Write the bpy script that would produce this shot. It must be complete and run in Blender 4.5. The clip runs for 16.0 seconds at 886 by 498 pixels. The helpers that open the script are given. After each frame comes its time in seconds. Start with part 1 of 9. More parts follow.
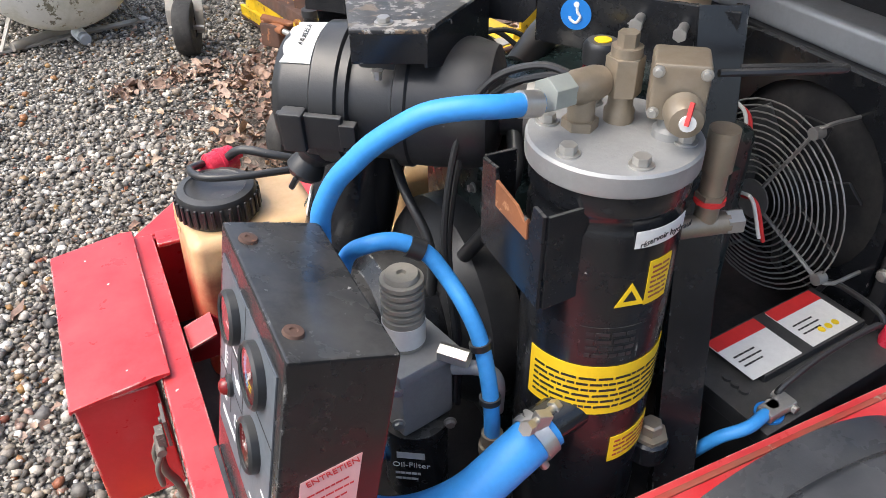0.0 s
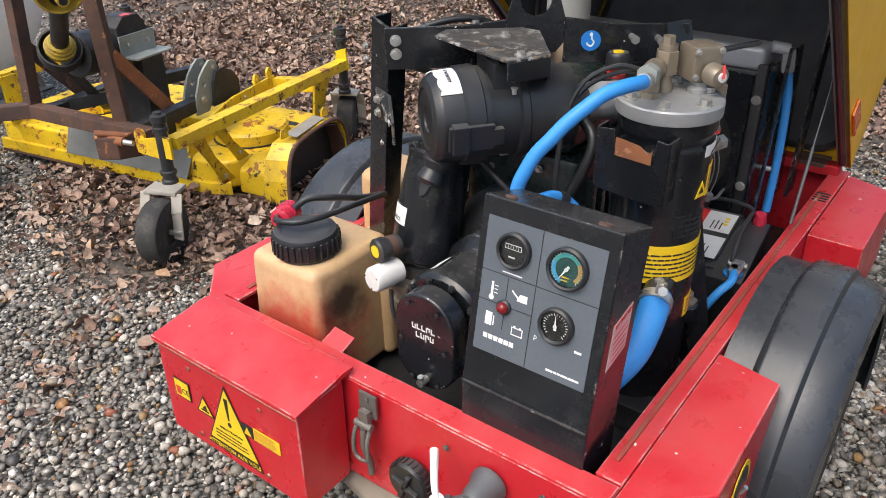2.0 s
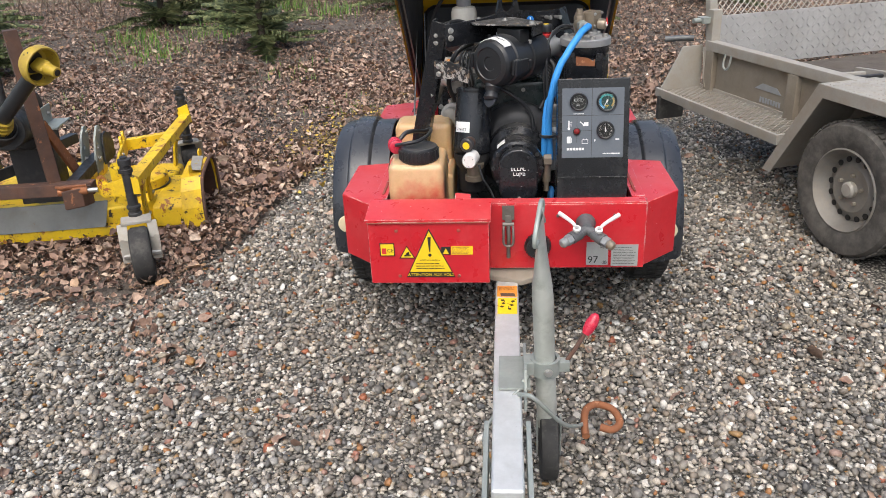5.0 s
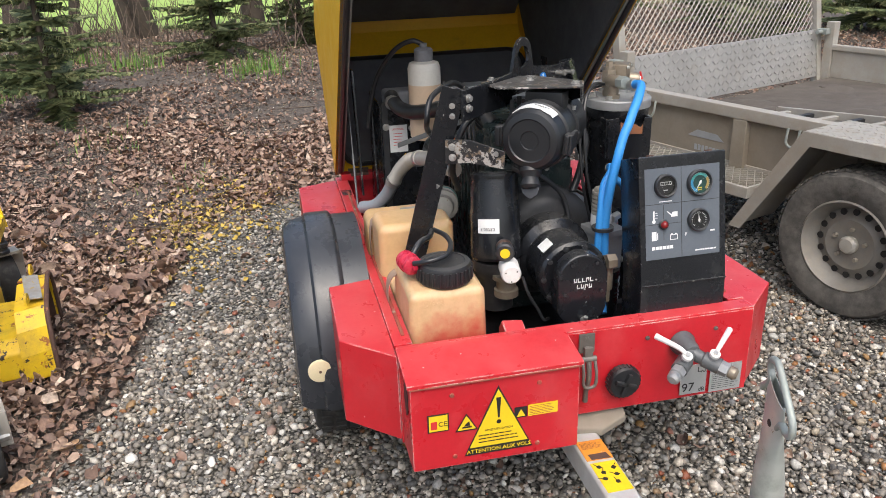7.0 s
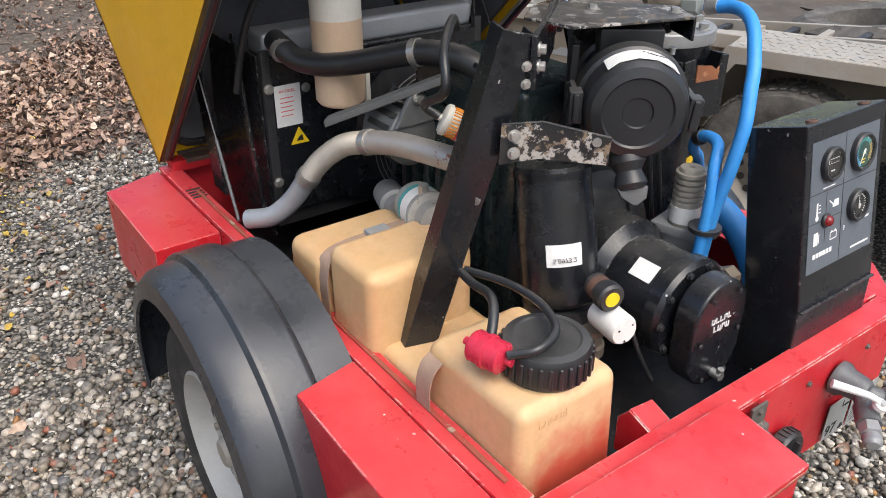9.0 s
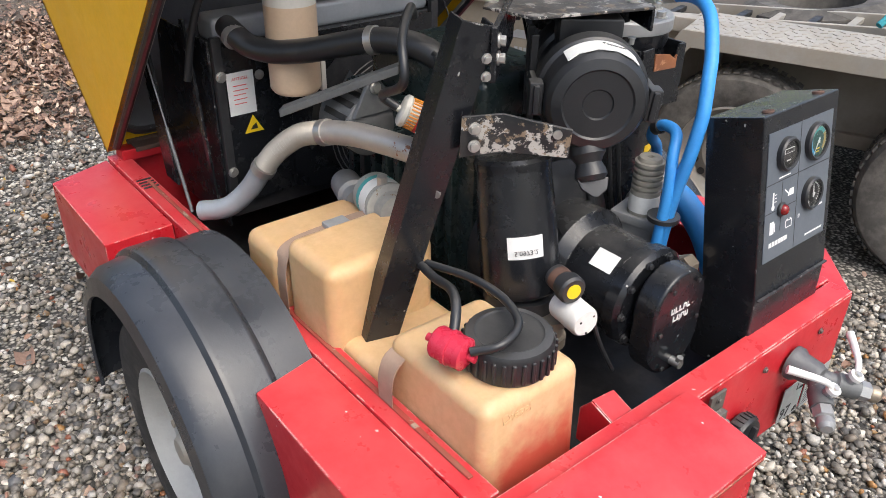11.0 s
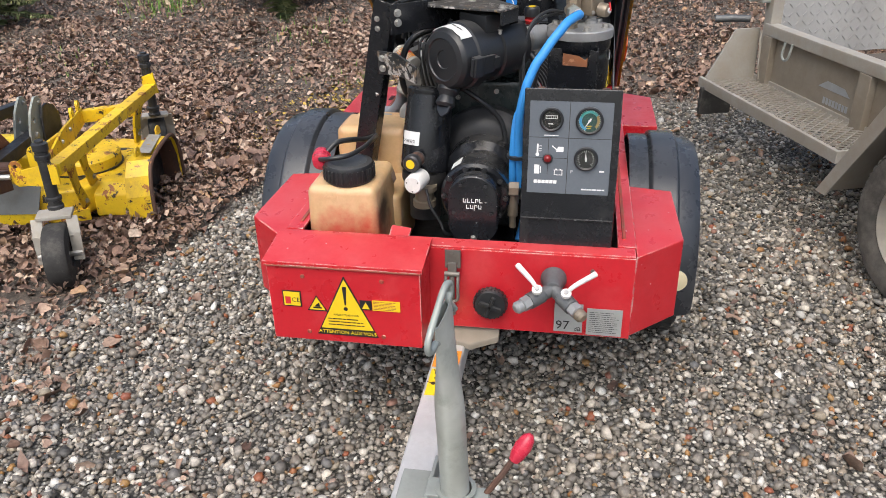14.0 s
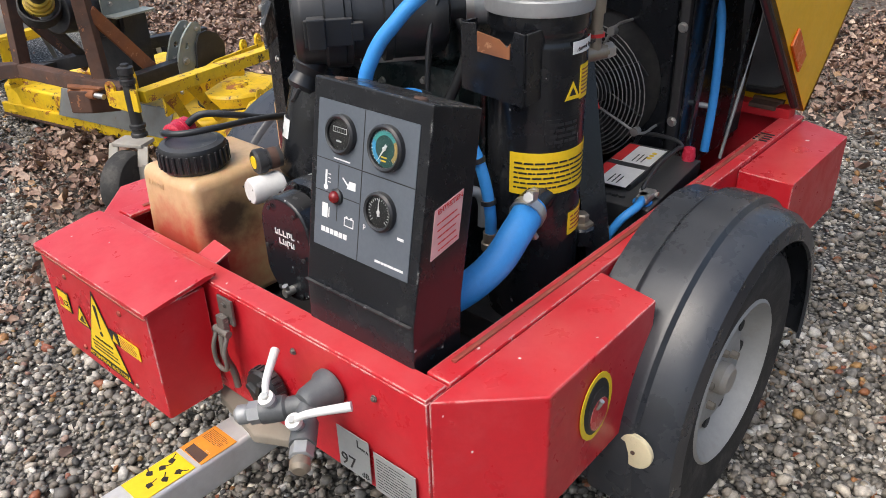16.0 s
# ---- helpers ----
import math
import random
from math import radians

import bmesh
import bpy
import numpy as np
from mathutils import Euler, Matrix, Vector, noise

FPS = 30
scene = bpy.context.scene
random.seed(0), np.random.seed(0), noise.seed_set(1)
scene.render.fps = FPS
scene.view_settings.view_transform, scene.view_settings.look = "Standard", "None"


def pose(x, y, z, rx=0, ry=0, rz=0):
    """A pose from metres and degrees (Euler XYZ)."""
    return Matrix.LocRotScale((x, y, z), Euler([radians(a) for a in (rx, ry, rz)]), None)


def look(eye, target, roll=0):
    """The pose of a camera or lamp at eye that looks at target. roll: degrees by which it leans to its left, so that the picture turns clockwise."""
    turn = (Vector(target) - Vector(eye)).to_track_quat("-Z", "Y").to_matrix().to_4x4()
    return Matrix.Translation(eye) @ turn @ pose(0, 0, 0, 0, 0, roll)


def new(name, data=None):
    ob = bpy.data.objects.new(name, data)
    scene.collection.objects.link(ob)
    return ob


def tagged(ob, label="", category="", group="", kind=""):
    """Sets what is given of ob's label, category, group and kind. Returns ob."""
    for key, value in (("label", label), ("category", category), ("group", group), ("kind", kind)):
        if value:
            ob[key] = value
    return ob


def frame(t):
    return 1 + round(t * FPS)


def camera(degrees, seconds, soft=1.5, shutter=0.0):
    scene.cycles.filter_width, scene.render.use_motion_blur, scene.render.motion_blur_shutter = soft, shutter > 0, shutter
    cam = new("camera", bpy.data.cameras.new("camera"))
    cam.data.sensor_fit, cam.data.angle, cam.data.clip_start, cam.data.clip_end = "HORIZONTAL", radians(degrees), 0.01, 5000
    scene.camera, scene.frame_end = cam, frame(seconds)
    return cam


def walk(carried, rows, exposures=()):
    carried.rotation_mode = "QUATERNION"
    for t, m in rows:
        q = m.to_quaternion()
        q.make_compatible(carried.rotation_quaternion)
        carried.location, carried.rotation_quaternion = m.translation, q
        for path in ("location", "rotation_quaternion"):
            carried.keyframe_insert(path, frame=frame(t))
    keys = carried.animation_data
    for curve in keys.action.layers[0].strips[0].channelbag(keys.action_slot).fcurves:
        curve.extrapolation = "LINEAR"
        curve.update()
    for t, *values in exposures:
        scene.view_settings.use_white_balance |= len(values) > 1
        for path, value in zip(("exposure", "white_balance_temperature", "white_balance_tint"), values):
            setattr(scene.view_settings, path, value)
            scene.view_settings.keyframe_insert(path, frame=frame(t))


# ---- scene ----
cam = camera(59.0, 16.0, 0.6)
PATH = [
    (0, (0.024, -0.853, 1.408), (0.716, 0.612, 0.235), -0.5),
    (0.5, (-0.106, -0.856, 1.431), (0.717, 0.565, 0.290), -0.3),
    (1, (-0.261, -0.857, 1.462), (0.690, 0.526, 0.373), -0.3),
    (1.5, (-0.521, -0.754, 1.462), (0.657, 0.493, 0.433), -0.8),
    (2, (-0.774, -0.753, 1.467), (0.612, 0.304, 0.487), -0.8),
    (2.5, (-1.078, -0.705, 1.489), (0.471, 0.157, 0.563), -1.0),
    (3, (-1.371, -0.551, 1.485), (0.285, 0.151, 0.611), -1.3),
    (3.5, (-1.734, -0.494, 1.467), (-0.016, 0.083, 0.622), -1.4),
    (3.7, (-1.893, -0.478, 1.483), (-0.159, 0.053, 0.642), -1.6),
    (5.8, (-2.450, 0.354, 1.516), (-0.606, 0.298, 0.742), -2.7),
    (6, (-2.334, 0.415, 1.508), (-0.485, 0.313, 0.752), -2.7),
    (6.5, (-1.911, 0.519, 1.511), (-0.064, 0.305, 0.777), -2.4),
    (7, (-1.546, 0.668, 1.480), (0.266, 0.281, 0.728), -2.0),
    (7.5, (-1.214, 0.802, 1.444), (0.522, 0.227, 0.632), -1.6),
    (8, (-0.913, 0.847, 1.413), (0.721, 0.095, 0.537), -1.1),
    (8.5, (-0.661, 0.898, 1.388), (0.855, -0.015, 0.457), -0.7),
    (8.7, (-0.549, 0.934, 1.385), (0.925, -0.032, 0.440), -0.4),
    (10.8, (-0.392, 0.969, 1.396), (0.925, -0.141, 0.379), 0.7),
    (11, (-0.468, 0.937, 1.398), (0.865, -0.154, 0.382), 1.0),
    (11.5, (-0.705, 0.814, 1.416), (0.730, -0.130, 0.390), 1.3),
    (12, (-1.063, 0.729, 1.482), (0.529, 0.019, 0.502), -0.5),
    (12.5, (-1.407, 0.640, 1.480), (0.285, 0.121, 0.550), 0.0),
    (13, (-1.720, 0.356, 1.481), (0.030, 0.090, 0.551), 1.4),
    (13.5, (-1.748, 0.075, 1.455), (0.021, 0.122, 0.522), 0.5),
    (14, (-1.724, -0.282, 1.484), (0.026, 0.029, 0.566), -1.2),
    (14.5, (-1.553, -0.613, 1.454), (0.143, -0.083, 0.536), -1.4),
    (15, (-1.217, -0.840, 1.436), (0.366, -0.027, 0.525), -1.1),
    (15.5, (-0.931, -1.058, 1.342), (0.494, -0.015, 0.403), -1.0),
    (16, (-0.603, -1.028, 1.285), (0.706, 0.138, 0.321), -1.6),
]
walk(cam, [(t, look(eye, target, roll)) for t, eye, target, roll in PATH],
     [(0, 1.16, 6260, 8), (1.0, 1.0, 6260, 8), (2.5, 0.62, 6260, 8), (3.5, 0.62, 6260, 8), (7, 0.66, 6260, 8), (8.5, 0.74, 6260, 8), (11, 0.82, 6260, 8), (12.2, 0.62, 6260, 8), (13.5, 0.58, 6260, 8), (15, 0.6, 6260, 8), (16, 0.6, 6260, 8)])

# ---- light ----
world = bpy.data.worlds.new("overcast_sky")
scene.world = world
world.use_nodes = True
wn = world.node_tree
sky = wn.nodes.new("ShaderNodeTexSky")
sky.sky_type = "NISHITA"
sky.sun_disc = False
sky.sun_elevation, sky.sun_rotation = radians(58), radians(275)
sky.air_density, sky.dust_density, sky.ozone_density = 1.0, 6.0, 1.0
wn.nodes["Background"].inputs["Strength"].default_value = 0.15
wn.links.new(sky.outputs["Color"], wn.nodes["Background"].inputs["Color"])
sun_data = bpy.data.lights.new("sun", "SUN")
sun_data.energy, sun_data.angle, sun_data.color = 0.95, radians(55), (1.0, 0.975, 0.94)
sun = new("sun", sun_data)
sun.matrix_world = look((-3.2, 0.32, 5.2), (0.0, 0.0, 0.0))


# ---- materials ----
def nodes_of(m):
    m.use_nodes = True
    t = m.node_tree
    return t, t.nodes["Principled BSDF"]


def ramp(t, src, stops):
    r = t.nodes.new("ShaderNodeValToRGB")
    el = r.color_ramp.elements
    while len(el) < len(stops):
        el.new(0.5)
    for e, (p, c) in zip(el, stops):
        e.position, e.color = p, (*c, 1) if len(c) == 3 else c
    t.links.new(src, r.inputs["Fac"])
    return r.outputs["Color"]


def noise_of(t, scale, detail=5, rough=0.6, coord="Object", stretch=None):
    tc = t.nodes.new("ShaderNodeTexCoord")
    n = t.nodes.new("ShaderNodeTexNoise")
    n.inputs["Scale"].default_value, n.inputs["Detail"].default_value, n.inputs["Roughness"].default_value = scale, detail, rough
    src = tc.outputs[coord]
    if stretch:
        mp = t.nodes.new("ShaderNodeMapping")
        mp.inputs["Scale"].default_value = stretch
        t.links.new(src, mp.inputs["Vector"])
        src = mp.outputs["Vector"]
    t.links.new(src, n.inputs["Vector"])
    return n.outputs["Fac"]


def mix(t, fac, a, b):
    m = t.nodes.new("ShaderNodeMix")
    m.data_type = "RGBA"
    for sock, v in ((m.inputs[0], fac), (m.inputs[6], a), (m.inputs[7], b)):
        if isinstance(v, (int, float)):
            sock.default_value = v
        elif isinstance(v, tuple):
            sock.default_value = (*v, 1)
        else:
            t.links.new(v, sock)
    return m.outputs[2]


def bump(t, b, height, strength=0.3, dist=0.002):
    n = t.nodes.new("ShaderNodeBump")
    n.inputs["Strength"].default_value, n.inputs["Distance"].default_value = strength, dist
    t.links.new(height, n.inputs["Height"])
    t.links.new(n.outputs["Normal"], b.inputs["Normal"])


def speck_mask(t, scale, radius, share):
    """Small chipped dots strewn at random."""
    tc = t.nodes.new("ShaderNodeTexCoord")
    w = t.nodes.new("ShaderNodeTexNoise")
    w.inputs["Scale"].default_value, w.inputs["Detail"].default_value = scale * 4, 3
    t.links.new(tc.outputs["Object"], w.inputs["Vector"])
    ad = t.nodes.new("ShaderNodeVectorMath")
    ad.operation = "MULTIPLY_ADD"
    t.links.new(w.outputs["Color"], ad.inputs[0])
    ad.inputs[1].default_value = (0.12 / scale * 2,) * 3
    t.links.new(tc.outputs["Object"], ad.inputs[2])
    v = t.nodes.new("ShaderNodeTexVoronoi")
    v.inputs["Scale"].default_value = scale
    t.links.new(ad.outputs[0], v.inputs["Vector"])
    sp = t.nodes.new("ShaderNodeSeparateColor")
    t.links.new(v.outputs["Color"], sp.inputs["Color"])
    near = ramp(t, v.outputs["Distance"], [(radius, (1, 1, 1)), (radius * 1.35, (0, 0, 0))])
    pick = ramp(t, sp.outputs["Red"], [(share, (0, 0, 0)), (share + 0.01, (1, 1, 1))])
    m = t.nodes.new("ShaderNodeMath")
    m.operation = "MULTIPLY"
    t.links.new(near, m.inputs[0])
    t.links.new(pick, m.inputs[1])
    return m.outputs[0]


def edge_mask(t, radius, level):
    """Paint rubbed off along the edges, in patches."""
    bv = t.nodes.new("ShaderNodeBevel")
    bv.samples = 4
    bv.inputs["Radius"].default_value = radius
    g = t.nodes.new("ShaderNodeNewGeometry")
    d = t.nodes.new("ShaderNodeVectorMath")
    d.operation = "DOT_PRODUCT"
    t.links.new(bv.outputs["Normal"], d.inputs[0])
    t.links.new(g.outputs["Normal"], d.inputs[1])
    near = ramp(t, d.outputs["Value"], [(0.90, (1, 1, 1)), (0.985, (0, 0, 0))])
    n = ramp(t, noise_of(t, 22, 8, 0.75), [(level, (0, 0, 0)), (level + 0.06, (1, 1, 1))])
    m = t.nodes.new("ShaderNodeMath")
    m.operation = "MULTIPLY"
    t.links.new(near, m.inputs[0])
    t.links.new(n, m.inputs[1])
    return m.outputs[0]


def surface(name, c1, c2, scale=6, rough=(0.4, 0.6), metal=0.0, grain=90, relief=0.15, chips=None, chip_scale=35, chip_level=0.68, dust=None, dust_level=0.5, spec=0.5, specks=None, edge=None, edge_level=0.5, dust_sheen=None):
    """A two-scale surface: broad variation, fine grain, chips of a second colour, a coat of dust, tops painted paler
    for dust and sky sheen.
    """
    m = bpy.data.materials.new(name)
    t, b = nodes_of(m)
    broad = noise_of(t, scale, 4, 0.55)
    fine = noise_of(t, grain, 3, 0.7)
    col = mix(t, ramp(t, broad, [(0.3, (0, 0, 0)), (0.7, (1, 1, 1))]), c1, c2)
    col = mix(t, ramp(t, fine, [(0.35, (0, 0, 0)), (0.75, (0.35, 0.35, 0.35))]), col, tuple(v * 0.72 for v in c1))
    if dust:
        d = noise_of(t, scale * 1.7 + 1, 6, 0.7)
        col = mix(t, ramp(t, d, [(dust_level, (0, 0, 0)), (dust_level + 0.25, (0.55, 0.55, 0.55))]), col, dust)
    if chips:
        for k, c in enumerate(chips):
            f = noise_of(t, chip_scale * (1 + 0.7 * k), 8, 0.72)
            lv = chip_level + 0.015 * k
            col = mix(t, ramp(t, f, [(lv, (0, 0, 0)), (lv + 0.02, (1, 1, 1))]), col, c)
    # Upward faces get a paler colour, for dust and for sky sheen.
    if dust_sheen:
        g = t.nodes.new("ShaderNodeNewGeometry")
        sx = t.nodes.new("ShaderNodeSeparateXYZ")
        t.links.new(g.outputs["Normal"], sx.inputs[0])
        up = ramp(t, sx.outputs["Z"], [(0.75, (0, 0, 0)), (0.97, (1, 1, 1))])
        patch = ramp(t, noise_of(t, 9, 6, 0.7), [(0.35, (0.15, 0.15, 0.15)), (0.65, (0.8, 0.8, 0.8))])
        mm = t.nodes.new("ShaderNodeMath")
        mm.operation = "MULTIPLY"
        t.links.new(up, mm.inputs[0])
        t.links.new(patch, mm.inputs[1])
        col = mix(t, mm.outputs[0], col, dust_sheen)
    if specks:
        col = mix(t, speck_mask(t, 34, 0.06, 0.80), col, specks)
        col = mix(t, speck_mask(t, 11, 0.03, 0.72), col, specks)
    if edge:
        col = mix(t, edge_mask(t, 0.0045, edge_level), col, edge)
    t.links.new(col, b.inputs["Base Color"])
    b.inputs["Metallic"].default_value = metal
    b.inputs["Specular IOR Level"].default_value = spec
    rg = ramp(t, noise_of(t, scale * 3, 5, 0.65), [(0.3, (rough[0],) * 3), (0.7, (rough[1],) * 3)])
    t.links.new(rg, b.inputs["Roughness"])
    bump(t, b, fine, relief, 0.0015)
    return m


RED = surface("red_paint", (0.54, 0.018, 0.028), (0.48, 0.014, 0.023), 5, (0.22, 0.45), grain=60, relief=0.04, chips=[(0.66, 0.44, 0.40), (0.16, 0.03, 0.03)], chip_scale=16, chip_level=0.755, dust=(0.57, 0.065, 0.07), dust_level=0.5, specks=(0.72, 0.62, 0.58), edge=(0.62, 0.48, 0.44), edge_level=0.46, dust_sheen=(0.57, 0.075, 0.078))
RED_OLD = surface("worn_red_paint", (0.52, 0.012, 0.02), (0.40, 0.012, 0.018), 9, (0.35, 0.6), grain=60, relief=0.1, chips=[(0.5, 0.4, 0.36), (0.16, 0.06, 0.04)], chip_scale=30, chip_level=0.69, dust=(0.4, 0.2, 0.16), dust_level=0.55, specks=(0.6, 0.5, 0.46))
RIMW = surface("worn_edge_strip", (0.36, 0.04, 0.03), (0.22, 0.10, 0.06), 14, (0.5, 0.8), grain=80, relief=0.2, chips=[(0.38, 0.30, 0.22)], chip_scale=20, chip_level=0.6)
BLACK = surface("black_gloss_paint", (0.008, 0.009, 0.011), (0.014, 0.015, 0.018), 7, (0.14, 0.34), grain=120, relief=0.06, chips=[(0.24, 0.23, 0.22)], chip_scale=60, chip_level=0.77, dust=(0.05, 0.05, 0.048), dust_level=0.55, specks=(0.36, 0.35, 0.33), edge=(0.34, 0.33, 0.31), edge_level=0.56, dust_sheen=(0.085, 0.083, 0.079))
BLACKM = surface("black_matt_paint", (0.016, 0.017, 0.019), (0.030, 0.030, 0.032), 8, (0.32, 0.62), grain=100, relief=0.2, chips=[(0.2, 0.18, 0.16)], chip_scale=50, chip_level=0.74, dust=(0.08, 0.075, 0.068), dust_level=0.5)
WORN_BLACK = surface("chipped_black_paint", (0.014, 0.015, 0.017), (0.03, 0.03, 0.03), 8, (0.35, 0.6), grain=100, relief=0.2, chips=[(0.4, 0.38, 0.35), (0.2, 0.15, 0.1)], chip_scale=26, chip_level=0.545, dust=(0.1, 0.09, 0.08), dust_level=0.5, dust_sheen=(0.085, 0.083, 0.079))
PLASTIC = surface("black_plastic", (0.014, 0.015, 0.017), (0.022, 0.023, 0.025), 6, (0.28, 0.48), grain=220, relief=0.12, dust=(0.06, 0.058, 0.054), dust_level=0.58, specks=(0.13, 0.128, 0.122), dust_sheen=(0.085, 0.083, 0.079))
FENDER = surface("fender_plastic", (0.022, 0.025, 0.031), (0.034, 0.038, 0.045), 4, (0.2, 0.4), grain=160, relief=0.1, chips=[(0.16, 0.16, 0.16)], chip_scale=45, chip_level=0.76, dust=(0.06, 0.062, 0.064), dust_level=0.5, dust_sheen=(0.07, 0.073, 0.08))
RUBBER = surface("tyre_rubber", (0.018, 0.018, 0.018), (0.035, 0.034, 0.032), 9, (0.7, 0.9), grain=130, relief=0.4, dust=(0.13, 0.12, 0.105), dust_level=0.5)
RUBBER_DIRTY = surface("dusty_tyre_rubber", (0.05, 0.047, 0.043), (0.09, 0.084, 0.076), 9, (0.75, 0.95), grain=130, relief=0.4, dust=(0.19, 0.175, 0.155), dust_level=0.42)
HOSE = surface("blue_hose", (0.035, 0.25, 0.66), (0.05, 0.29, 0.70), 10, (0.42, 0.6), grain=150, relief=0.08, dust=(0.2, 0.36, 0.6), dust_level=0.6)
TANK = surface("amber_tank_plastic", (0.56, 0.36, 0.175), (0.63, 0.44, 0.25), 5, (0.38, 0.52), grain=60, relief=0.06, dust=(0.27, 0.14, 0.06), dust_level=0.58)


def stain_tank():
    """Soot patches on the tank and the red fuel that shines through near its foot."""
    t, b = TANK.node_tree, TANK.node_tree.nodes["Principled BSDF"]
    col = b.inputs["Base Color"].links[0].from_socket
    tc = t.nodes.new("ShaderNodeTexCoord")
    n = noise_of(t, 14, 5, 0.6)

    def near(place, scale, lo, hi, tone, most):
        mp_ = t.nodes.new("ShaderNodeMapping")
        mp_.vector_type = "TEXTURE"
        mp_.inputs["Location"].default_value, mp_.inputs["Scale"].default_value = place, scale
        t.links.new(tc.outputs["Object"], mp_.inputs["Vector"])
        ln = t.nodes.new("ShaderNodeVectorMath")
        ln.operation = "LENGTH"
        t.links.new(mp_.outputs["Vector"], ln.inputs[0])
        ad = t.nodes.new("ShaderNodeMath")
        ad.operation = "MULTIPLY_ADD"
        t.links.new(n, ad.inputs[0])
        ad.inputs[1].default_value = 0.7
        t.links.new(ln.outputs["Value"], ad.inputs[2])
        return mix(t, ramp(t, ad.outputs[0], [(lo, (most,) * 3), (hi, (0, 0, 0))]), col, tone)

    col = near((-0.66, 0.27, 0.50), (0.34, 0.36, 0.24), 0.66, 0.98, (0.48, 0.025, 0.02), 0.85)
    col = near((-0.535, 0.20, 0.595), (0.12, 0.07, 0.12), 0.6, 1.05, (0.03, 0.022, 0.018), 0.9)
    col = near((-0.52, 0.41, 0.54), (0.20, 0.09, 0.09), 0.6, 1.0, (0.10, 0.055, 0.03), 0.75)
    t.links.new(col, b.inputs["Base Color"])
    b.inputs["Subsurface Weight"].default_value = 0.25
    b.inputs["Subsurface Radius"].default_value = (0.012, 0.006, 0.003)


stain_tank()
GALV = surface("galvanised_steel", (0.360, 0.389, 0.359), (0.260, 0.284, 0.262), 12, (0.42, 0.65), 0.35, 70, 0.15, chips=[(0.2, 0.13, 0.09)], chip_scale=25, chip_level=0.72, dust=(0.36, 0.35, 0.32), dust_level=0.52)
ZINC = surface("bright_zinc", (0.64, 0.655, 0.65), (0.52, 0.54, 0.53), 14, (0.38, 0.58), 0.4, 70, 0.15, chips=[(0.3, 0.29, 0.27)], chip_scale=40, chip_level=0.68, dust=(0.46, 0.45, 0.42), dust_level=0.55)
CAST = surface("dark_cast_metal", (0.10, 0.105, 0.11), (0.15, 0.155, 0.155), 12, (0.4, 0.6), 0.3, 120, 0.25, dust=(0.26, 0.25, 0.23), dust_level=0.56)
LATCHM = surface("rubbed_steel", (0.20, 0.185, 0.165), (0.13, 0.115, 0.10), 16, (0.4, 0.65), 0.4, 90, 0.2, chips=[(0.34, 0.31, 0.28)], chip_scale=30, chip_level=0.62)
WIRE = surface("guard_wire", (0.30, 0.30, 0.29), (0.22, 0.21, 0.20), 12, (0.4, 0.6), 0.5, 90, 0.1)
STEEL = surface("plated_steel", (0.56, 0.55, 0.52), (0.42, 0.41, 0.39), 20, (0.3, 0.5), 0.8, 120, 0.1)
ALU = surface("cast_aluminium", (0.36, 0.365, 0.365), (0.28, 0.285, 0.285), 10, (0.45, 0.65), 0.45, 140, 0.3, dust=(0.34, 0.33, 0.3), dust_level=0.56)
BRASS = surface("dull_brass", (0.33, 0.275, 0.205), (0.27, 0.23, 0.18), 14, (0.35, 0.55), 0.6, 120, 0.2, dust=(0.36, 0.33, 0.28), dust_level=0.5)
OLDYEL = surface("grimy_yellow_plastic", (0.50, 0.36, 0.030), (0.40, 0.27, 0.03), 9, (0.35, 0.6), grain=80, relief=0.1, chips=[(0.20, 0.12, 0.04), (0.05, 0.04, 0.02)], chip_scale=22, chip_level=0.60, dust=(0.22, 0.15, 0.06), dust_level=0.45)
MOWER = surface("mower_yellow_paint", (0.78, 0.55, 0.012), (0.70, 0.44, 0.012), 6, (0.38, 0.58), grain=70, relief=0.12, chips=[(0.30, 0.11, 0.03), (0.04, 0.03, 0.02)], chip_scale=13, chip_level=0.585, dust=(0.30, 0.17, 0.05), dust_level=0.47, specks=(0.10, 0.05, 0.02), edge=(0.09, 0.05, 0.03), edge_level=0.54)
HOODY = surface("hood_yellow_paint", (0.80, 0.45, 0.008), (0.74, 0.40, 0.008), 4, (0.3, 0.45), grain=70, relief=0.04, chips=[(0.3, 0.2, 0.08)], chip_scale=24, chip_level=0.76)
HOODIN = surface("faded_inner_yellow", (0.82, 0.49, 0.012), (0.76, 0.44, 0.012), 5, (0.45, 0.65), grain=80, relief=0.1, dust=(0.34, 0.20, 0.03), dust_level=0.58)
FOAM = surface("black_foam", (0.085, 0.092, 0.102), (0.125, 0.13, 0.14), 10, (0.7, 0.95), grain=250, relief=0.5)
RUST = surface("rusty_steel", (0.125, 0.062, 0.040), (0.062, 0.042, 0.036), 10, (0.7, 0.95), 0.1, 90, 0.5, chips=[(0.3, 0.13, 0.06)], chip_scale=22, chip_level=0.62)
DULLGREY = surface("dull_grey_steel", (0.20, 0.21, 0.20), (0.15, 0.155, 0.15), 7, (0.5, 0.75), 0.2, 90, 0.2, chips=[(0.16, 0.08, 0.04)], chip_scale=12, chip_level=0.66, dust=(0.14, 0.12, 0.09), dust_level=0.5)
RUSTP = surface("orange_rust", (0.30, 0.11, 0.04), (0.20, 0.08, 0.04), 14, (0.75, 0.95), 0.0, 110, 0.5, chips=[(0.42, 0.2, 0.1)], chip_scale=40, chip_level=0.6)
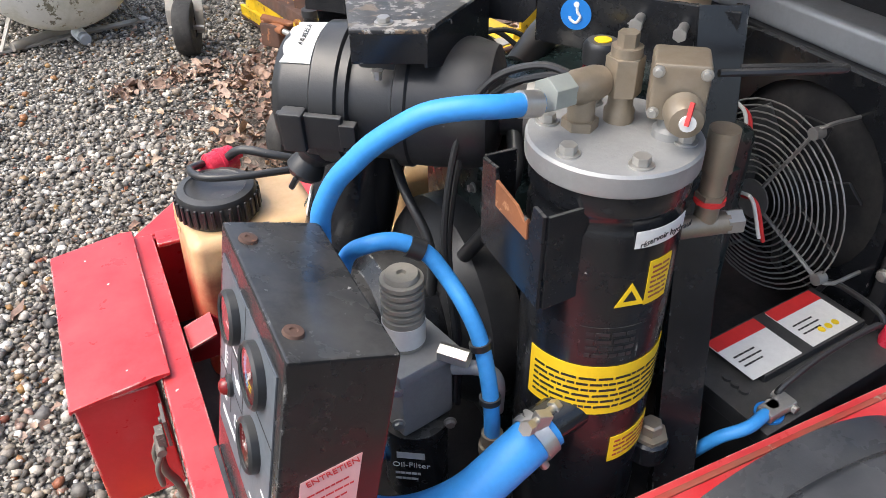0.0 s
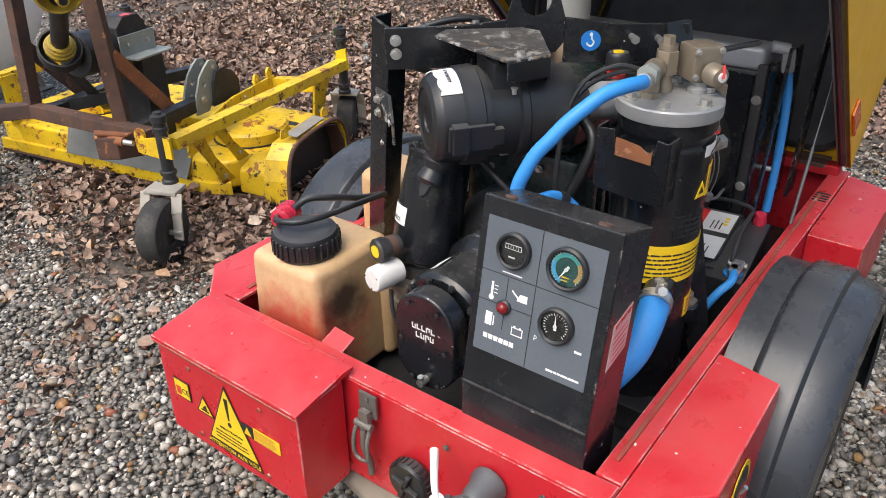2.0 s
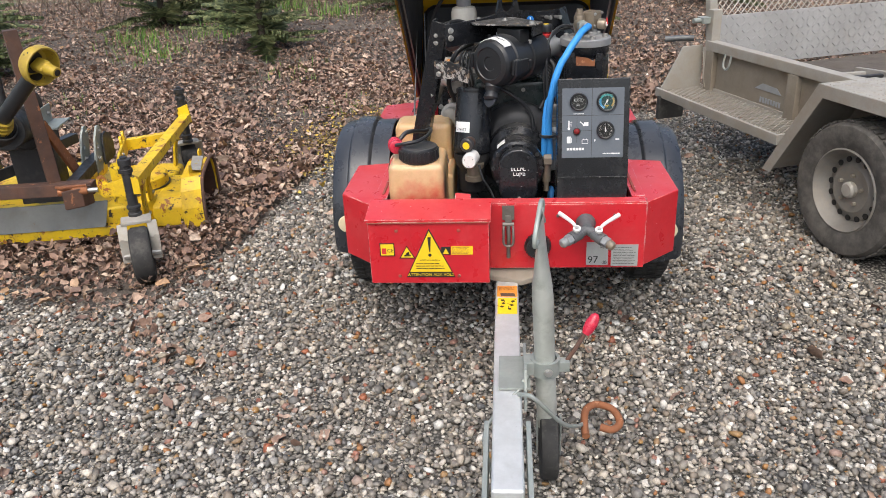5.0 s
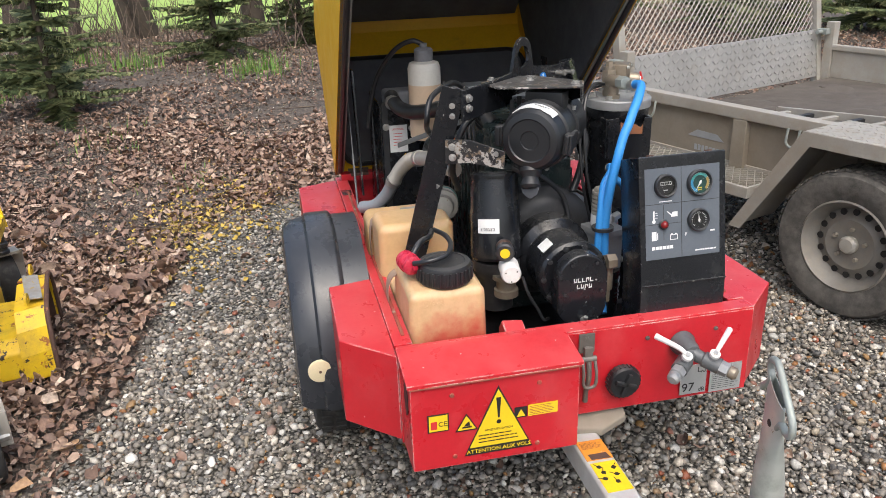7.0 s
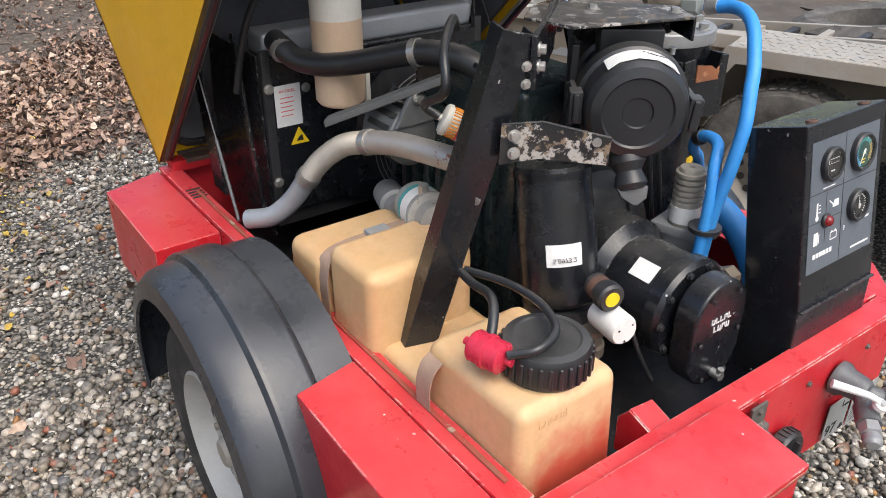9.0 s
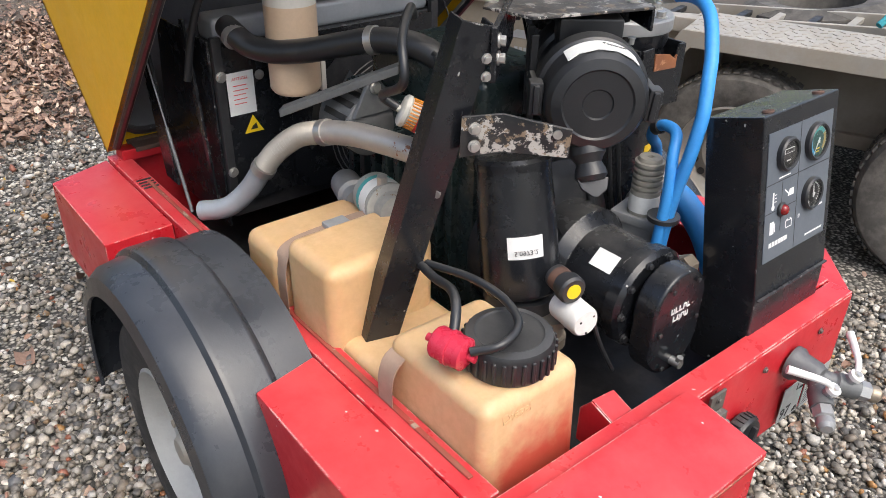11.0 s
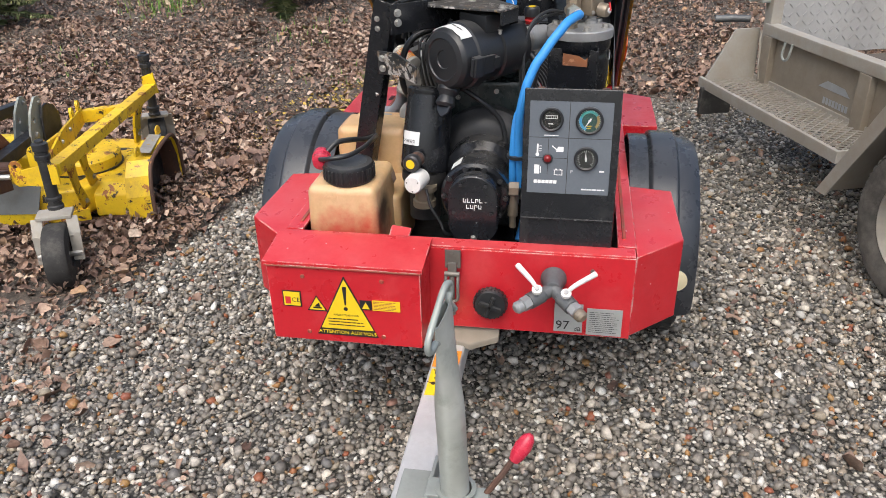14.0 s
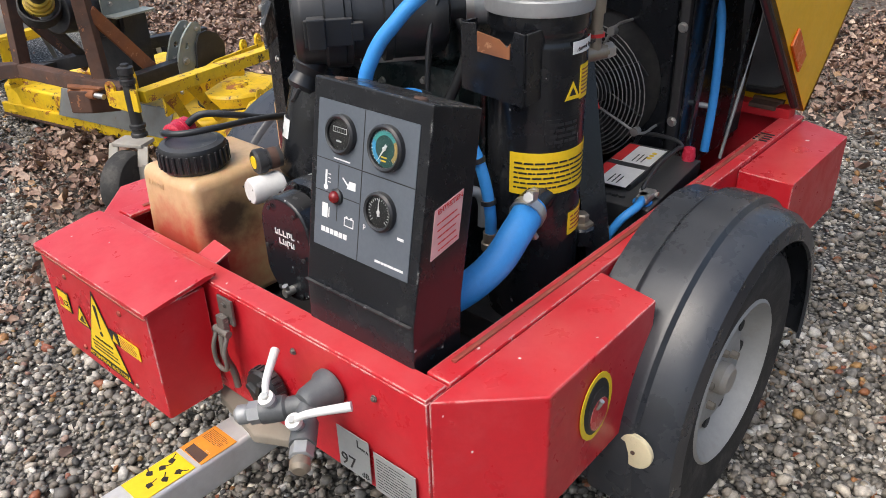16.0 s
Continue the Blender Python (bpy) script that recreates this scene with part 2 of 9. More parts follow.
WHITE = surface("white_plastic", (0.74, 0.73, 0.70), (0.66, 0.65, 0.62), 10, (0.4, 0.6), grain=120, relief=0.08, dust=(0.5, 0.47, 0.42), dust_level=0.62)
MOSSWHITE = surface("mossy_white_paint", (0.78, 0.76, 0.69), (0.70, 0.68, 0.58), 4, (0.45, 0.65), grain=50, relief=0.1, chips=[(0.20, 0.18, 0.12), (0.34, 0.30, 0.2)], chip_scale=14, chip_level=0.60, dust=(0.34, 0.33, 0.18), dust_level=0.46, specks=(0.16, 0.14, 0.09))
TANKW = surface("weathered_white_tank", (0.84, 0.85, 0.85), (0.78, 0.79, 0.78), 2, (0.35, 0.55), grain=30, relief=0.05, chips=[(0.2, 0.2, 0.16)], chip_scale=9, chip_level=0.78, dust=(0.55, 0.55, 0.48), dust_level=0.64)
CREAM = surface("cream_reflector", (0.72, 0.64, 0.42), (0.66, 0.58, 0.38), 12, (0.25, 0.4), grain=200, relief=0.2)
LABY = surface("yellow_label", (0.86, 0.60, 0.015), (0.80, 0.54, 0.015), 14, (0.35, 0.5), grain=100, relief=0.03, chips=[(0.5, 0.36, 0.12)], chip_scale=40, chip_level=0.76)
LABW = surface("white_label", (0.75, 0.75, 0.73), (0.68, 0.68, 0.66), 14, (0.4, 0.55), grain=100, relief=0.03, chips=[(0.35, 0.33, 0.3)], chip_scale=40, chip_level=0.74)
LABG = surface("grey_label", (0.40, 0.41, 0.40), (0.33, 0.34, 0.33), 14, (0.35, 0.55), 0.2, grain=100, relief=0.03)
LABP = surface("faded_red_label", (0.74, 0.46, 0.44), (0.70, 0.38, 0.37), 20, (0.35, 0.5), grain=100, relief=0.08, chips=[(0.75, 0.6, 0.56)], chip_scale=50, chip_level=0.68)
LABO = surface("orange_label", (0.75, 0.30, 0.03), (0.62, 0.22, 0.03), 20, (0.4, 0.6), grain=100, relief=0.05, chips=[(0.5, 0.48, 0.44)], chip_scale=45, chip_level=0.62)
PANELF = surface("grey_blue_panel", (0.095, 0.11, 0.13), (0.11, 0.125, 0.145), 12, (0.4, 0.5), grain=160, relief=0.02)
INK = surface("black_print", (0.012, 0.012, 0.012), (0.02, 0.02, 0.02), 20, (0.5, 0.6), relief=0.0)
INKW = surface("white_print", (0.78, 0.78, 0.77), (0.72, 0.72, 0.71), 20, (0.5, 0.6), relief=0.0)
INKR = surface("red_print", (0.62, 0.03, 0.03), (0.55, 0.03, 0.03), 20, (0.5, 0.6), relief=0.0)
INKB = surface("blue_print", (0.02, 0.20, 0.62), (0.02, 0.18, 0.56), 20, (0.4, 0.5), relief=0.0)
TEAL = surface("teal_dial_print", (0.06, 0.36, 0.31), (0.08, 0.32, 0.36), 20, (0.5, 0.6), relief=0.0)
LEDM = surface("red_lens", (0.20, 0.01, 0.01), (0.14, 0.008, 0.008), 20, (0.1, 0.2), relief=0.0)
REDPL = surface("red_clear_plastic", (0.55, 0.03, 0.06), (0.45, 0.02, 0.05), 20, (0.2, 0.35), relief=0.05)
ORANGE = surface("orange_reflector", (0.62, 0.12, 0.01), (0.55, 0.1, 0.01), 20, (0.2, 0.3), relief=0.1)
GREYP = surface("grey_aluminium_tank", (0.42, 0.44, 0.46), (0.34, 0.36, 0.38), 8, (0.4, 0.6), 0.4, 120, 0.1, dust=(0.3, 0.29, 0.27), dust_level=0.55)
ALUDUST = surface("dusty_aluminium", (0.43, 0.41, 0.37), (0.34, 0.32, 0.28), 5, (0.5, 0.7), 0.3, 90, 0.15, dust=(0.34, 0.29, 0.22), dust_level=0.42)
TRAILER = surface("muddy_trailer_side", (0.31, 0.275, 0.22), (0.22, 0.19, 0.15), 4, (0.55, 0.8), 0.15, 80, 0.2, dust=(0.20, 0.165, 0.12), dust_level=0.46)
PIPE = surface("dusty_flexible_steel", (0.40, 0.37, 0.32), (0.30, 0.28, 0.25), 14, (0.45, 0.65), 0.35, 110, 0.2, dust=(0.36, 0.31, 0.25), dust_level=0.5)
SOLEN = surface("pitted_grey_steel", (0.38, 0.38, 0.35), (0.26, 0.25, 0.23), 16, (0.5, 0.75), 0.2, 90, 0.4, chips=[(0.2, 0.13, 0.08)], chip_scale=30, chip_level=0.6, dust=(0.45, 0.42, 0.36), dust_level=0.48)
DIRT = surface("dirt_bed", (0.10, 0.085, 0.07), (0.06, 0.05, 0.042), 5, (0.85, 1.0), grain=60, relief=0.6, dust=(0.14, 0.12, 0.1), dust_level=0.5)
GREENBLK = surface("oily_engine_paint", (0.012, 0.022, 0.023), (0.022, 0.034, 0.034), 9, (0.16, 0.42), grain=110, relief=0.3, dust=(0.06, 0.06, 0.055), dust_level=0.5)
STRAP = surface("worn_webbing", (0.36, 0.25, 0.18), (0.28, 0.19, 0.14), 30, (0.8, 0.95), grain=300, relief=0.4)
DIALT = surface("dial_green", (0.012, 0.055, 0.05), (0.018, 0.07, 0.062), 60, (0.5, 0.6), relief=0.0)
DIALY = surface("dial_ochre", (0.42, 0.30, 0.10), (0.36, 0.24, 0.08), 60, (0.5, 0.6), relief=0.0)
DIALB = surface("dial_blue", (0.05, 0.30, 0.55), (0.06, 0.34, 0.60), 60, (0.5, 0.6), relief=0.0)
TEALP = surface("teal_strap", (0.02, 0.22, 0.26), (0.03, 0.26, 0.3), 30, (0.6, 0.8), grain=200, relief=0.3)
BOTTLE = surface("coolant_bottle_plastic", (0.62, 0.60, 0.54), (0.56, 0.54, 0.48), 6, (0.35, 0.5), grain=120, relief=0.08)
COOLANT = surface("stained_bottle_plastic", (0.58, 0.44, 0.31), (0.50, 0.36, 0.24), 6, (0.35, 0.5), grain=120, relief=0.08)
GLASS = bpy.data.materials.new("gauge_glass")
_t, _b = nodes_of(GLASS)
_b.inputs["Transmission Weight"].default_value, _b.inputs["Roughness"].default_value, _b.inputs["IOR"].default_value = 1.0, 0.03, 1.2
BARK = surface("bark", (0.09, 0.07, 0.05), (0.05, 0.042, 0.034), 8, (0.85, 1.0), grain=60, relief=0.8, dust=(0.10, 0.12, 0.06), dust_level=0.56)


def island(name, stops, rough=0.7, scale=120, dark=0.6, relief=0.3, random_source="island", translucent=0.0):
    """A surface whose colour is drawn anew for every piece."""
    m = bpy.data.materials.new(name)
    t, b = nodes_of(m)
    if random_source == "island":
        src = t.nodes.new("ShaderNodeNewGeometry").outputs["Random Per Island"]
    else:
        src = t.nodes.new("ShaderNodeObjectInfo").outputs["Random"]
    base = ramp(t, src, stops)
    for node in t.nodes:
        if node.type == "VALTORGB":
            node.color_ramp.interpolation = "CONSTANT" if random_source == "const" else "LINEAR"
    n = noise_of(t, scale, 4, 0.65)
    dk = t.nodes.new("ShaderNodeMix")
    dk.data_type, dk.blend_type = "RGBA", "MULTIPLY"
    dk.inputs[0].default_value = 1.0
    t.links.new(base, dk.inputs[6])
    t.links.new(ramp(t, n, [(0.3, (dark,) * 3), (0.7, (1.15,) * 3)]), dk.inputs[7])
    t.links.new(dk.outputs[2], b.inputs["Base Color"])
    b.inputs["Roughness"].default_value = rough
    if translucent:
        b.inputs["Subsurface Weight"].default_value = 0.0
    bump(t, b, n, relief, 0.002)
    return m


PEBBLE = island("pebbles", [(0, (0.061, 0.058, 0.053)), (0.09, (0.216, 0.194, 0.163)), (0.18, (0.094, 0.086, 0.075)), (0.27, (0.519, 0.471, 0.404)), (0.36, (0.144, 0.123, 0.098)), (0.45, (0.259, 0.236, 0.198)), (0.53, (0.072, 0.070, 0.068)), (0.61, (0.603, 0.548, 0.461)), (0.69, (0.223, 0.176, 0.128)), (0.77, (0.133, 0.127, 0.114)), (0.85, (0.703, 0.679, 0.622)), (0.9, (0.302, 0.253, 0.181)), (0.935, (0.108, 0.113, 0.119)), (0.96, (0.331, 0.190, 0.063)), (0.98, (0.245, 0.070, 0.035)), (1, (0.360, 0.324, 0.271))], 0.5, 160, 0.7, 0.25)
LEAF = island("dead_leaves", [(0.0, (0.105, 0.062, 0.046)), (0.14, (0.30, 0.195, 0.14)), (0.28, (0.17, 0.10, 0.074)), (0.42, (0.40, 0.275, 0.20)), (0.54, (0.12, 0.075, 0.06)), (0.66, (0.33, 0.20, 0.14)), (0.76, (0.50, 0.37, 0.28)), (0.85, (0.22, 0.125, 0.085)), (0.93, (0.58, 0.46, 0.36)), (1.0, (0.36, 0.21, 0.10))], 0.6, 60, 0.6, 0.4)
YLEAF = island("yellow_leaves", [(0.0, (0.50, 0.34, 0.05)), (0.4, (0.62, 0.45, 0.10)), (0.7, (0.40, 0.30, 0.07)), (1.0, (0.55, 0.42, 0.22))], 0.7, 60, 0.6, 0.3)
NEEDLE = island("spruce_needles", [(0.0, (0.055, 0.080, 0.034)), (0.35, (0.105, 0.135, 0.055)), (0.7, (0.175, 0.205, 0.085)), (0.92, (0.27, 0.29, 0.13)), (1.0, (0.36, 0.36, 0.18))], 0.6, 40, 0.7, 0.2)
GRASS = island("grass", [(0.0, (0.078, 0.176, 0.024)), (0.5, (0.130, 0.270, 0.036)), (1.0, (0.234, 0.324, 0.072))], 0.6, 40, 0.7, 0.1)
TWIG = island("twigs", [(0.0, (0.09, 0.06, 0.045)), (0.5, (0.16, 0.12, 0.09)), (1.0, (0.22, 0.17, 0.12))], 0.8, 60, 0.6, 0.3)
CRUMBS = island("leaf_crumbs", [(0.0, (0.06, 0.045, 0.037)), (0.25, (0.20, 0.13, 0.095)), (0.45, (0.085, 0.064, 0.053)), (0.65, (0.34, 0.24, 0.175)), (0.80, (0.11, 0.085, 0.07)), (0.90, (0.50, 0.42, 0.34)), (0.95, (0.12, 0.13, 0.06)), (1.0, (0.68, 0.63, 0.56))], 0.8, 60, 0.6, 0.3)


# ---- building helpers ----
ORIGIN = {}


def thing(name, at, label, category, group="", kind=""):
    ob = new(name)
    ob.location = at
    ob.empty_display_size = 0.1
    ORIGIN[ob] = Vector(at)
    return tagged(ob, label, category, group, kind)


JOINED = ("print", "lettering", "tread", "embossing", "drain_cap", "cable")


def clusters(bm):
    """The groups of pieces of a bmesh that touch one another, as lists of faces."""
    seen, isl = set(), []
    for f in bm.faces:
        if f in seen:
            continue
        seen.add(f)
        stack, got = [f], []
        while stack:
            g = stack.pop()
            got.append(g)
            for e in g.edges:
                for h in e.link_faces:
                    if h not in seen:
                        seen.add(h)
                        stack.append(h)
        isl.append(got)
    if len(isl) == 1:
        return isl
    span = []
    for got in isl:
        co = np.array([v.co for f in got for v in f.verts])
        span.append((co.min(0) - 0.0008, co.max(0) + 0.0008))
    root = list(range(len(isl)))

    def top(k):
        while root[k] != k:
            k = root[k]
        return k

    for i in range(len(isl)):
        for j in range(i):
            if (span[i][0] < span[j][1]).all() and (span[j][0] < span[i][1]).all():
                root[top(i)] = top(j)
    groups = {}
    for k, got in enumerate(isl):
        groups.setdefault(top(k), []).extend(got)
    return list(groups.values())


SET_BACK = Vector((0, 0, 0))


def set_at(build, *by):
    """Builds an assembly moved as a whole from its drawn place."""
    SET_BACK[:] = by
    build()
    SET_BACK[:] = (0, 0, 0)


def part(name, bm, material, parent=None, label="", angle=38, split=True, kind=""):
    """Links a bmesh (in world places) under a thing or a part: one mesh object for each piece that stands free."""
    at = ORIGIN[parent] if parent else Vector((0, 0, 0))
    if parent:
        bmesh.ops.translate(bm, verts=bm.verts, vec=SET_BACK - at)
    bmesh.ops.recalc_face_normals(bm, faces=bm.faces)
    groups = [None]
    if split and parent and not any(w in name for w in JOINED):
        groups = clusters(bm)
    first = None
    for faces in groups:
        me = bpy.data.meshes.new(name)
        if faces is None or len(groups) == 1:
            bm.to_mesh(me)
        else:
            num = {}
            for f in faces:
                for v in f.verts:
                    num.setdefault(v, len(num))
            me.from_pydata([v.co[:] for v in num], [], [[num[v] for v in f.verts] for f in faces])
        me.polygons.foreach_set("use_smooth", [True] * len(me.polygons))
        me.set_sharp_from_angle(angle=radians(angle))
        me.materials.append(material)
        ob = new(name, me)
        if parent:
            ob.parent = parent
            ORIGIN[ob] = at
            if len(me.polygons) < 20000:
                wn_ = ob.modifiers.new("even_shading", "WEIGHTED_NORMAL")
                wn_.keep_sharp = True
        if label:
            ob["label"] = label
        tagged(ob, kind=kind)
        first = first or ob
    bm.free()
    return first


def solo(name, bm, material, label, category, group="", kind="", at=(0, 0, 0)):
    """A thing that is one mesh."""
    bmesh.ops.translate(bm, verts=bm.verts, vec=-Vector(at))
    ob = part(name, bm, material)
    ob.location = at
    ORIGIN[ob] = Vector(at)
    return tagged(ob, label, category, group, kind)


def V(*a):
    return Vector(a)


def box(bm, c, s, rot=None, bev=0.0, seg=2):
    r = bmesh.ops.create_cube(bm, size=1)
    m = Matrix.Translation(c) @ (rot.to_4x4() if rot else Matrix()) @ Matrix.Diagonal((*s, 1))
    bmesh.ops.transform(bm, matrix=m, verts=r["verts"])
    if bev:
        es = {e for v in r["verts"] for e in v.link_edges}
        bmesh.ops.bevel(bm, geom=list(es), offset=bev, segments=seg, affect="EDGES", clamp_overlap=True, profile=0.5)
    return bm


def mesh():
    return bmesh.new()


def boxm(c, s, rot=None, bev=0.002, seg=2):
    return box(mesh(), c, s, rot, bev, seg)


def turn(x=0, y=0, z=0):
    return Euler((radians(x), radians(y), radians(z))).to_matrix()


def along(a, b):
    """The rotation that lays z on the way from a to b."""
    return (Vector(b) - Vector(a)).to_track_quat("Z", "Y").to_matrix()


def cyl(bm, a, b, r, r2=None, n=20, bev=0.0):
    a, b = Vector(a), Vector(b)
    q = bmesh.ops.create_cone(bm, cap_ends=True, segments=n, radius1=r, radius2=r if r2 is None else r2, depth=(b - a).length)
    m = Matrix.Translation((a + b) / 2) @ along(a, b).to_4x4()
    bmesh.ops.transform(bm, matrix=m, verts=q["verts"])
    if bev:
        es = {e for v in q["verts"] for e in v.link_edges if e.calc_face_angle(0) > 0.9}
        bmesh.ops.bevel(bm, geom=list(es), offset=bev, segments=2, affect="EDGES", clamp_overlap=True, profile=0.5)
    return bm


def lathe(bm, a, b, prof, n=28):
    """Turns a profile of (radius, height) round the line from a towards b."""
    a = Vector(a)
    m = along(a, b)
    rings = []
    for r, h in prof:
        if r < 1e-6:
            rings.append([bm.verts.new(a + m @ V(0, 0, h))])
        else:
            rings.append([bm.verts.new(a + m @ V(r * math.cos(2 * math.pi * k / n), r * math.sin(2 * math.pi * k / n), h)) for k in range(n)])
    for p, q in zip(rings, rings[1:]):
        for k in range(n):
            j = (k + 1) % n
            if len(p) == 1 and len(q) == 1:
                continue
            if len(p) == 1:
                bm.faces.new((p[0], q[k], q[j]))
            elif len(q) == 1:
                bm.faces.new((p[k], p[j], q[0]))
            else:
                bm.faces.new((p[k], p[j], q[j], q[k]))
    return bm


def smooth_path(pts, sub=6):
    p = [Vector(q) for q in pts]
    p = [2 * p[0] - p[1], *p, 2 * p[-1] - p[-2]]
    out = []
    for a, b, c, d in zip(p, p[1:], p[2:], p[3:]):
        for k in range(sub):
            s = k / sub
            out.append(0.5 * ((2 * b) + (c - a) * s + (2 * a - 5 * b + 4 * c - d) * s * s + (3 * b - a - 3 * c + d) * s ** 3))
    return out + [p[-2]]


def tube(bm, pts, r, n=12, sub=6, ribs=0.0):
    path = smooth_path(pts, sub) if sub else [Vector(p) for p in pts]
    up = V(0, 0, 1)
    rings, last = [], None
    for k, p in enumerate(path):
        d = (path[min(k + 1, len(path) - 1)] - path[max(k - 1, 0)]).normalized()
        if last is None:
            x = d.cross(up if abs(d.z) < 0.9 else V(1, 0, 0)).normalized()
        else:
            x = (last - d * last.dot(d)).normalized()
        last = x
        y = d.cross(x)
        rr = r(k / (len(path) - 1)) if callable(r) else r
        if ribs:
            rr += ribs * (k % 2)
        rings.append([bm.verts.new(p + x * rr * math.cos(2 * math.pi * j / n) + y * rr * math.sin(2 * math.pi * j / n)) for j in range(n)])
    for p, q in zip(rings, rings[1:]):
        for j in range(n):
            bm.faces.new((p[j], p[(j + 1) % n], q[(j + 1) % n], q[j]))
    bm.faces.new(list(reversed(rings[0])))
    bm.faces.new(rings[-1])
    return bm


def prism(bm, poly, vec, bev=0.0, seg=2):
    """A flat polygon of places pushed along vec."""
    vec = Vector(vec)
    a = [bm.verts.new(Vector(p)) for p in poly]
    b = [bm.verts.new(Vector(p) + vec) for p in poly]
    n = len(poly)
    fs = [bm.faces.new(list(reversed(a))), bm.faces.new(b)]
    for k in range(n):
        fs.append(bm.faces.new((a[k], a[(k + 1) % n], b[(k + 1) % n], b[k])))
    bmesh.ops.recalc_face_normals(bm, faces=fs)
    if bev:
        es = {e for f in fs for e in f.edges if e.calc_face_angle(0) > 0.3}
        bmesh.ops.bevel(bm, geom=list(es), offset=bev, segments=seg, affect="EDGES", clamp_overlap=True, profile=0.5)
    return bm


def plate_with_hole(bm, poly, centre, r, vec, n=28):
    """A flat polygon plate with a round hole, pushed along vec."""
    poly = [Vector(p) for p in poly]
    c, vec = Vector(centre), Vector(vec)
    w = vec.normalized()
    x = (poly[0] - c - w * (poly[0] - c).dot(w)).normalized()
    y = w.cross(x)
    ring = [c + x * r * math.cos(2 * math.pi * k / n) + y * r * math.sin(2 * math.pi * k / n) for k in range(n)]
    outer = []
    for k in range(n):
        d = (ring[k] - c).normalized()
        best = None
        for a, b in zip(poly, poly[1:] + poly[:1]):
            e = b - a
            m2 = Matrix(((d.dot(x), -e.dot(x)), (d.dot(y), -e.dot(y))))
            if abs(m2.determinant()) < 1e-9:
                continue
            s = m2.inverted() @ Vector(((a - c).dot(x), (a - c).dot(y)))
            if s[0] > 0 and -1e-4 <= s[1] <= 1.0001 and (best is None or s[0] < best):
                best = s[0]
        outer.append(c + d * (best or r * 1.2))
    grid = [[bm.verts.new(p) for p in ring], [bm.verts.new(p) for p in outer], [bm.verts.new(p + vec) for p in outer], [bm.verts.new(p + vec) for p in ring]]
    for p, q in zip(grid, grid[1:] + grid[:1]):
        for k in range(n):
            bm.faces.new((p[k], p[(k + 1) % n], q[(k + 1) % n], q[k]))
    return bm


def bolt(bm, at, axis, r=0.008, h=0.006, washer=True):
    a, d = Vector(at), Vector(axis).normalized()
    r, h = r * 0.8, h * 0.8
    if washer:
        cyl(bm, a, a + d * 0.002, r * 1.35, n=16)
    cyl(bm, a + d * 0.002, a + d * (0.002 + h), r, n=6, bev=0.0008)
    return bm


def sheet(bm, o, u, v, w, h, t=0.0012):
    """A thin label with its corner at o, w along u and h along v, standing t proud."""
    o, u, v = Vector(o), Vector(u).normalized(), Vector(v).normalized()
    n = u.cross(v)
    return prism(bm, [o, o + u * w, o + u * w + v * h, o + v * h], n * t)


def words(text, at, right, up, size, align="CENTER", wide=1.0):
    """Lettering as a thin mesh with its base line at a place."""
    cu = bpy.data.curves.new("lettering", "FONT")
    cu.body, cu.size, cu.align_x, cu.extrude, cu.resolution_u = text, size, align, 0.0003, 2
    tmp = bpy.data.objects.new("lettering", cu)
    me = bpy.data.meshes.new_from_object(tmp)
    bm = bmesh.new()
    bm.from_mesh(me)
    r, u = Vector(right).normalized(), Vector(up).normalized()
    m = Matrix((r * wide, u, r.cross(u))).transposed().to_4x4()
    bmesh.ops.transform(bm, matrix=Matrix.Translation(at) @ m, verts=bm.verts)
    bpy.data.objects.remove(tmp)
    bpy.data.meshes.remove(me)
    bpy.data.curves.remove(cu)
    return bm


def bars(bm, o, right, up, w, h, rows, seed=1, fill=0.45, t=0.0006):
    """Rows of short bars in place of small print; o is the upper left corner."""
    rnd = random.Random(seed)
    o, r, u = Vector(o), Vector(right).normalized(), Vector(up).normalized()
    dh = h / rows
    for k in range(rows):
        x = 0.0
        end = w * rnd.uniform(0.75, 1.0)
        while x < end - 0.004:
            l = min(rnd.uniform(0.08, 0.22) * w, end - x)
            sheet(bm, o + r * x - u * (dh * (k + 0.5 + fill / 2)), r, u, l, dh * fill, t)
            x += l + 0.02 * w
    return bm


# ---- ground ----
EDGE = [(-9, 3.6), (-3, 3.3), (-1, 3.2), (-0.5, 3.1), (0.3, 3.05), (0.76, 2.92), (1.05, 2.6), (1.17, 2.3), (1.23, 1.75), (1.29, 1.12), (1.40, 0.56), (1.6, 0.34), (1.9, 0.34), (2.2, 0.5), (2.6, 0.8), (3.2, 1.2), (4.0, 1.8), (6.0, 2.6), (12, 4)]
EY, EX = np.array([e[0] for e in EDGE]), np.array([e[1] for e in EDGE])


def ground_z(x, y):
    s = np.clip((x - 1.9) / 4.6, 0, 1)
    far = np.clip((x - 9) / 20, 0, 1)
    return 0.34 * s * s * (3 - 2 * s) * np.clip(1.2 - np.abs(y - 1) / 40, 0.3, 1) - 0.8 * far * far


def wobble(x, y, s, seed=0.0):
    return np.array([noise.noise(V(a * s + seed, b * s - seed, seed)) for a, b in zip(np.ravel(x), np.ravel(y))]).reshape(np.shape(x))


def soil_of(x, y):
    """How far a place lies on the leaf-strewn soil: 0 gravel, 1 soil."""
    d = x - np.interp(y, EY, EX) + 0.16 * wobble(x, y, 2.2, 3.1) + 0.10 * wobble(x, y, 7.0, 8.3)
    return np.clip(d / 0.3 + 0.5, 0, 1)


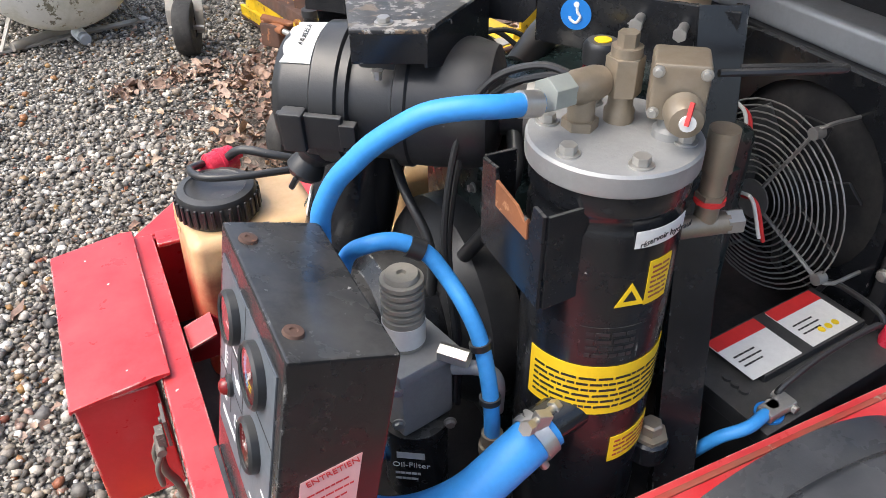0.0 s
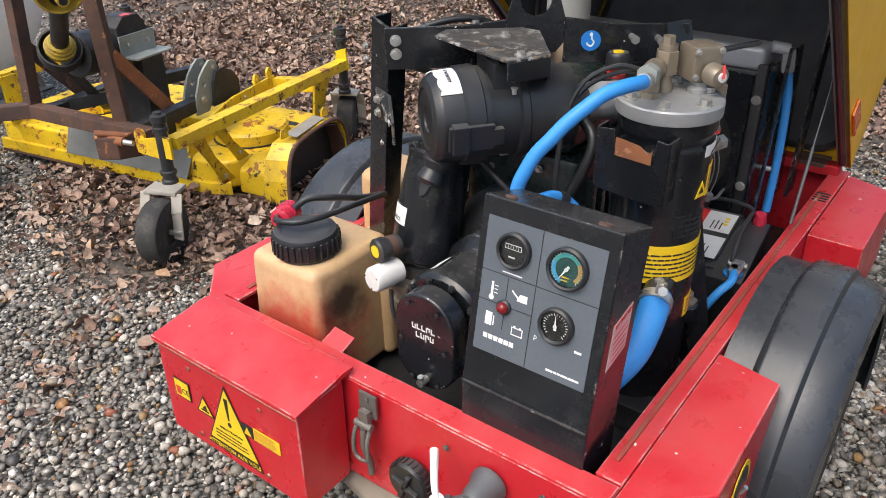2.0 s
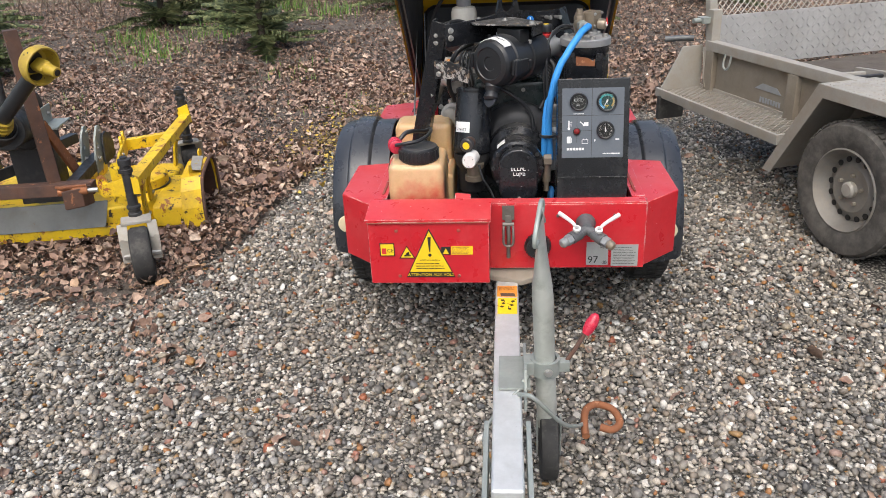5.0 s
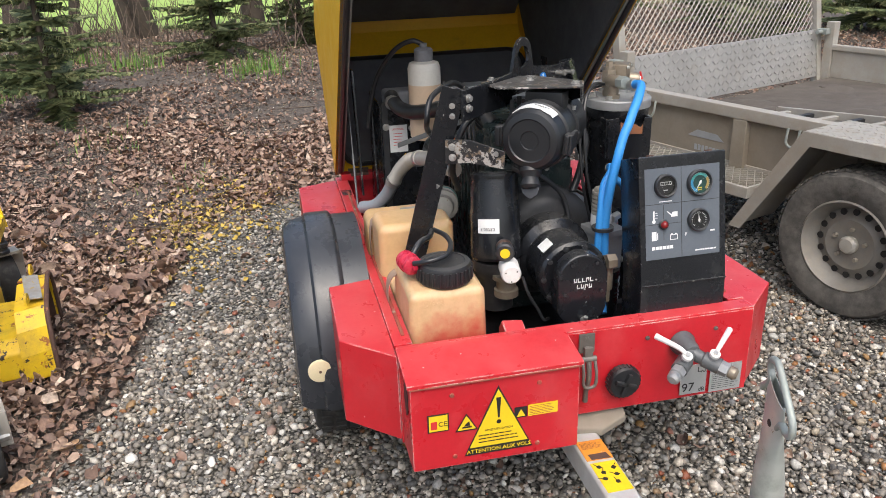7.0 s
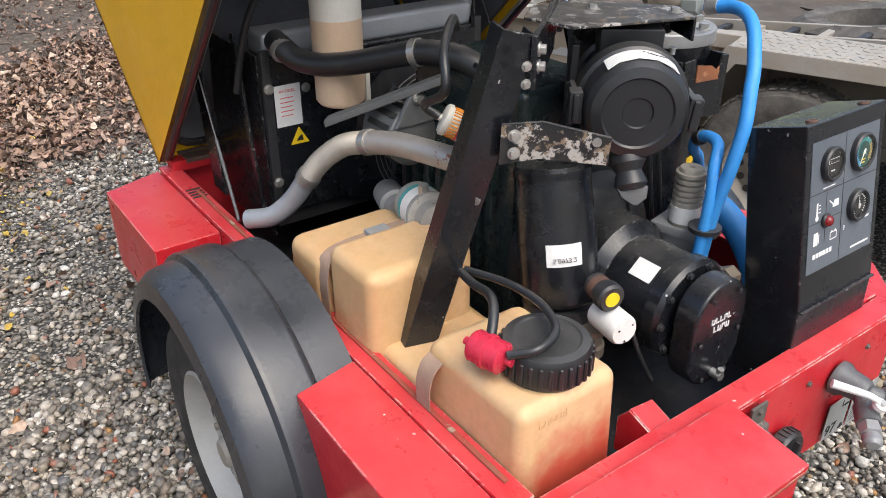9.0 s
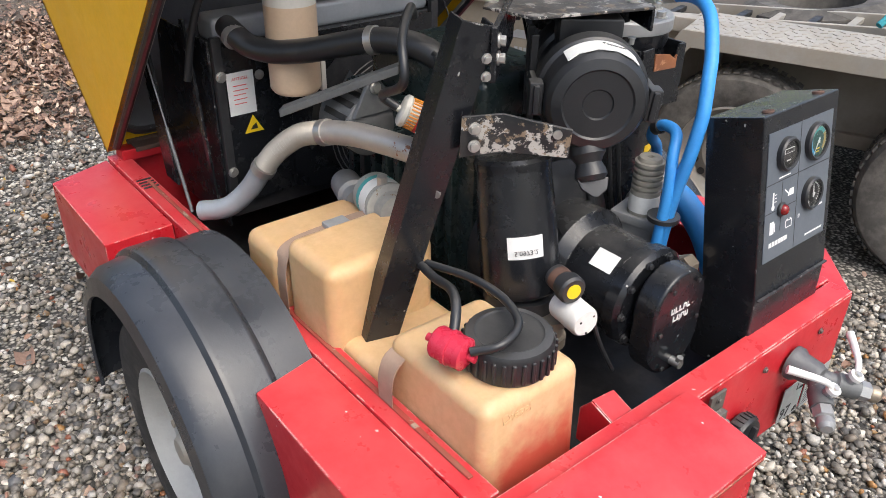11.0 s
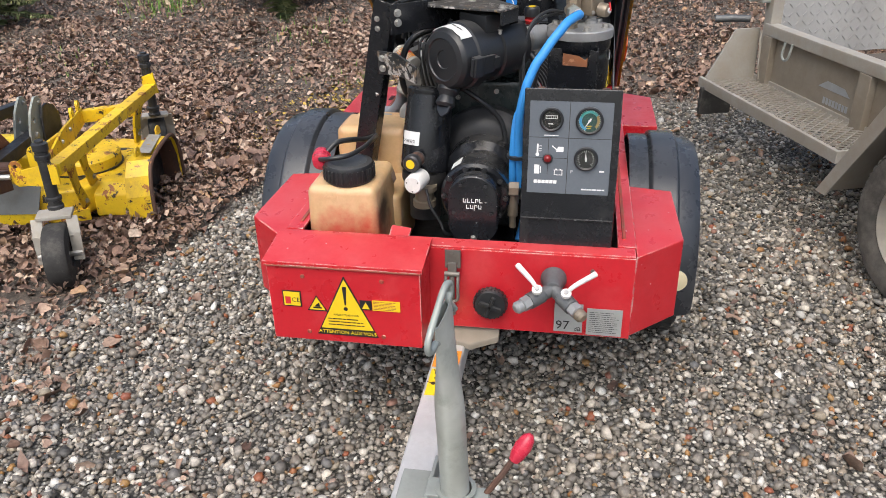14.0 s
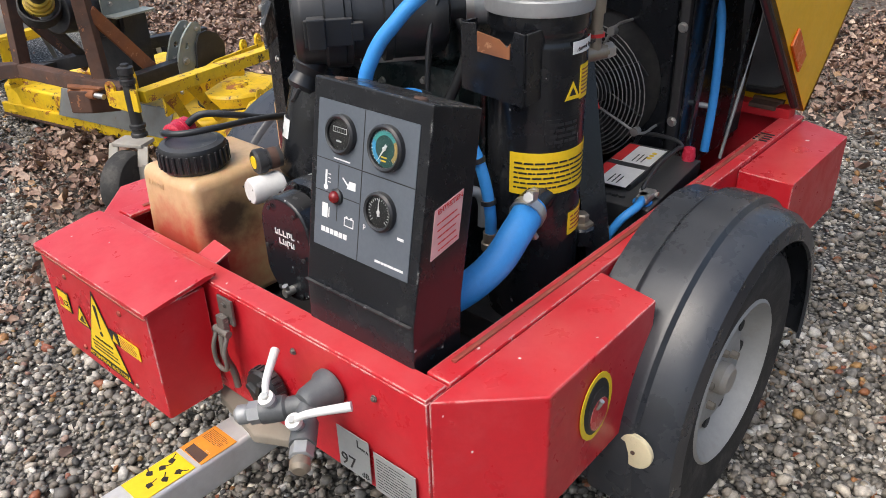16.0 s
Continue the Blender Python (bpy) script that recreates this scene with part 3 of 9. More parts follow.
def spaced(lo, hi, step, ends):
    a = list(np.arange(lo, hi + 1e-6, step))
    k, s = hi, step
    while k < ends[1]:
        s *= 1.35
        k += s
        a.append(k)
    k, s = lo, step
    while k > ends[0]:
        s *= 1.35
        k -= s
        a.insert(0, k)
    return np.array(a)


gx, gy = np.meshgrid(spaced(-3, 8, 0.06, (-90, 260)), spaced(-4, 6, 0.06, (-170, 170)), indexing="ij")
soil = soil_of(gx, gy)
gz = ground_z(gx, gy) + (0.018 * wobble(gx, gy, 1.3, 5.0) + 0.02 * wobble(gx, gy, 6.0, 1.0)) * soil - 0.006 * (1 - soil)
gm = bpy.data.meshes.new("ground")
nx, ny = gx.shape
idx = np.arange(nx * ny).reshape(nx, ny)
quads = np.stack([idx[:-1, :-1], idx[1:, :-1], idx[1:, 1:], idx[:-1, 1:]], -1).reshape(-1, 4)
gm.from_pydata(np.stack([gx, gy, gz], -1).reshape(-1, 3).tolist(), [], quads.tolist())
gm.polygons.foreach_set("use_smooth", [True] * len(gm.polygons))
for key, val in (("soil", soil), ("meadow", np.clip((gx - 9.5 + 0.8 * wobble(gx, gy, 0.5, 2.0)) / 1.5, 0, 1))):
    gm.attributes.new(key, "FLOAT", "POINT").data.foreach_set("value", val.ravel().astype(np.float32))
GROUND = bpy.data.materials.new("gravel_and_soil")
t_, b_ = nodes_of(GROUND)


def attr(t, name):
    a = t.nodes.new("ShaderNodeAttribute")
    a.attribute_name = name
    return a.outputs["Fac"]


tc_ = t_.nodes.new("ShaderNodeTexCoord")
vo_ = t_.nodes.new("ShaderNodeTexVoronoi")
vo_.inputs["Scale"].default_value = 75
t_.links.new(tc_.outputs["Object"], vo_.inputs["Vector"])
sep_ = t_.nodes.new("ShaderNodeSeparateColor")
t_.links.new(vo_.outputs["Color"], sep_.inputs["Color"])
stone_ = ramp(t_, sep_.outputs["Red"], [(0.0, (0.13, 0.125, 0.112)), (0.3, (0.28, 0.265, 0.23)), (0.6, (0.36, 0.335, 0.285)), (0.85, (0.52, 0.495, 0.43)), (1.0, (0.70, 0.67, 0.60))])
# Cell borders darkened: shade of the gaps between stones put into the colour.
stone_ = mix(t_, ramp(t_, vo_.outputs["Distance"], [(0.25, (0, 0, 0)), (0.6, (1, 1, 1))]), stone_, (0.04, 0.037, 0.032))
earth_ = mix(t_, ramp(t_, noise_of(t_, 2.5, 6, 0.7), [(0.35, (0, 0, 0)), (0.65, (1, 1, 1))]), (0.042, 0.036, 0.030), (0.095, 0.078, 0.062))
earth_ = mix(t_, ramp(t_, noise_of(t_, 45, 5, 0.75), [(0.45, (0, 0, 0)), (0.7, (0.8, 0.8, 0.8))]), earth_, (0.20, 0.16, 0.13))
earth_ = mix(t_, ramp(t_, noise_of(t_, 130, 2, 0.5), [(0.70, (0, 0, 0)), (0.74, (1, 1, 1))]), earth_, (0.42, 0.39, 0.34))
gr_ = mix(t_, ramp(t_, noise_of(t_, 3, 6, 0.7), [(0.3, (0, 0, 0)), (0.7, (1, 1, 1))]), (0.24, 0.36, 0.06), (0.36, 0.48, 0.13))
all_ = mix(t_, attr(t_, "meadow"), mix(t_, attr(t_, "soil"), stone_, earth_), gr_)
t_.links.new(all_, b_.inputs["Base Color"])
b_.inputs["Roughness"].default_value = 0.9
bump(t_, b_, noise_of(t_, 60, 6, 0.7), 0.6, 0.01)
gm.materials.append(GROUND)
tagged(new("ground", gm), "gravel yard running into dark soil with dead leaves and a far meadow", "ground", kind="structure")


# ---- the compressor ----
X, Y, Z = V(1, 0, 0), V(0, 1, 0), V(0, 0, 1)
comp = thing("air_compressor", (0.7, 0, 0), "red towable diesel air compressor with its yellow hood open, on gravel", "compressor")
TOP, LOW, HALF, REAR = 0.583, 0.352, 0.452, 1.468


def body():
    b = mesh()
    box(b, (0.006, 0, (TOP + LOW) / 2), (0.012, 2 * HALF, TOP - LOW), bev=0.003)
    front = part("front_panel", b, RED, comp, "scuffed red front panel")
    b = mesh()
    for s in (-1, 1):
        bolt(b, (-0.001, -0.165 if s < 0 else -0.349, 0.543), -X, 0.0055, 0.004)
    part("panel_bolt", b, LATCHM, front)
    part("front_rim", boxm((0.024, 0, TOP + 0.002), (0.046, 2 * HALF - 0.004, 0.008), bev=0.003), RED, comp)
    for s, nm in ((-1, "right"), (1, "left")):
        wall = part("side_wall", boxm((REAR / 2, s * (HALF - 0.007), (TOP + LOW) / 2), (REAR - 0.03, 0.012, TOP - LOW), bev=0.003), RED, comp)
        part("side_rim", boxm((REAR / 2 + 0.02, s * (HALF - 0.022), TOP + 0.003), (REAR - 0.06, 0.045, 0.009), bev=0.003), RED, comp)
        part("rim_seal", boxm((REAR / 2 - 0.06, s * (HALF - 0.028), TOP + 0.009), (REAR - 0.3, 0.009, 0.005), bev=0.002), RIMW, wall, "worn rubber seal strip")
    part("rear_wall", boxm((REAR - 0.01, 0, (TOP + LOW) / 2), (0.014, 2 * HALF - 0.03, TOP - LOW), bev=0.003), RED, comp)
    part("floor_tray", boxm((REAR / 2, 0, 0.375), (REAR - 0.04, 2 * HALF - 0.03, 0.012)), BLACKM, comp, "dark oily floor tray")
    # stepped side boxes ahead of and behind the mudguards
    for s in (-1, 1):
        p = [(0.004, HALF), (0.120, 0.574), (0.434, 0.570), (0.458, HALF)]
        b = prism(mesh(), [(x, s * y, LOW + 0.006) for x, y in p], Z * (TOP - LOW - 0.004), 0.004)
        fb = part("side_box", b, RED, comp)
        if s < 0:
            b = mesh()
            prism(b, [(0.25 + 0.046 * math.cos(a * 0.2618), -0.5745, 0.485 + 0.062 * math.sin(a * 0.2618)) for a in range(24)], -Y * 0.0015)
            part("oval_label", b, LABY, fb, "yellow ring label round the key hole")
            b = prism(mesh(), [(0.25 + 0.036 * math.cos(a * 0.2618), -0.576, 0.485 + 0.052 * math.sin(a * 0.2618)) for a in range(24)], -Y * 0.0006)
            part("label_rim", b, INK, fb)
            b = prism(mesh(), [(0.255 + 0.030 * math.cos(a * 0.2618), -0.5767, 0.478 + 0.04 * math.sin(a * 0.2618)) for a in range(24)], -Y * 0.0005)
            part("key_recess", b, BLACKM, fb, "dark recess of the switch")
            b = prism(mesh(), [(0.258 + 0.026 * math.cos(a * 0.2618), -0.5773, 0.466 + 0.030 * math.sin(a * 0.2618)) for a in range(24)], -Y * 0.0004)
            part("recess_floor", b, RED, fb)
            cyl(b2 := mesh(), (0.25, -0.577, 0.482), (0.25, -0.585, 0.50), 0.004, n=8)
            part("key", b2, STEEL, fb)
        w_ = 0.600 if s > 0 else 0.576
        p = [(1.046, HALF), (1.042, w_), (1.410, w_), (REAR, HALF)]
        b = prism(mesh(), [(x, s * y, LOW + 0.03) for x, y in p], Z * (TOP - LOW - 0.036), 0.004)
        rb = part("rear_side_box", b, RED, comp)
        for k in range(4):
            part("vent_slot", boxm((1.22 + 0.016 * k, s * 0.43, TOP + 0.009), (0.005, 0.035, 0.003), bev=0.001), BLACKM, rb)
    # rear hinge beam
    part("hinge_beam", boxm((1.43, 0, 0.60), (0.05, 0.86, 0.03), bev=0.004), RED_OLD, comp)


body()


def tool_box():
    tb = part("tool_box", boxm((-0.058, 0.253, 0.470), (0.115, 0.39, 0.225), bev=0.005), RED, comp, "scuffed red tool box")
    b = prism(mesh(), [(-0.121, 0.052, 0.585), (-0.121, 0.052, 0.575), (-0.116, 0.052, 0.580), (0.0, 0.052, 0.592), (0.022, 0.052, 0.597), (0.022, 0.052, 0.602), (0.0, 0.052, 0.603)], Y * 0.402, 0.0015)
    part("lid", b, RED, tb, "faded red lid")
    part("lid_seam", boxm((-0.1205, 0.253, 0.574), (0.003, 0.392, 0.004), bev=0.001), RIMW, tb)
    b = mesh()
    for y, z in ((0.355, 0.545), (0.155, 0.545), (0.352, 0.385), (0.158, 0.385)):
        cyl(b, (-0.116, y, z), (-0.119, y, z), 0.006, 0.0045, n=12)
    part("rivet", b, RIMW, tb)
    b = prism(mesh(), [(-0.072 + 0.022 * math.cos(a * 0.3927), 0.4485, 0.53 + 0.045 * math.sin(a * 0.3927)) for a in range(16)], Y * 0.0012)
    part("grip_hole", b, INK, tb, "dark oval finger hole")
    R, U = -Y, Z
    x0 = -0.1168
    # warning triangle and small signs
    b = mesh()
    prism(b, [(x0, 0.330, 0.381), (x0, 0.170, 0.381), (x0, 0.250, 0.554)], -X * 0.0008)
    tri = part("warning_sign", b, INK, tb, "black-bordered yellow warning triangle")
    b = prism(mesh(), [(x0 - 0.0008, 0.318, 0.401), (x0 - 0.0008, 0.182, 0.401), (x0 - 0.0008, 0.250, 0.545)], -X * 0.0006)
    part("sign_face", b, LABY, tri)
    b = mesh()
    prism(b, [(x0 - 0.0016, 0.2555, 0.524), (x0 - 0.0016, 0.2445, 0.524), (x0 - 0.0016, 0.248, 0.472), (x0 - 0.0016, 0.252, 0.472)], -X * 0.0004)
    cyl(b, (x0 - 0.0016, 0.250, 0.461), (x0 - 0.002, 0.250, 0.461), 0.0055, n=14)
    part("exclamation_mark", b, INK, tri)
    part("lettering", words("ATTENTION AUX VOLS", (x0 - 0.0022, 0.250, 0.3865), R, U, 0.0142), LABY, tri)
    b = words("APRES UTILISATION", (x0 - 0.0018, 0.250, 0.440), R, U, 0.0074)
    bars(b, (x0 - 0.0018, 0.297, 0.435), R, U, 0.094, 0.026, 3, 4, 0.28)
    part("small_print", b, INK, tri)
    b = sheet(mesh(), (x0, 0.412, 0.458), R, U, 0.048, 0.045)
    ce = part("certificate_label", b, INK, tb)
    part("label_face", sheet(mesh(), (x0 - 0.001, 0.409, 0.461), R, U, 0.042, 0.039), LABY, ce)
    part("lettering", words("CE", (x0 - 0.0024, 0.378, 0.472), R, U, 0.018), INK, ce)
    b = sheet(mesh(), (x0 - 0.0022, 0.405, 0.466), R, U, 0.014, 0.02, 0.0004)
    part("red_mark", b, INKR, ce)
    b = prism(mesh(), [(x0, 0.350, 0.449), (x0, 0.298, 0.449), (x0, 0.324, 0.494)], -X * 0.0008)
    hot = part("hot_surface_sign", b, INK, tb)
    b = prism(mesh(), [(x0 - 0.0008, 0.345, 0.4525), (x0 - 0.0008, 0.303, 0.4525), (x0 - 0.0008, 0.324, 0.489)], -X * 0.0005)
    part("sign_face", b, LABY, hot)
    b = mesh()
    sheet(b, (x0 - 0.0014, 0.334, 0.457), R, U, 0.022, 0.004, 0.0004)
    prism(b, [(x0 - 0.0014, 0.330, 0.462), (x0 - 0.0014, 0.316, 0.462), (x0 - 0.0014, 0.318, 0.474), (x0 - 0.0014, 0.326, 0.468)], -X * 0.0004)
    part("pictogram", b, INK, hot)
    b = sheet(mesh(), (x0, 0.213, 0.462), R, U, 0.030, 0.027)
    ws = part("side_warning_label", b, INK, tb)
    part("label_face", sheet(mesh(), (x0, 0.181, 0.462), R, U, 0.070, 0.029), LABY, ws)
    part("pictogram", prism(mesh(), [(x0 - 0.0013, 0.208, 0.465), (x0 - 0.0013, 0.188, 0.465), (x0 - 0.0013, 0.198, 0.484)], -X * 0.0004), LABY, ws)
    part("small_print", bars(mesh(), (x0 - 0.0014, 0.178, 0.489), R, U, 0.064, 0.025, 6, 9, 0.3, 0.0003), RIMW, ws)


set_at(tool_box, -0.008, 0.001, 0)


def latch():
    b = mesh()
    box(b, (-0.003, -0.003, 0.555), (0.005, 0.040, 0.050), bev=0.001)
    la = part("hood_latch", b, LATCHM, comp, "galvanised toggle latch")
    b = mesh()
    bolt(b, (-0.005, -0.003, 0.568), -X, 0.006, 0.004)
    part("latch_bolt", b, LATCHM, la)
    b = mesh()
    cyl(b, (-0.018, -0.022, 0.520), (-0.018, 0.016, 0.520), 0.007, n=12)
    box(b, (-0.014, -0.003, 0.535), (0.012, 0.022, 0.03), bev=0.002)
    part("latch_hook", b, LATCHM, la)
    b = tube(mesh(), [(-0.018, 0.012, 0.52), (-0.03, 0.013, 0.49), (-0.03, 0.012, 0.455), (-0.03, -0.003, 0.447), (-0.03, -0.018, 0.455), (-0.03, -0.019, 0.49), (-0.018, -0.018, 0.52)], 0.0042, 10, 4)
    part("latch_bail", b, LATCHM, la)
    b = tube(mesh(), [(-0.02, -0.003, 0.515), (-0.022, -0.004, 0.47), (-0.010, -0.003, 0.43), (-0.007, -0.003, 0.395)], 0.0065, 10, 4)
    part("latch_lever", b, LATCHM, la)


set_at(latch, -0.008, 0.001, 0.004)


def front_fittings():
    # round screw cap with a cross grip
    o = V(0, -0.100, 0.442)
    b = lathe(mesh(), o, o - X, [(0.0, 0.0), (0.040, 0.0), (0.042, 0.004), (0.042, 0.020), (0.038, 0.026), (0.0, 0.027)], 36)
    cap = part("drain_cap", b, PLASTIC, comp, "black screw cap")
    b = mesh()
    for k in range(24):
        a = radians(15 * k)
        box(b, o + V(-0.012, 0.0425 * math.cos(a), 0.0425 * math.sin(a)), (0.016, 0.004, 0.005), turn(math.degrees(a)), bev=0.001)
    part("grip_rib", b, PLASTIC, cap, split=False)
    b = mesh()
    for a in (20, 110):
        box(b, o + V(-0.031, 0, 0), (0.010, 0.058, 0.010), turn(a), bev=0.002)
    part("cross_grip", b, PLASTIC, cap)
    # air outlet manifold: a cast tee with two ball valves
    m = part("outlet_manifold", lathe(mesh(), (0, -0.256, 0.520), (-1, -0.256, 0.520), [(0, 0.0), (0.032, 0.0), (0.032, 0.010), (0.026, 0.018), (0.023, 0.046), (0.018, 0.056), (0, 0.060)]), CAST, comp, "dark grey cast air outlet manifold")
    for s, base, tip, end in ((1, (-0.086, -0.219, 0.529), (-0.030, -0.168, 0.566), (-0.119, -0.169, 0.494)), (-1, (-0.092, -0.288, 0.527), (-0.044, -0.356, 0.563), (-0.132, -0.334, 0.488))):
        a, base, tip, end = V(-0.046, -0.256, 0.516), V(*base), V(*tip), V(*end)
        d = (end - a).normalized()
        n = (end - a).length
        part("branch", lathe(mesh(), a, end, [(0, 0), (0.017, 0), (0.016, 0.03), (0.020, 0.034), (0.020, n * 0.62), (0, n * 0.62)], 22), CAST, m)
        v = part("ball_valve", lathe(mesh(), a + d * n * 0.60, end, [(0, 0), (0.0165, 0), (0.018, 0.003), (0.018, 0.022), (0.013, 0.025), (0, 0.025)], 6), ALU, m, "dull white metal hexagon valve end")
        part("outlet_claw", lathe(mesh(), a + d * (n * 0.60 + 0.024), end, [(0, 0), (0.013, 0), (0.0155, 0.004), (0.0155, 0.015), (0.010, 0.021), (0, 0.022)], 18), BRASS if s < 0 else ALU, v)
        up = V(-0.45, 0, 0.9).normalized()
        foot = a + d * n * 0.42
        q = foot + up * 0.030
        part("valve_stem", cyl(mesh(), foot, q, 0.0105, 0.009, 16), ALU, m)
        b = mesh()
        cyl(b, q - up * 0.001, q + up * 0.007, 0.0125, n=18)
        mid = q + up * 0.012 + (tip - q) * 0.28
        tube(b, [q + up * 0.004, mid, tip], lambda f: 0.0046 + 0.0030 * f, 10, 4)
        lever = part("valve_lever", b, WHITE, m, "chalky white lever handle")
        part("lever_nut", cyl(mesh(), q + up * 0.007, q + up * 0.012, 0.006, n=6), STEEL, lever)
    # noise plate and rating plate
    R, U = -Y, Z
    b = sheet(mesh(), (-0.0005, -0.262, 0.366), R, U, 0.072, 0.084)
    pl = part("noise_plate", b, LABG, comp, "grey sound power plate")
    b = words("97", (-0.0022, -0.284, 0.374), R, U, 0.036)
    part("lettering", b, INK, pl)
    b = words("dB", (-0.0022, -0.322, 0.371), R, U, 0.016)
    part("lettering", b, INK, pl)
    b = words("L", (-0.0022, -0.312, 0.428), R, U, 0.022)
    part("lettering", b, INK, pl)
    part("lettering", words("WA", (-0.0022, -0.3245, 0.425), R, U, 0.010), INK, pl)
    b = sheet(mesh(), (-0.0005, -0.344, 0.362), R, U, 0.088, 0.078)
    pl = part("rating_plate", b, LABG, comp, "scratched grey rating plate")
    part("small_print", bars(mesh(), (-0.0019, -0.350, 0.432), R, U, 0.076, 0.064, 11, 3, 0.2, 0.0003), INK, pl)


set_at(front_fittings, -0.006, 0.001, 0)


def drawbar():
    b = mesh()
    box(b, (-0.50, 0.004, 0.275), (1.10, 0.076, 0.070), bev=0.008, seg=3)
    bar = part("drawbar", b, ZINC, comp, "galvanised square steel drawbar")
    b = prism(mesh(), [(-0.03, -0.045, 0.318), (-0.005, -0.12, 0.332), (0.03, -0.12, 0.352), (0.03, 0.10, 0.352), (-0.01, 0.08, 0.335)], -Z * 0.02, 0.004)
    part("mounting_bracket", b, TRAILER, comp, "galvanised drawbar bracket")
    b = sheet(mesh(), (-0.055, -0.03, 0.3105), Y, -X, 0.066, 0.075)
    part("faded_label", b, LABO, bar, "faded orange label")
    b = sheet(mesh(), (-0.140, -0.028, 0.3105), Y, -X, 0.062, 0.105)
    lb = part("instruction_label", b, LABY, bar, "chipped yellow instruction label")
    for k, (x, y, w) in enumerate(((-0.158, 0.018, 30), (-0.178, 0.016, -20), (-0.200, 0.020, 65), (-0.215, -0.004, 10), (-0.190, -0.012, 50), (-0.165, -0.014, -40))):
        r = turn(0, 0, w)
        o = V(x, y, 0.3118)
        prism(b_ := mesh(), [o + r @ V(*q, 0) for q in ((-0.006, -0.005), (0.005, -0.006), (0.007, 0.003), (0.0, 0.006), (-0.004, 0.004))], Z * 0.0004)
        sheet(b_, o + r @ V(0.006, 0, 0), r @ X, r @ Y, 0.012, 0.0018, 0.0004)
        part("pictogram", b_, INK, lb)
    part("small_print", bars(mesh(), (-0.062, 0.030, 0.3118), -Y, X, 0.055, 0.026, 8, 8, 0.25, 0.0003), RUST, bar)
    b = prism(mesh(), [(-0.108, -0.020, 0.3118), (-0.108, 0.026, 0.3118), (-0.128, 0.024, 0.3118), (-0.130, -0.024, 0.3118)], Z * 0.0006)
    part("dark_mark", b, RUST, bar)
    # forked end with ball coupling plates
    for s in (-1, 1):
        part("fork_plate", prism(mesh(), [(-0.80, 0.004 + s * 0.046, 0.315), (-1.30, 0.004 + s * 0.046, 0.30), (-1.30, 0.004 + s * 0.046, 0.22), (-0.85, 0.004 + s * 0.046, 0.215)], Y * s * 0.012, 0.002), GALV, bar)
    # jockey clamp
    b = prism(mesh(), [(-0.50, -0.04, 0.36), (-0.66, -0.04, 0.372), (-0.70, -0.04, 0.27), (-0.50, -0.04, 0.25)], -Y * 0.008, 0.002)
    box(b, (-0.585, -0.015, 0.316), (0.16, 0.085, 0.008), bev=0.002)
    cl = part("jockey_clamp", b, GALV, comp, "galvanised jockey wheel clamp")
    b = mesh()
    lathe(b, (-0.60, -0.098, 0.33), (-0.60, -0.098, 1), [(0.031, 0), (0.040, 0), (0.040, 0.045), (0.031, 0.045)], 24)
    box(b, (-0.60, -0.062, 0.352), (0.05, 0.045, 0.04), bev=0.003)
    box(b, (-0.60, -0.148, 0.352), (0.03, 0.03, 0.03), bev=0.003)
    part("clamp_ring", b, GALV, cl)
    b = mesh()
    bolt(b, (-0.641, -0.105, 0.352), -X, 0.011, 0.01)
    bolt(b, (-0.56, -0.049, 0.33), -Y, 0.009, 0.008)
    part("clamp_bolt", b, STEEL, cl)
    b = tube(mesh(), [(-0.60, -0.15, 0.355), (-0.585, -0.180, 0.395), (-0.567, -0.208, 0.435)], 0.006, 8, 3)
    part("clamp_lever", b, RUST, cl, "rusty clamp lever")
    d = V(0.02, -0.03, 0.05).normalized()
    b = lathe(mesh(), V(-0.569, -0.206, 0.428), V(-0.569, -0.206, 0.428) + d, [(0, 0), (0.010, 0.0), (0.015, 0.014), (0.017, 0.035), (0.013, 0.055), (0.006, 0.063), (0, 0.064)], 16)
    part("lever_knob", b, REDPL, cl, "red plastic lever knob")
    # jockey tube with crank
    jt = V(-0.598, -0.080, 0.775)
    jb = V(-0.606, -0.106, 0.16)
    fl = V(0.975, -0.22, 0)
    sd_ = V(0.22, 0.975, 0)
    n = (jt - jb).length
    b = lathe(mesh(), jb, jt, [(0, 0.0), (0.028, 0.0), (0.028, n * 0.6)] + [(0.028, n * (0.6 + 0.05 * k)) for k in range(1, 8)] + [(0.027, n), (0.024, n)], 28)
    for v in b.verts:
        f = min(1.0, max(0.0, (v.co.z - 0.58) / 0.16))
        o = jb + (jt - jb) * ((v.co.z - jb.z) / (jt.z - jb.z))
        w = v.co - o
        v.co = o + fl * w.dot(fl) * (1 + 0.32 * f) + sd_ * w.dot(sd_) * (1 - 0.78 * f) + Z * w.z
        v.co.z += max(0.0, f - 0.5) * 1.35 * w.dot(fl)
    jk = part("jockey_tube", b, surface("weathered_zinc", (0.58, 0.60, 0.56), (0.36, 0.38, 0.34), 7, (0.3, 0.55), 0.4, 80, 0.2, chips=[(0.20, 0.12, 0.07)], chip_scale=12, chip_level=0.66, dust=(0.16, 0.17, 0.13), dust_level=0.5), comp, "weathered galvanised jockey wheel tube")
    o = jt + V(-0.004, 0, -0.062)
    part("cotter_hole", cyl(mesh(), o - sd_ * 0.0085, o + sd_ * 0.0085, 0.0065, n=16), INK, jk)
    A, B_ = jt + fl * 0.026 + Z * 0.004, jt - fl * 0.034 - Z * 0.046
    k1 = (A - B_).normalized()
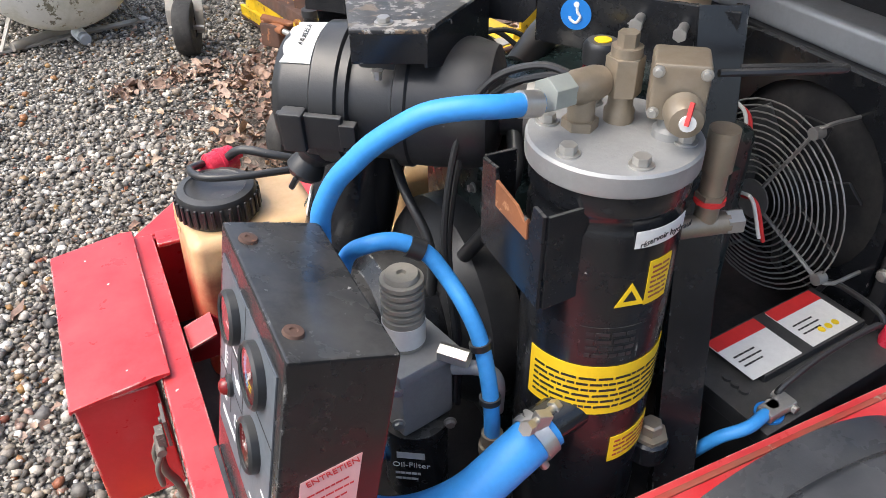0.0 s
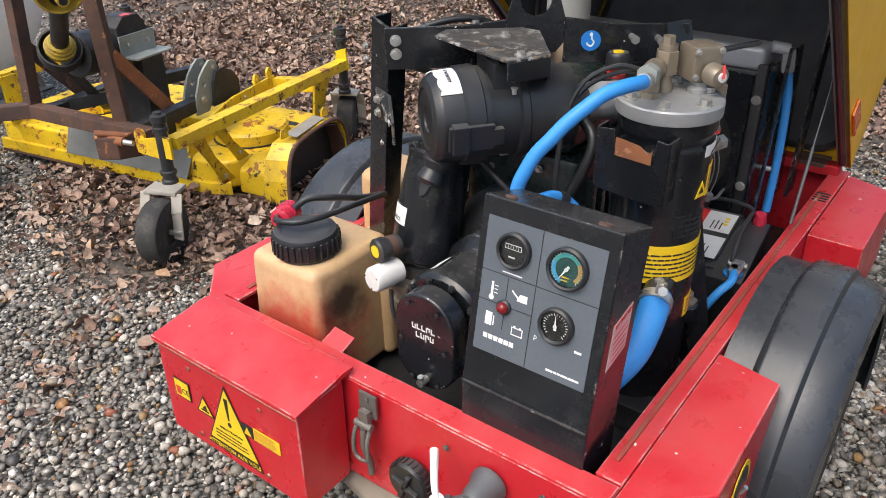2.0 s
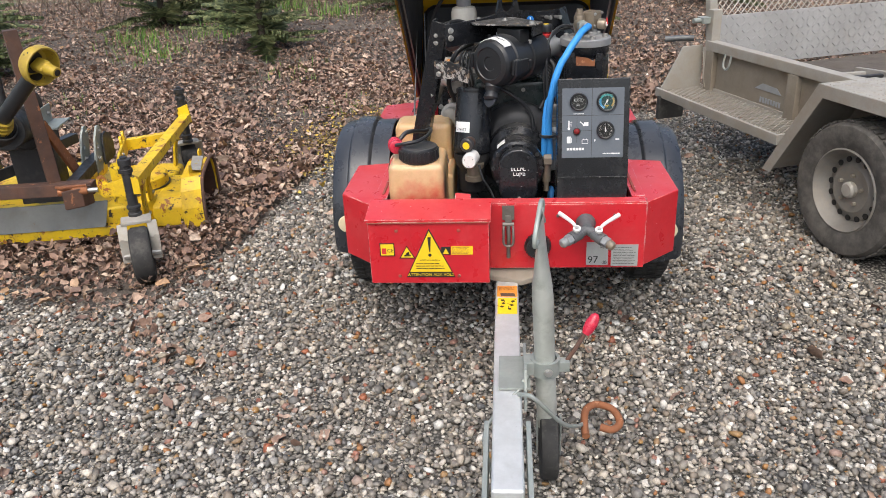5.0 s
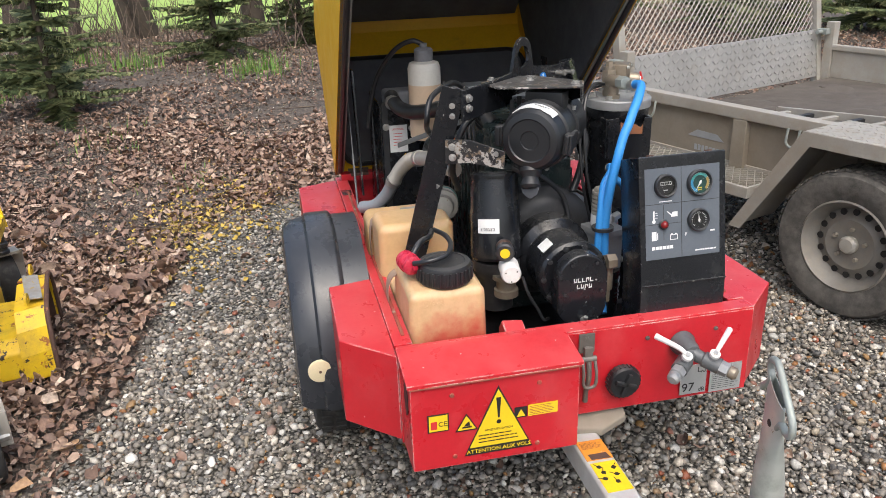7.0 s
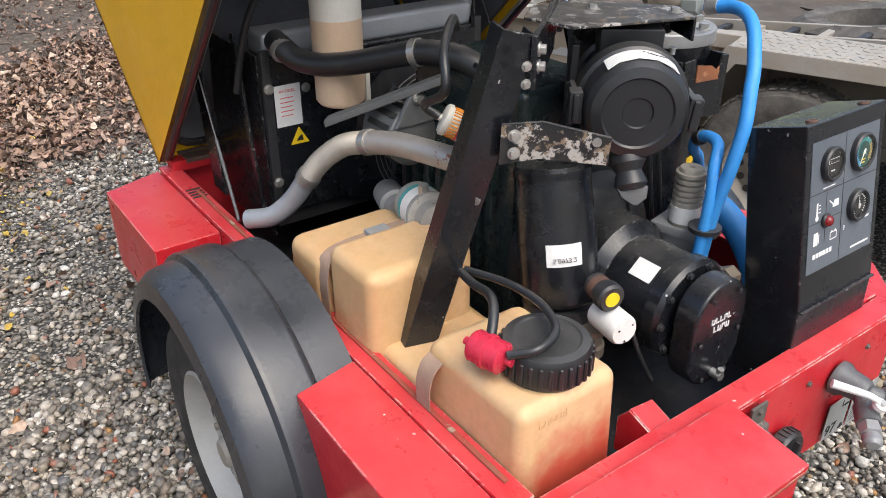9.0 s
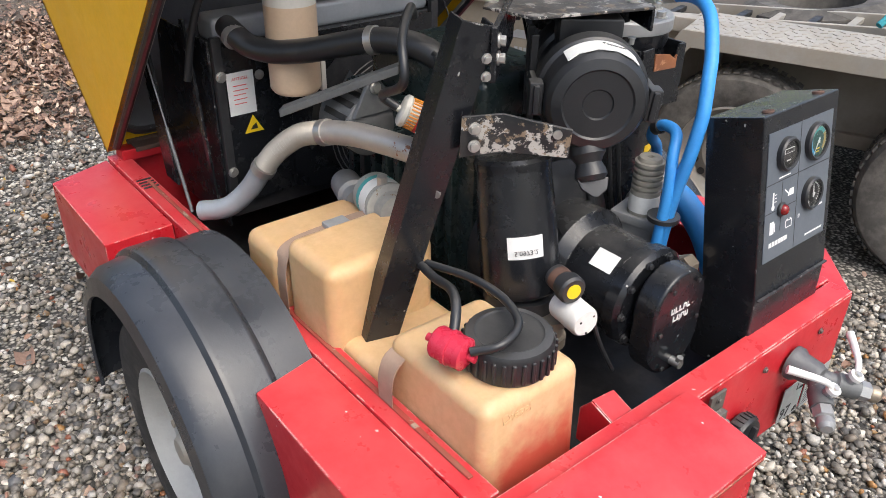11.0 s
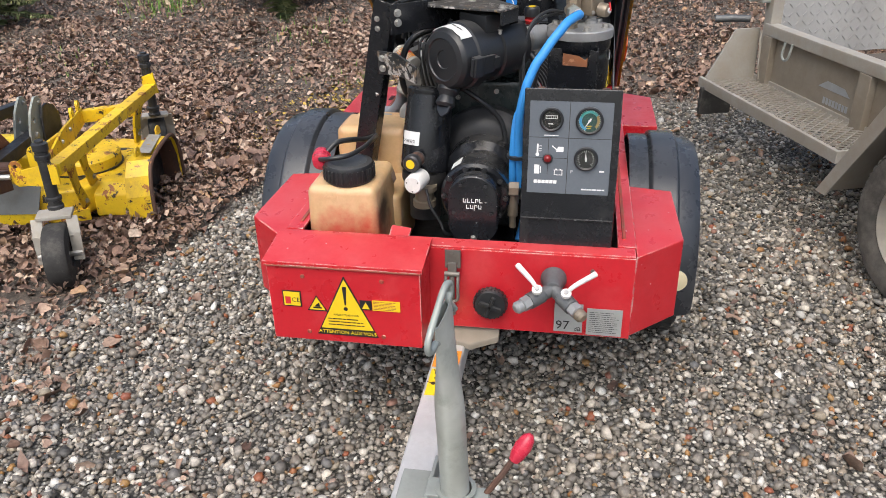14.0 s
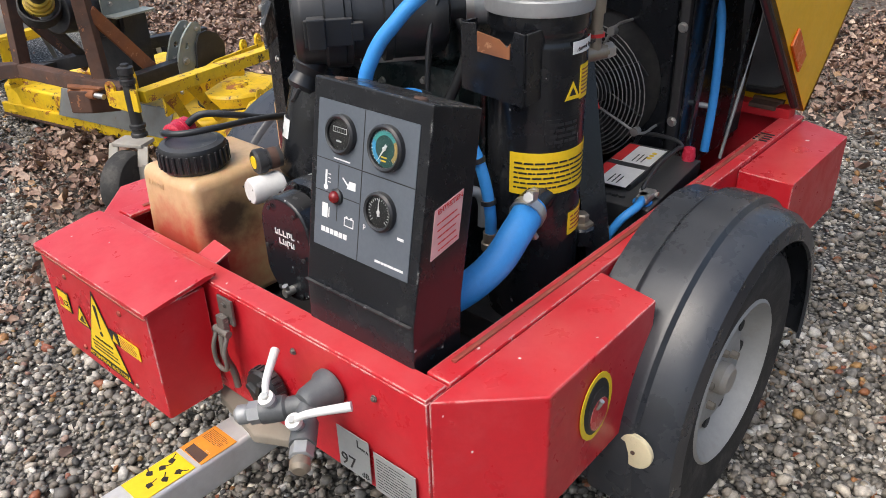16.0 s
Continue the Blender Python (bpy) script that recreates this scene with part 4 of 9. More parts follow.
    k2 = V(-k1.z * fl.x, -k1.z * fl.y, k1.dot(fl)).normalized()
    pts = [A - k2 * 0.04, A, A + k1 * 0.016 + k2 * 0.008, A + k1 * 0.024 + k2 * 0.024, A + k1 * 0.008 + k2 * 0.040, (A + B_) / 2 + k2 * 0.042, B_ - k1 * 0.008 + k2 * 0.040, B_ - k1 * 0.024 + k2 * 0.024, B_ - k1 * 0.016 + k2 * 0.008, B_, B_ - k2 * 0.02]
    part("crank_loop", tube(mesh(), pts, 0.0062, 12, 6), GALV, jk, "bent steel crank loop")
    # small wheel under the tube, near the ground
    b = cyl(mesh(), (-0.615, -0.135, 0.10), (-0.615, -0.085, 0.10), 0.10, n=28, bev=0.012)
    part("jockey_wheel", b, RUBBER, comp, "black jockey wheel")
    b = mesh()
    for s in (-1, 1):
        box(b, (-0.612, -0.11 + s * 0.032, 0.13), (0.03, 0.005, 0.12), bev=0.001)
    part("jockey_fork", b, GALV, comp)
    # safety chain
    b = tube(mesh(), [(-0.62, -0.05, 0.33), (-0.66, -0.02, 0.30), (-0.72, -0.06, 0.33), (-0.68, -0.14, 0.22), (-0.60, -0.19, 0.15), (-0.55, -0.21, 0.12)], 0.006, 8, 6)
    tube(b, [(-0.66, -0.03, 0.315), (-0.78, 0.06, 0.27), (-0.95, 0.04, 0.26)], 0.005, 8, 6)
    part("safety_cable", b, GALV, comp)
    b = tube(mesh(), [(-0.60, -0.215, 0.115), (-0.55, -0.215, 0.12), (-0.49, -0.225, 0.125), (-0.455, -0.26, 0.12), (-0.465, -0.305, 0.11), (-0.52, -0.32, 0.105), (-0.555, -0.295, 0.105), (-0.55, -0.26, 0.11)], 0.011, 10, 5)
    part("snap_hook", b, RUSTP, comp, "rusty snap hook")


drawbar()


def wheel(name, c, s, r, w, rim_mat, tyre_mat, parent, holes=14, cap=STEEL, yaw=0.0):
    """A tyre on a steel rim; s is the outer side along y."""
    c = Vector(c)
    rz = turn(0, 0, yaw)
    out = c + rz @ V(0, s, 0)
    h = w / 2
    rr = r * 0.60
    wh = part("wheel", lathe(mesh(), c, out, [(rr * 0.98, -h * 0.8), (rr, -h * 0.9), (r * 0.82, -h * 1.03), (r * 0.94, -h * 0.95), (r * 0.985, -h * 0.72), (r, -h * 0.35), (r, h * 0.35), (r * 0.985, h * 0.72), (r * 0.94, h * 0.95), (r * 0.82, h * 1.03), (rr * 1.06, h * 0.92), (rr, h * 0.82), (rr * 0.98, -h * 0.8)], 48), tyre_mat, parent, "black tyre")
    b = mesh()
    for k in range(56):
        a = 2 * math.pi * k / 56
        for row, off in ((-0.55, 0), (0.0, 0.05), (0.55, 0)):
            p = c + rz @ V((r + 0.0005) * math.cos(a + off), row * h, (r + 0.0005) * math.sin(a + off))
            box(b, p, (0.007, h * 0.42, 0.020), rz @ turn(0, -math.degrees(a + off), 0))
    part("tread", b, tyre_mat, wh, kind="stuff")
    prof = [(rr * 0.97, -h * 0.75), (rr * 0.90, -h * 0.2), (rr * 0.90, h * 0.45), (rr * 0.98, h * 0.66), (rr * 1.04, h * 0.90), (rr * 1.0, h * 0.95), (rr * 0.93, h * 0.72), (rr * 0.86, h * 0.40), (rr * 0.80, h * 0.28), (rr * 0.66, h * 0.36), (rr * 0.56, h * 0.50), (rr * 0.40, h * 0.46), (rr * 0.26, h * 0.44), (0, h * 0.44)]
    part("rim", lathe(mesh(), c, out, prof, 48), rim_mat, wh)
    b = mesh()
    for k in range(holes):
        a = 2 * math.pi * k / holes
        p = c + rz @ V(rr * 0.735 * math.cos(a), s * h * 0.31, rr * 0.735 * math.sin(a))
        cyl(b, p, p + rz @ V(0, s * 0.006, 0), rr * 0.075, n=10)
    part("vent_hole", b, INK, wh)
    b = mesh()
    for k in range(5):
        a = 2 * math.pi * (k + 0.3) / 5
        p = c + rz @ V(rr * 0.36 * math.cos(a), s * h * 0.44, rr * 0.36 * math.sin(a))
        cyl(b, p, p + rz @ V(0, s * 0.016, 0), 0.010, 0.008, 6)
    part("wheel_nut", b, TRAILER, wh)
    part("hub_cap", lathe(mesh(), c + rz @ V(0, s * h * 0.42, 0), out + rz @ V(0, s, 0), [(0, 0), (rr * 0.20, 0), (rr * 0.20, 0.02), (rr * 0.15, 0.03), (0, 0.032)], 24), cap, wh)
    return wh


for s in (-1, 1):
    wheel("wheel", (0.70, s * 0.568, 0.284), s, 0.284, 0.15, surface("grey_wheel_paint", (0.42, 0.42, 0.40), (0.36, 0.36, 0.34), 10, (0.45, 0.65), 0.2, 90, 0.1, dust=(0.28, 0.24, 0.19), dust_level=0.55) if s < 0 else bpy.data.materials["grey_wheel_paint"], RUBBER, comp, 12, ALUDUST)


def mudguard(s):
    c = V(0.70, 0, 0.344 if s > 0 else 0.306)
    # cross-section as (width, height over the arc) from the inner edge to the turned lip
    sec = [(0.455, 0.0), (0.525, 0.0), (0.533, 0.010), (0.540, 0.012), (0.600, 0.012), (0.608, 0.010), (0.615, 0.0), (0.655, -0.006), (0.676, -0.022), (0.682, -0.055), (0.676, -0.057), (0.668, -0.026), (0.650, -0.012), (0.605, -0.006), (0.455, -0.006)]
    if s < 0:
        sec = [(w - 0.014 if w > 0.5 else w, h) for w, h in sec]
    b = mesh()
    rings = []
    steps = 44
    for k in range(steps + 1):
        f = k / steps
        a = radians(196 - 208 * f)
        R = 0.352 - 0.012 * math.sin(math.pi * f)
        rings.append([b.verts.new(c + V((R + h) * math.cos(a), s * w, (R + h) * math.sin(a))) for w, h in sec])
    for p, q in zip(rings, rings[1:]):
        for k in range(len(sec)):
            j = (k + 1) % len(sec)
            b.faces.new((p[k], p[j], q[j], q[k]))
    b.faces.new(rings[0])
    b.faces.new(list(reversed(rings[-1])))
    g = part("mudguard", b, FENDER, comp, "black plastic mudguard")
    ry, rz, rx = (0.618, 0.377, 0.348) if s > 0 else (0.602, 0.338, 0.349)
    b = lathe(mesh(), (rx, s * ry, rz), (-1, s * ry, rz), [(0, -0.004), (0.0335, -0.004), (0.0335, 0.003), (0.030, 0.0055), (0, 0.0065)], 28)
    r = part("reflector", b, CREAM, g, "round cream reflector")
    part("reflector_screw", cyl(mesh(), (rx - 0.006, s * ry, rz), (rx - 0.008, s * ry, rz), 0.004, n=10), RUST, r)


for s in (-1, 1):
    mudguard(s)


def control_panel():
    y0, y1 = -0.160, -0.388
    fr = V(0.107, 0, 0.972)
    cr = V(0.049, 0, 0.660)
    side = [(fr.x, y1, fr.z), (cr.x, y1, cr.z), (0.043, y1, 0.500), (0.150, y1, 0.500), (0.155, y1, 0.66), (0.207, y1, 0.941)]
    cp = part("control_panel", prism(mesh(), side, Y * (y0 - y1), 0.004), BLACK, comp, "black sheet-metal control cabinet")
    part("panel_seam", boxm((0.046, (y0 + y1) / 2, 0.662), (0.006, y0 - y1 - 0.004, 0.003), bev=0.001), BLACK, cp)
    dn = (cr - fr).normalized()
    nrm = V(dn.z, 0, -dn.x)
    if nrm.x > 0:
        nrm = -nrm
    R, U = -Y, -dn

    def at(u, v, lift=0.0):
        return V(fr.x, y0, fr.z) - Y * u + dn * v + nrm * lift

    part("instrument_plate", sheet(mesh(), at(0.014, 0.252, 0.0), R, U, 0.196, 0.222, 0.0012), PANELF, cp, "grey-blue instrument plate")
    b = mesh()
    for u, v, w, h in ((0.014, 0.117, 0.196, 0.0014), (0.108, 0.252, 0.0014, 0.222), (0.014, 0.166, 0.094, 0.0012), (0.061, 0.205, 0.0012, 0.086)):
        sheet(b, at(u, v, 0.0012), R, U, w, h, 0.0003)
    part("divider_line", b, INK, cp)
    for u, v, r, face in ((0.066, 0.073, 0.0285, INK), (0.155, 0.073, 0.0325, TEAL), (0.152, 0.164, 0.0285, INK)):
        c = at(u, v, 0.001)
        g = part("gauge", lathe(mesh(), c, c + nrm, [(0, 0), (r, 0), (r, 0.008), (r - 0.003, 0.011), (r - 0.006, 0.0095), (r - 0.006, 0.005), (0, 0.005)], 36), PLASTIC, cp, "round black-rimmed dial gauge")
        part("dial", cyl(mesh(), c + nrm * 0.005, c + nrm * 0.0056, r - 0.0065, n=32), DIALT if face is TEAL else INK, g)
        b = mesh()
        if face is TEAL:
            for name_, paint, lo, hi in (("blue dial arc", DIALB, 0, 8), ("teal dial arc", TEAL, 8, 19), ("ochre dial arc", DIALY, 19, 26)):
                b = mesh()
                for k in range(lo, hi):
                    a = radians(245 - k * 11.4)
                    p = c + nrm * 0.0056 + R * (r - 0.0115) * math.cos(a) + U * (r - 0.0115) * math.sin(a)
                    box(b, p, (0.0044, 0.0062, 0.0005), Matrix((U * math.cos(a) - R * math.sin(a), R * math.cos(a) + U * math.sin(a), nrm)).transposed())
                part("dial_band", b, paint, g, name_, split=False)
            b = mesh()
            for k in range(27):
                a = radians(245 - k * 11.2)
                p = c + nrm * 0.0058 + R * (r - 0.0078) * math.cos(a) + U * (r - 0.0078) * math.sin(a)
                box(b, p, (0.0007, 0.0026, 0.0004), Matrix((U * math.cos(a) - R * math.sin(a), R * math.cos(a) + U * math.sin(a), nrm)).transposed())
            part("dial_print", b, INKW, g)
            b = mesh()
            bars(b, c + nrm * 0.0059 - R * 0.006 - U * 0.010, R, U, 0.014, 0.010, 2, 6, 0.4, 0.0003)
            part("dial_print", b, LABY, g)
            a = radians(238)
        elif v < 0.1:
            sheet(b, c + nrm * 0.0058 - R * 0.014 + U * 0.002, R, U, 0.028, 0.008, 0.0003)
            part("counter_window", b, INKW, g)
            b = mesh()
            for k in range(6):
                sheet(b, c + nrm * 0.0062 - R * 0.0128 + R * 0.0044 * k + U * 0.003, R, U, 0.0037, 0.006, 0.0003)
            part("counter_digit", b, INK, g)
            b = bars(mesh(), c + nrm * 0.0058 - R * 0.007 - U * 0.008, R, U, 0.014, 0.004, 1, 6, 0.6, 0.0003)
            part("dial_print", b, INKW, g)
            a = None
        else:
            for k in range(21):
                a = radians(225 - k * 13.5)
                p = c + nrm * 0.0058 + R * (r - 0.010) * math.cos(a) + U * (r - 0.010) * math.sin(a)
                box(b, p, (0.001, 0.005 if k % 5 == 0 else 0.003, 0.0004), Matrix((U * math.cos(a) - R * math.sin(a), R * math.cos(a) + U * math.sin(a), nrm)).transposed())
            part("dial_print", b, INKW, g)
            a = radians(95)
        if a is not None:
            d = R * math.cos(a) + U * math.sin(a)
            b = mesh()
            q = c + nrm * 0.0065
            prism(b, [q - d * 0.006 + (d.cross(nrm)) * 0.0022, q - d * 0.006 - (d.cross(nrm)) * 0.0022, q + d * (r - 0.010)], nrm * 0.0006)
            cyl(b, q, q + nrm * 0.0015, 0.003, n=12)
            part("needle", b, INKW, g)
        gl = part("glass", cyl(mesh(), c + nrm * 0.0085, c + nrm * 0.0090, r - 0.0058, n=32), GLASS, g)
        gl.visible_shadow = False
    c = at(0.061, 0.167, 0.001)
    led = part("warning_lamp", lathe(mesh(), c, c + nrm, [(0, 0), (0.0125, 0), (0.0125, 0.004), (0.010, 0.006), (0, 0.006)], 24), PLASTIC, cp, "red warning lamp")
    part("lens", lathe(mesh(), c + nrm * 0.006, c + nrm, [(0, 0), (0.0095, 0), (0.0085, 0.004), (0.005, 0.007), (0, 0.008)], 20), LEDM, led)
    b = mesh()
    # pictograms: thermometer, oil can, fuel pump, battery
    sheet(b, at(0.034, 0.158, 0.0012), R, U, 0.004, 0.026, 0.0003)
    cyl(b, at(0.036, 0.158, 0.0012), at(0.036, 0.158, 0.0016), 0.0045, n=12)
    for k in range(3):
        sheet(b, at(0.040, 0.150 - 0.006 * k, 0.0012), R, U, 0.006, 0.0014, 0.0003)
    prism(b, [at(0.080, 0.150, 0.0012), at(0.098, 0.150, 0.0012), at(0.098, 0.138, 0.0012), at(0.085, 0.138, 0.0012)], nrm * 0.0003)
    prism(b, [at(0.070, 0.137, 0.0012), at(0.071, 0.135, 0.0012), at(0.083, 0.144, 0.0012), at(0.082, 0.147, 0.0012)], nrm * 0.0003)
    sheet(b, at(0.030, 0.205, 0.0012), R, U, 0.012, 0.022, 0.0003)
    sheet(b, at(0.044, 0.203, 0.0012), R, U, 0.002, 0.016, 0.0003)
    for u, v, w, h in ((0.078, 0.207, 0.020, 0.0016), (0.078, 0.195, 0.020, 0.0016), (0.078, 0.207, 0.0016, 0.012), (0.0964, 0.207, 0.0016, 0.012), (0.081, 0.194, 0.004, 0.003), (0.091, 0.194, 0.004, 0.003)):
        sheet(b, at(u, v, 0.0012), R, U, w, h, 0.0003)
    sheet(b, at(0.050, 0.112, 0.0012), R, U, 0.034, 0.002, 0.0003)
    sheet(b, at(0.185, 0.196, 0.0012), R, U, 0.012, 0.004, 0.0003)
    part("pictogram", b, INKW, cp, "white printed pictograms")
    b = mesh()
    for k in range(6):
        sheet(b, at(0.030 + 0.0095 * k, 0.228, 0.0012), R, U, 0.0078, 0.008, 0.0003)
    part("maker_mark", b, INKW, cp)
    part("small_print", bars(mesh(), at(0.145, 0.236, 0.0012), R, U, 0.056, 0.007, 1, 2, 0.5, 0.0003), INKW, cp)
    part("lettering", words("p", at(0.120, 0.198, 0.0014), R, U, 0.012), INKW, cp)
    # screws on the lid and the service sticker on the side
    tn = V(-0.014, 0, 0.107).cross(Y)
    up = V(0.30, 0, 0.955).normalized()
    for y in (-0.198, -0.350):
        c = V(0.124, y, 0.967)
        part("lid_screw", lathe(mesh(), c, c + up, [(0, 0), (0.010, 0), (0.009, 0.003), (0.004, 0.0035), (0.003, 0.002), (0, 0.002)], 18), RUST, cp)
    b = sheet(mesh(), (0.088, y1 - 0.0003, 0.752), V(0.982, 0, 0.19), V(0.18, 0, 0.984), 0.062, 0.074, 0.001)
    lb = part("service_label", b, LABP, cp, "faded pink-red service sticker")
    part("lettering", words("ENTRETIEN", (0.133, y1 - 0.0017, 0.822), V(0.982, 0, 0.19), V(-0.19, 0, 0.982), 0.0105), INKR, lb)
    part("small_print", bars(mesh(), (0.104, y1 - 0.0015, 0.808), V(0.982, 0, 0.19), V(-0.0, 0, 1), 0.05, 0.05, 5, 12, 0.2, 0.0003), INKR, lb)


set_at(control_panel, -0.004, -0.003, -0.002)


def separator():
    c = V(0.477, -0.288, 0)
    prof = [(0, 0.44), (0.080, 0.44), (0.084, 0.46), (0.084, 0.955), (0.081, 0.962), (0.079, 0.970), (0.081, 0.978), (0.085, 0.984), (0.085, 1.008), (0, 1.008)]
    v = part("separator_vessel", lathe(mesh(), c, c + Z, prof, 56), BLACK, comp, "glossy black oil separator vessel")
    b = lathe(mesh(), c, c + Z, [(0, 1.008), (0.0895, 1.008), (0.0905, 1.011), (0.0905, 1.030), (0.088, 1.033), (0, 1.033)], 56)
    lid = part("vessel_lid", b, ALU, v, "pale grey cast aluminium lid")
    b = mesh()
    for k in range(6):
        a = radians(15 + 60 * k)
        bolt(b, c + V(0.070 * math.cos(a), 0.070 * math.sin(a), 1.033), Z, 0.0115, 0.011)
    part("lid_bolt", b, STEEL, v)

    def wrap(a0, a1, z0, z1, r, mat, name, label="", parent=v):
        b = mesh()
        n = max(3, int(abs(a1 - a0) / 6))
        rows = []
        for k in range(n + 1):
            a = radians(a0 + (a1 - a0) * k / n)
            d = V(math.cos(a), math.sin(a), 0)
            rows.append([b.verts.new(c + d * (r + e) + Z * z) for e, z in ((0.0, z0), (0.0009, z0), (0.0009, z1), (0.0, z1))])
        for p, q in zip(rows, rows[1:]):
            for k in range(4):
                b.faces.new((p[k], p[(k + 1) % 4], q[(k + 1) % 4], q[k]))
        b.faces.new(rows[0])
        b.faces.new(list(reversed(rows[-1])))
        return part(name, b, mat, parent, label)

    def print_on(a0, a1, z0, z1, rows, seed, mat, name="small_print", r=0.0852, fill=0.35):
        b = mesh()
        rnd = random.Random(seed)
        dh = (z1 - z0) / rows
        for j in range(rows):
            a = a0
            while a < a1 - 2:
                da = min(rnd.uniform(4, 16), a1 - a)
                m = radians(a + da / 2)
                w = radians(da) * r
                d = V(math.cos(m), math.sin(m), 0)
                box(b, c + d * r + Z * (z1 - dh * (j + 0.5)), (0.0006, w * 0.86, dh * fill), turn(0, 0, math.degrees(m)))
                a += da
        part(name, b, mat, v)

    wrap(185, 318, 0.708, 0.784, 0.0842, LABY, "oil_label", "yellow oil recommendation band")
    print_on(190, 312, 0.716, 0.770, 6, 5, INK)
    wrap(262, 312, 0.618, 0.662, 0.0842, LABY, "lower_label", "small yellow label")
    print_on(266, 308, 0.624, 0.657, 4, 8, RIMW)
    wrap(270, 292, 0.868, 0.925, 0.0842, LABY, "upper_label")
    print_on(272, 290, 0.874, 0.920, 7, 11, RIMW)
    # warning triangle beside it
    for r, k, mt in ((0.0846, 1.0, LABY), (0.0850, 0.45, INK)):
        b = mesh()
        a = radians(258)
        d, w = V(math.cos(a), math.sin(a), 0), V(-math.sin(a), math.cos(a), 0)
        q = c + d * r + Z * 0.884
        prism(b, [q - w * 0.017 * k - Z * 0.012 * k, q + w * 0.017 * k - Z * 0.012 * k, q + Z * 0.018 * k], d * 0.0008)
        part("warning_sign", b, mt, v)
    wrap(255, 303, 0.946, 0.966, 0.0846, LABW, "name_strip", "white paper strip with print")
    a = radians(279)
    d = V(math.cos(a), math.sin(a), 0)
    part("lettering", words("réservoir hydraul", c + d * 0.0862 + Z * 0.952, V(-math.sin(a), math.cos(a), 0), Z, 0.0105), INK, v)
    # raised type plate
    wrap(225, 272, 0.792, 0.842, 0.0842, BLACK, "type_plate", "black embossed type plate")
    print_on(230, 268, 0.797, 0.838, 4, 21, BLACKM, "embossing", 0.0856, 0.5)
    # catch bracket folded from sheet round the front
    b = mesh()
    prism(b, [(0.366, -0.213, 0.885), (0.366, -0.338, 0.875), (0.366, -0.338, 0.990), (0.366, -0.318, 0.992), (0.366, -0.314, 0.968), (0.366, -0.246, 0.972), (0.366, -0.243, 0.996), (0.366, -0.213, 0.994)], X * 0.005, 0.0015)
    prism(b, [(0.371, -0.341, 0.875), (0.432, -0.341, 0.88), (0.432, -0.341, 0.990), (0.371, -0.341, 0.990)], Y * 0.005, 0.0015)
    prism(b, [(0.371, -0.213, 0.885), (0.410, -0.213, 0.89), (0.410, -0.213, 0.993), (0.371, -0.213, 0.994)], Y * 0.005, 0.0015)
    part("catch_bracket", b, BLACK, v, "black folded sheet bracket")
    part("rust_plate", prism(mesh(), [(0.364, -0.247, 0.952), (0.364, -0.312, 0.948), (0.364, -0.312, 0.974), (0.364, -0.306, 0.966), (0.364, -0.29, 0.977), (0.364, -0.247, 0.984)], X * 0.004, 0.001), RUSTP, v, "rusty strip")
    # side port with the thick blue hose
    p0, p1 = V(0.44, -0.335, 0.70), V(0.365, -0.345, 0.692)
    part("hose_port", cyl(mesh(), p0, p1, 0.026, n=24), BLACK, v)
    # lid fittings
    e = V(0.452, -0.262, 1.033)
    b = mesh()
    cyl(b, e, e + Z * 0.010, 0.019, n=6)
    cyl(b, e + Z * 0.010, e + Z * 0.040, 0.014, n=18)
    lathe(b, e + Z * 0.045 + V(0.006, 0, 0), e + Z * 0.045 + V(-1, -0.22, 0.08), [(0, -0.018), (0.016, -0.018), (0.018, -0.008), (0.018, 0.018), (0.015, 0.022), (0.015, 0.032), (0, 0.032)], 20)
    el = part("elbow_fitting", b, BRASS, v, "dull brass elbow")
    q = e + Z * 0.045
    part("hex_nut", cyl(mesh(), q + V(-0.024, -0.005, 0.002), q + V(-0.052, -0.011, 0.004), 0.0185, n=6, bev=0.001), GALV, el)
    e = V(0.497, -0.266, 1.033)
    b = lathe(mesh(), e, e + Z, [(0, 0), (0.016, 0), (0.016, 0.012), (0.013, 0.016), (0.013, 0.03), (0, 0.03)], 18)
    cyl(b, e + Z * 0.03, e + Z * 0.070, 0.020, n=6, bev=0.001)
    cyl(b, e + Z * 0.070, e + Z * 0.080, 0.016, n=18)
    cyl(b, e + Z * 0.080, e + Z * 0.094, 0.011, n=6)
    part("check_valve", b, BRASS, v, "tall brass hexagon valve")
    e = V(0.522, -0.318, 1.033)
    b = lathe(mesh(), e, e + Z, [(0, 0), (0.018, 0), (0.018, 0.008), (0.014, 0.012), (0.014, 0.02), (0, 0.02)], 18)
    part("valve_neck", b, ALU, v)
    rt = turn(0, 0, -38)
    b = mesh()
    box(b, e + V(0.006, 0.006, 0.052), (0.055, 0.052, 0.060), rt, 0.005)
    lathe(b, e + V(-0.008, -0.020, 0.038), e + V(-0.35, -0.60, 0.0), [(0, 0.0), (0.019, 0.0), (0.019, 0.018), (0.016, 0.026), (0.008, 0.028), (0, 0.028)], 22)
    mv = part("pressure_valve", b, BRASS, v, "brass-coloured pressure valve block")
    b = mesh()
    for dx, dz in ((-0.022, 0.022), (0.022, 0.022), (-0.022, -0.02), (0.022, -0.02)):
        o = e + V(0.006, 0.006, 0.052) + rt @ V(dx, -0.027, dz)
        bolt(b, o, rt @ V(0, -1, 0), 0.0055, 0.005)
    part("cover_screw", b, STEEL, mv)
    o = e + V(-0.008, -0.020, 0.038) + V(-0.50, -0.86, 0.0).normalized() * 0.0285
    b = cyl(mesh(), o, o + V(-0.5, -0.86, 0).normalized() * 0.003, 0.008, n=14)
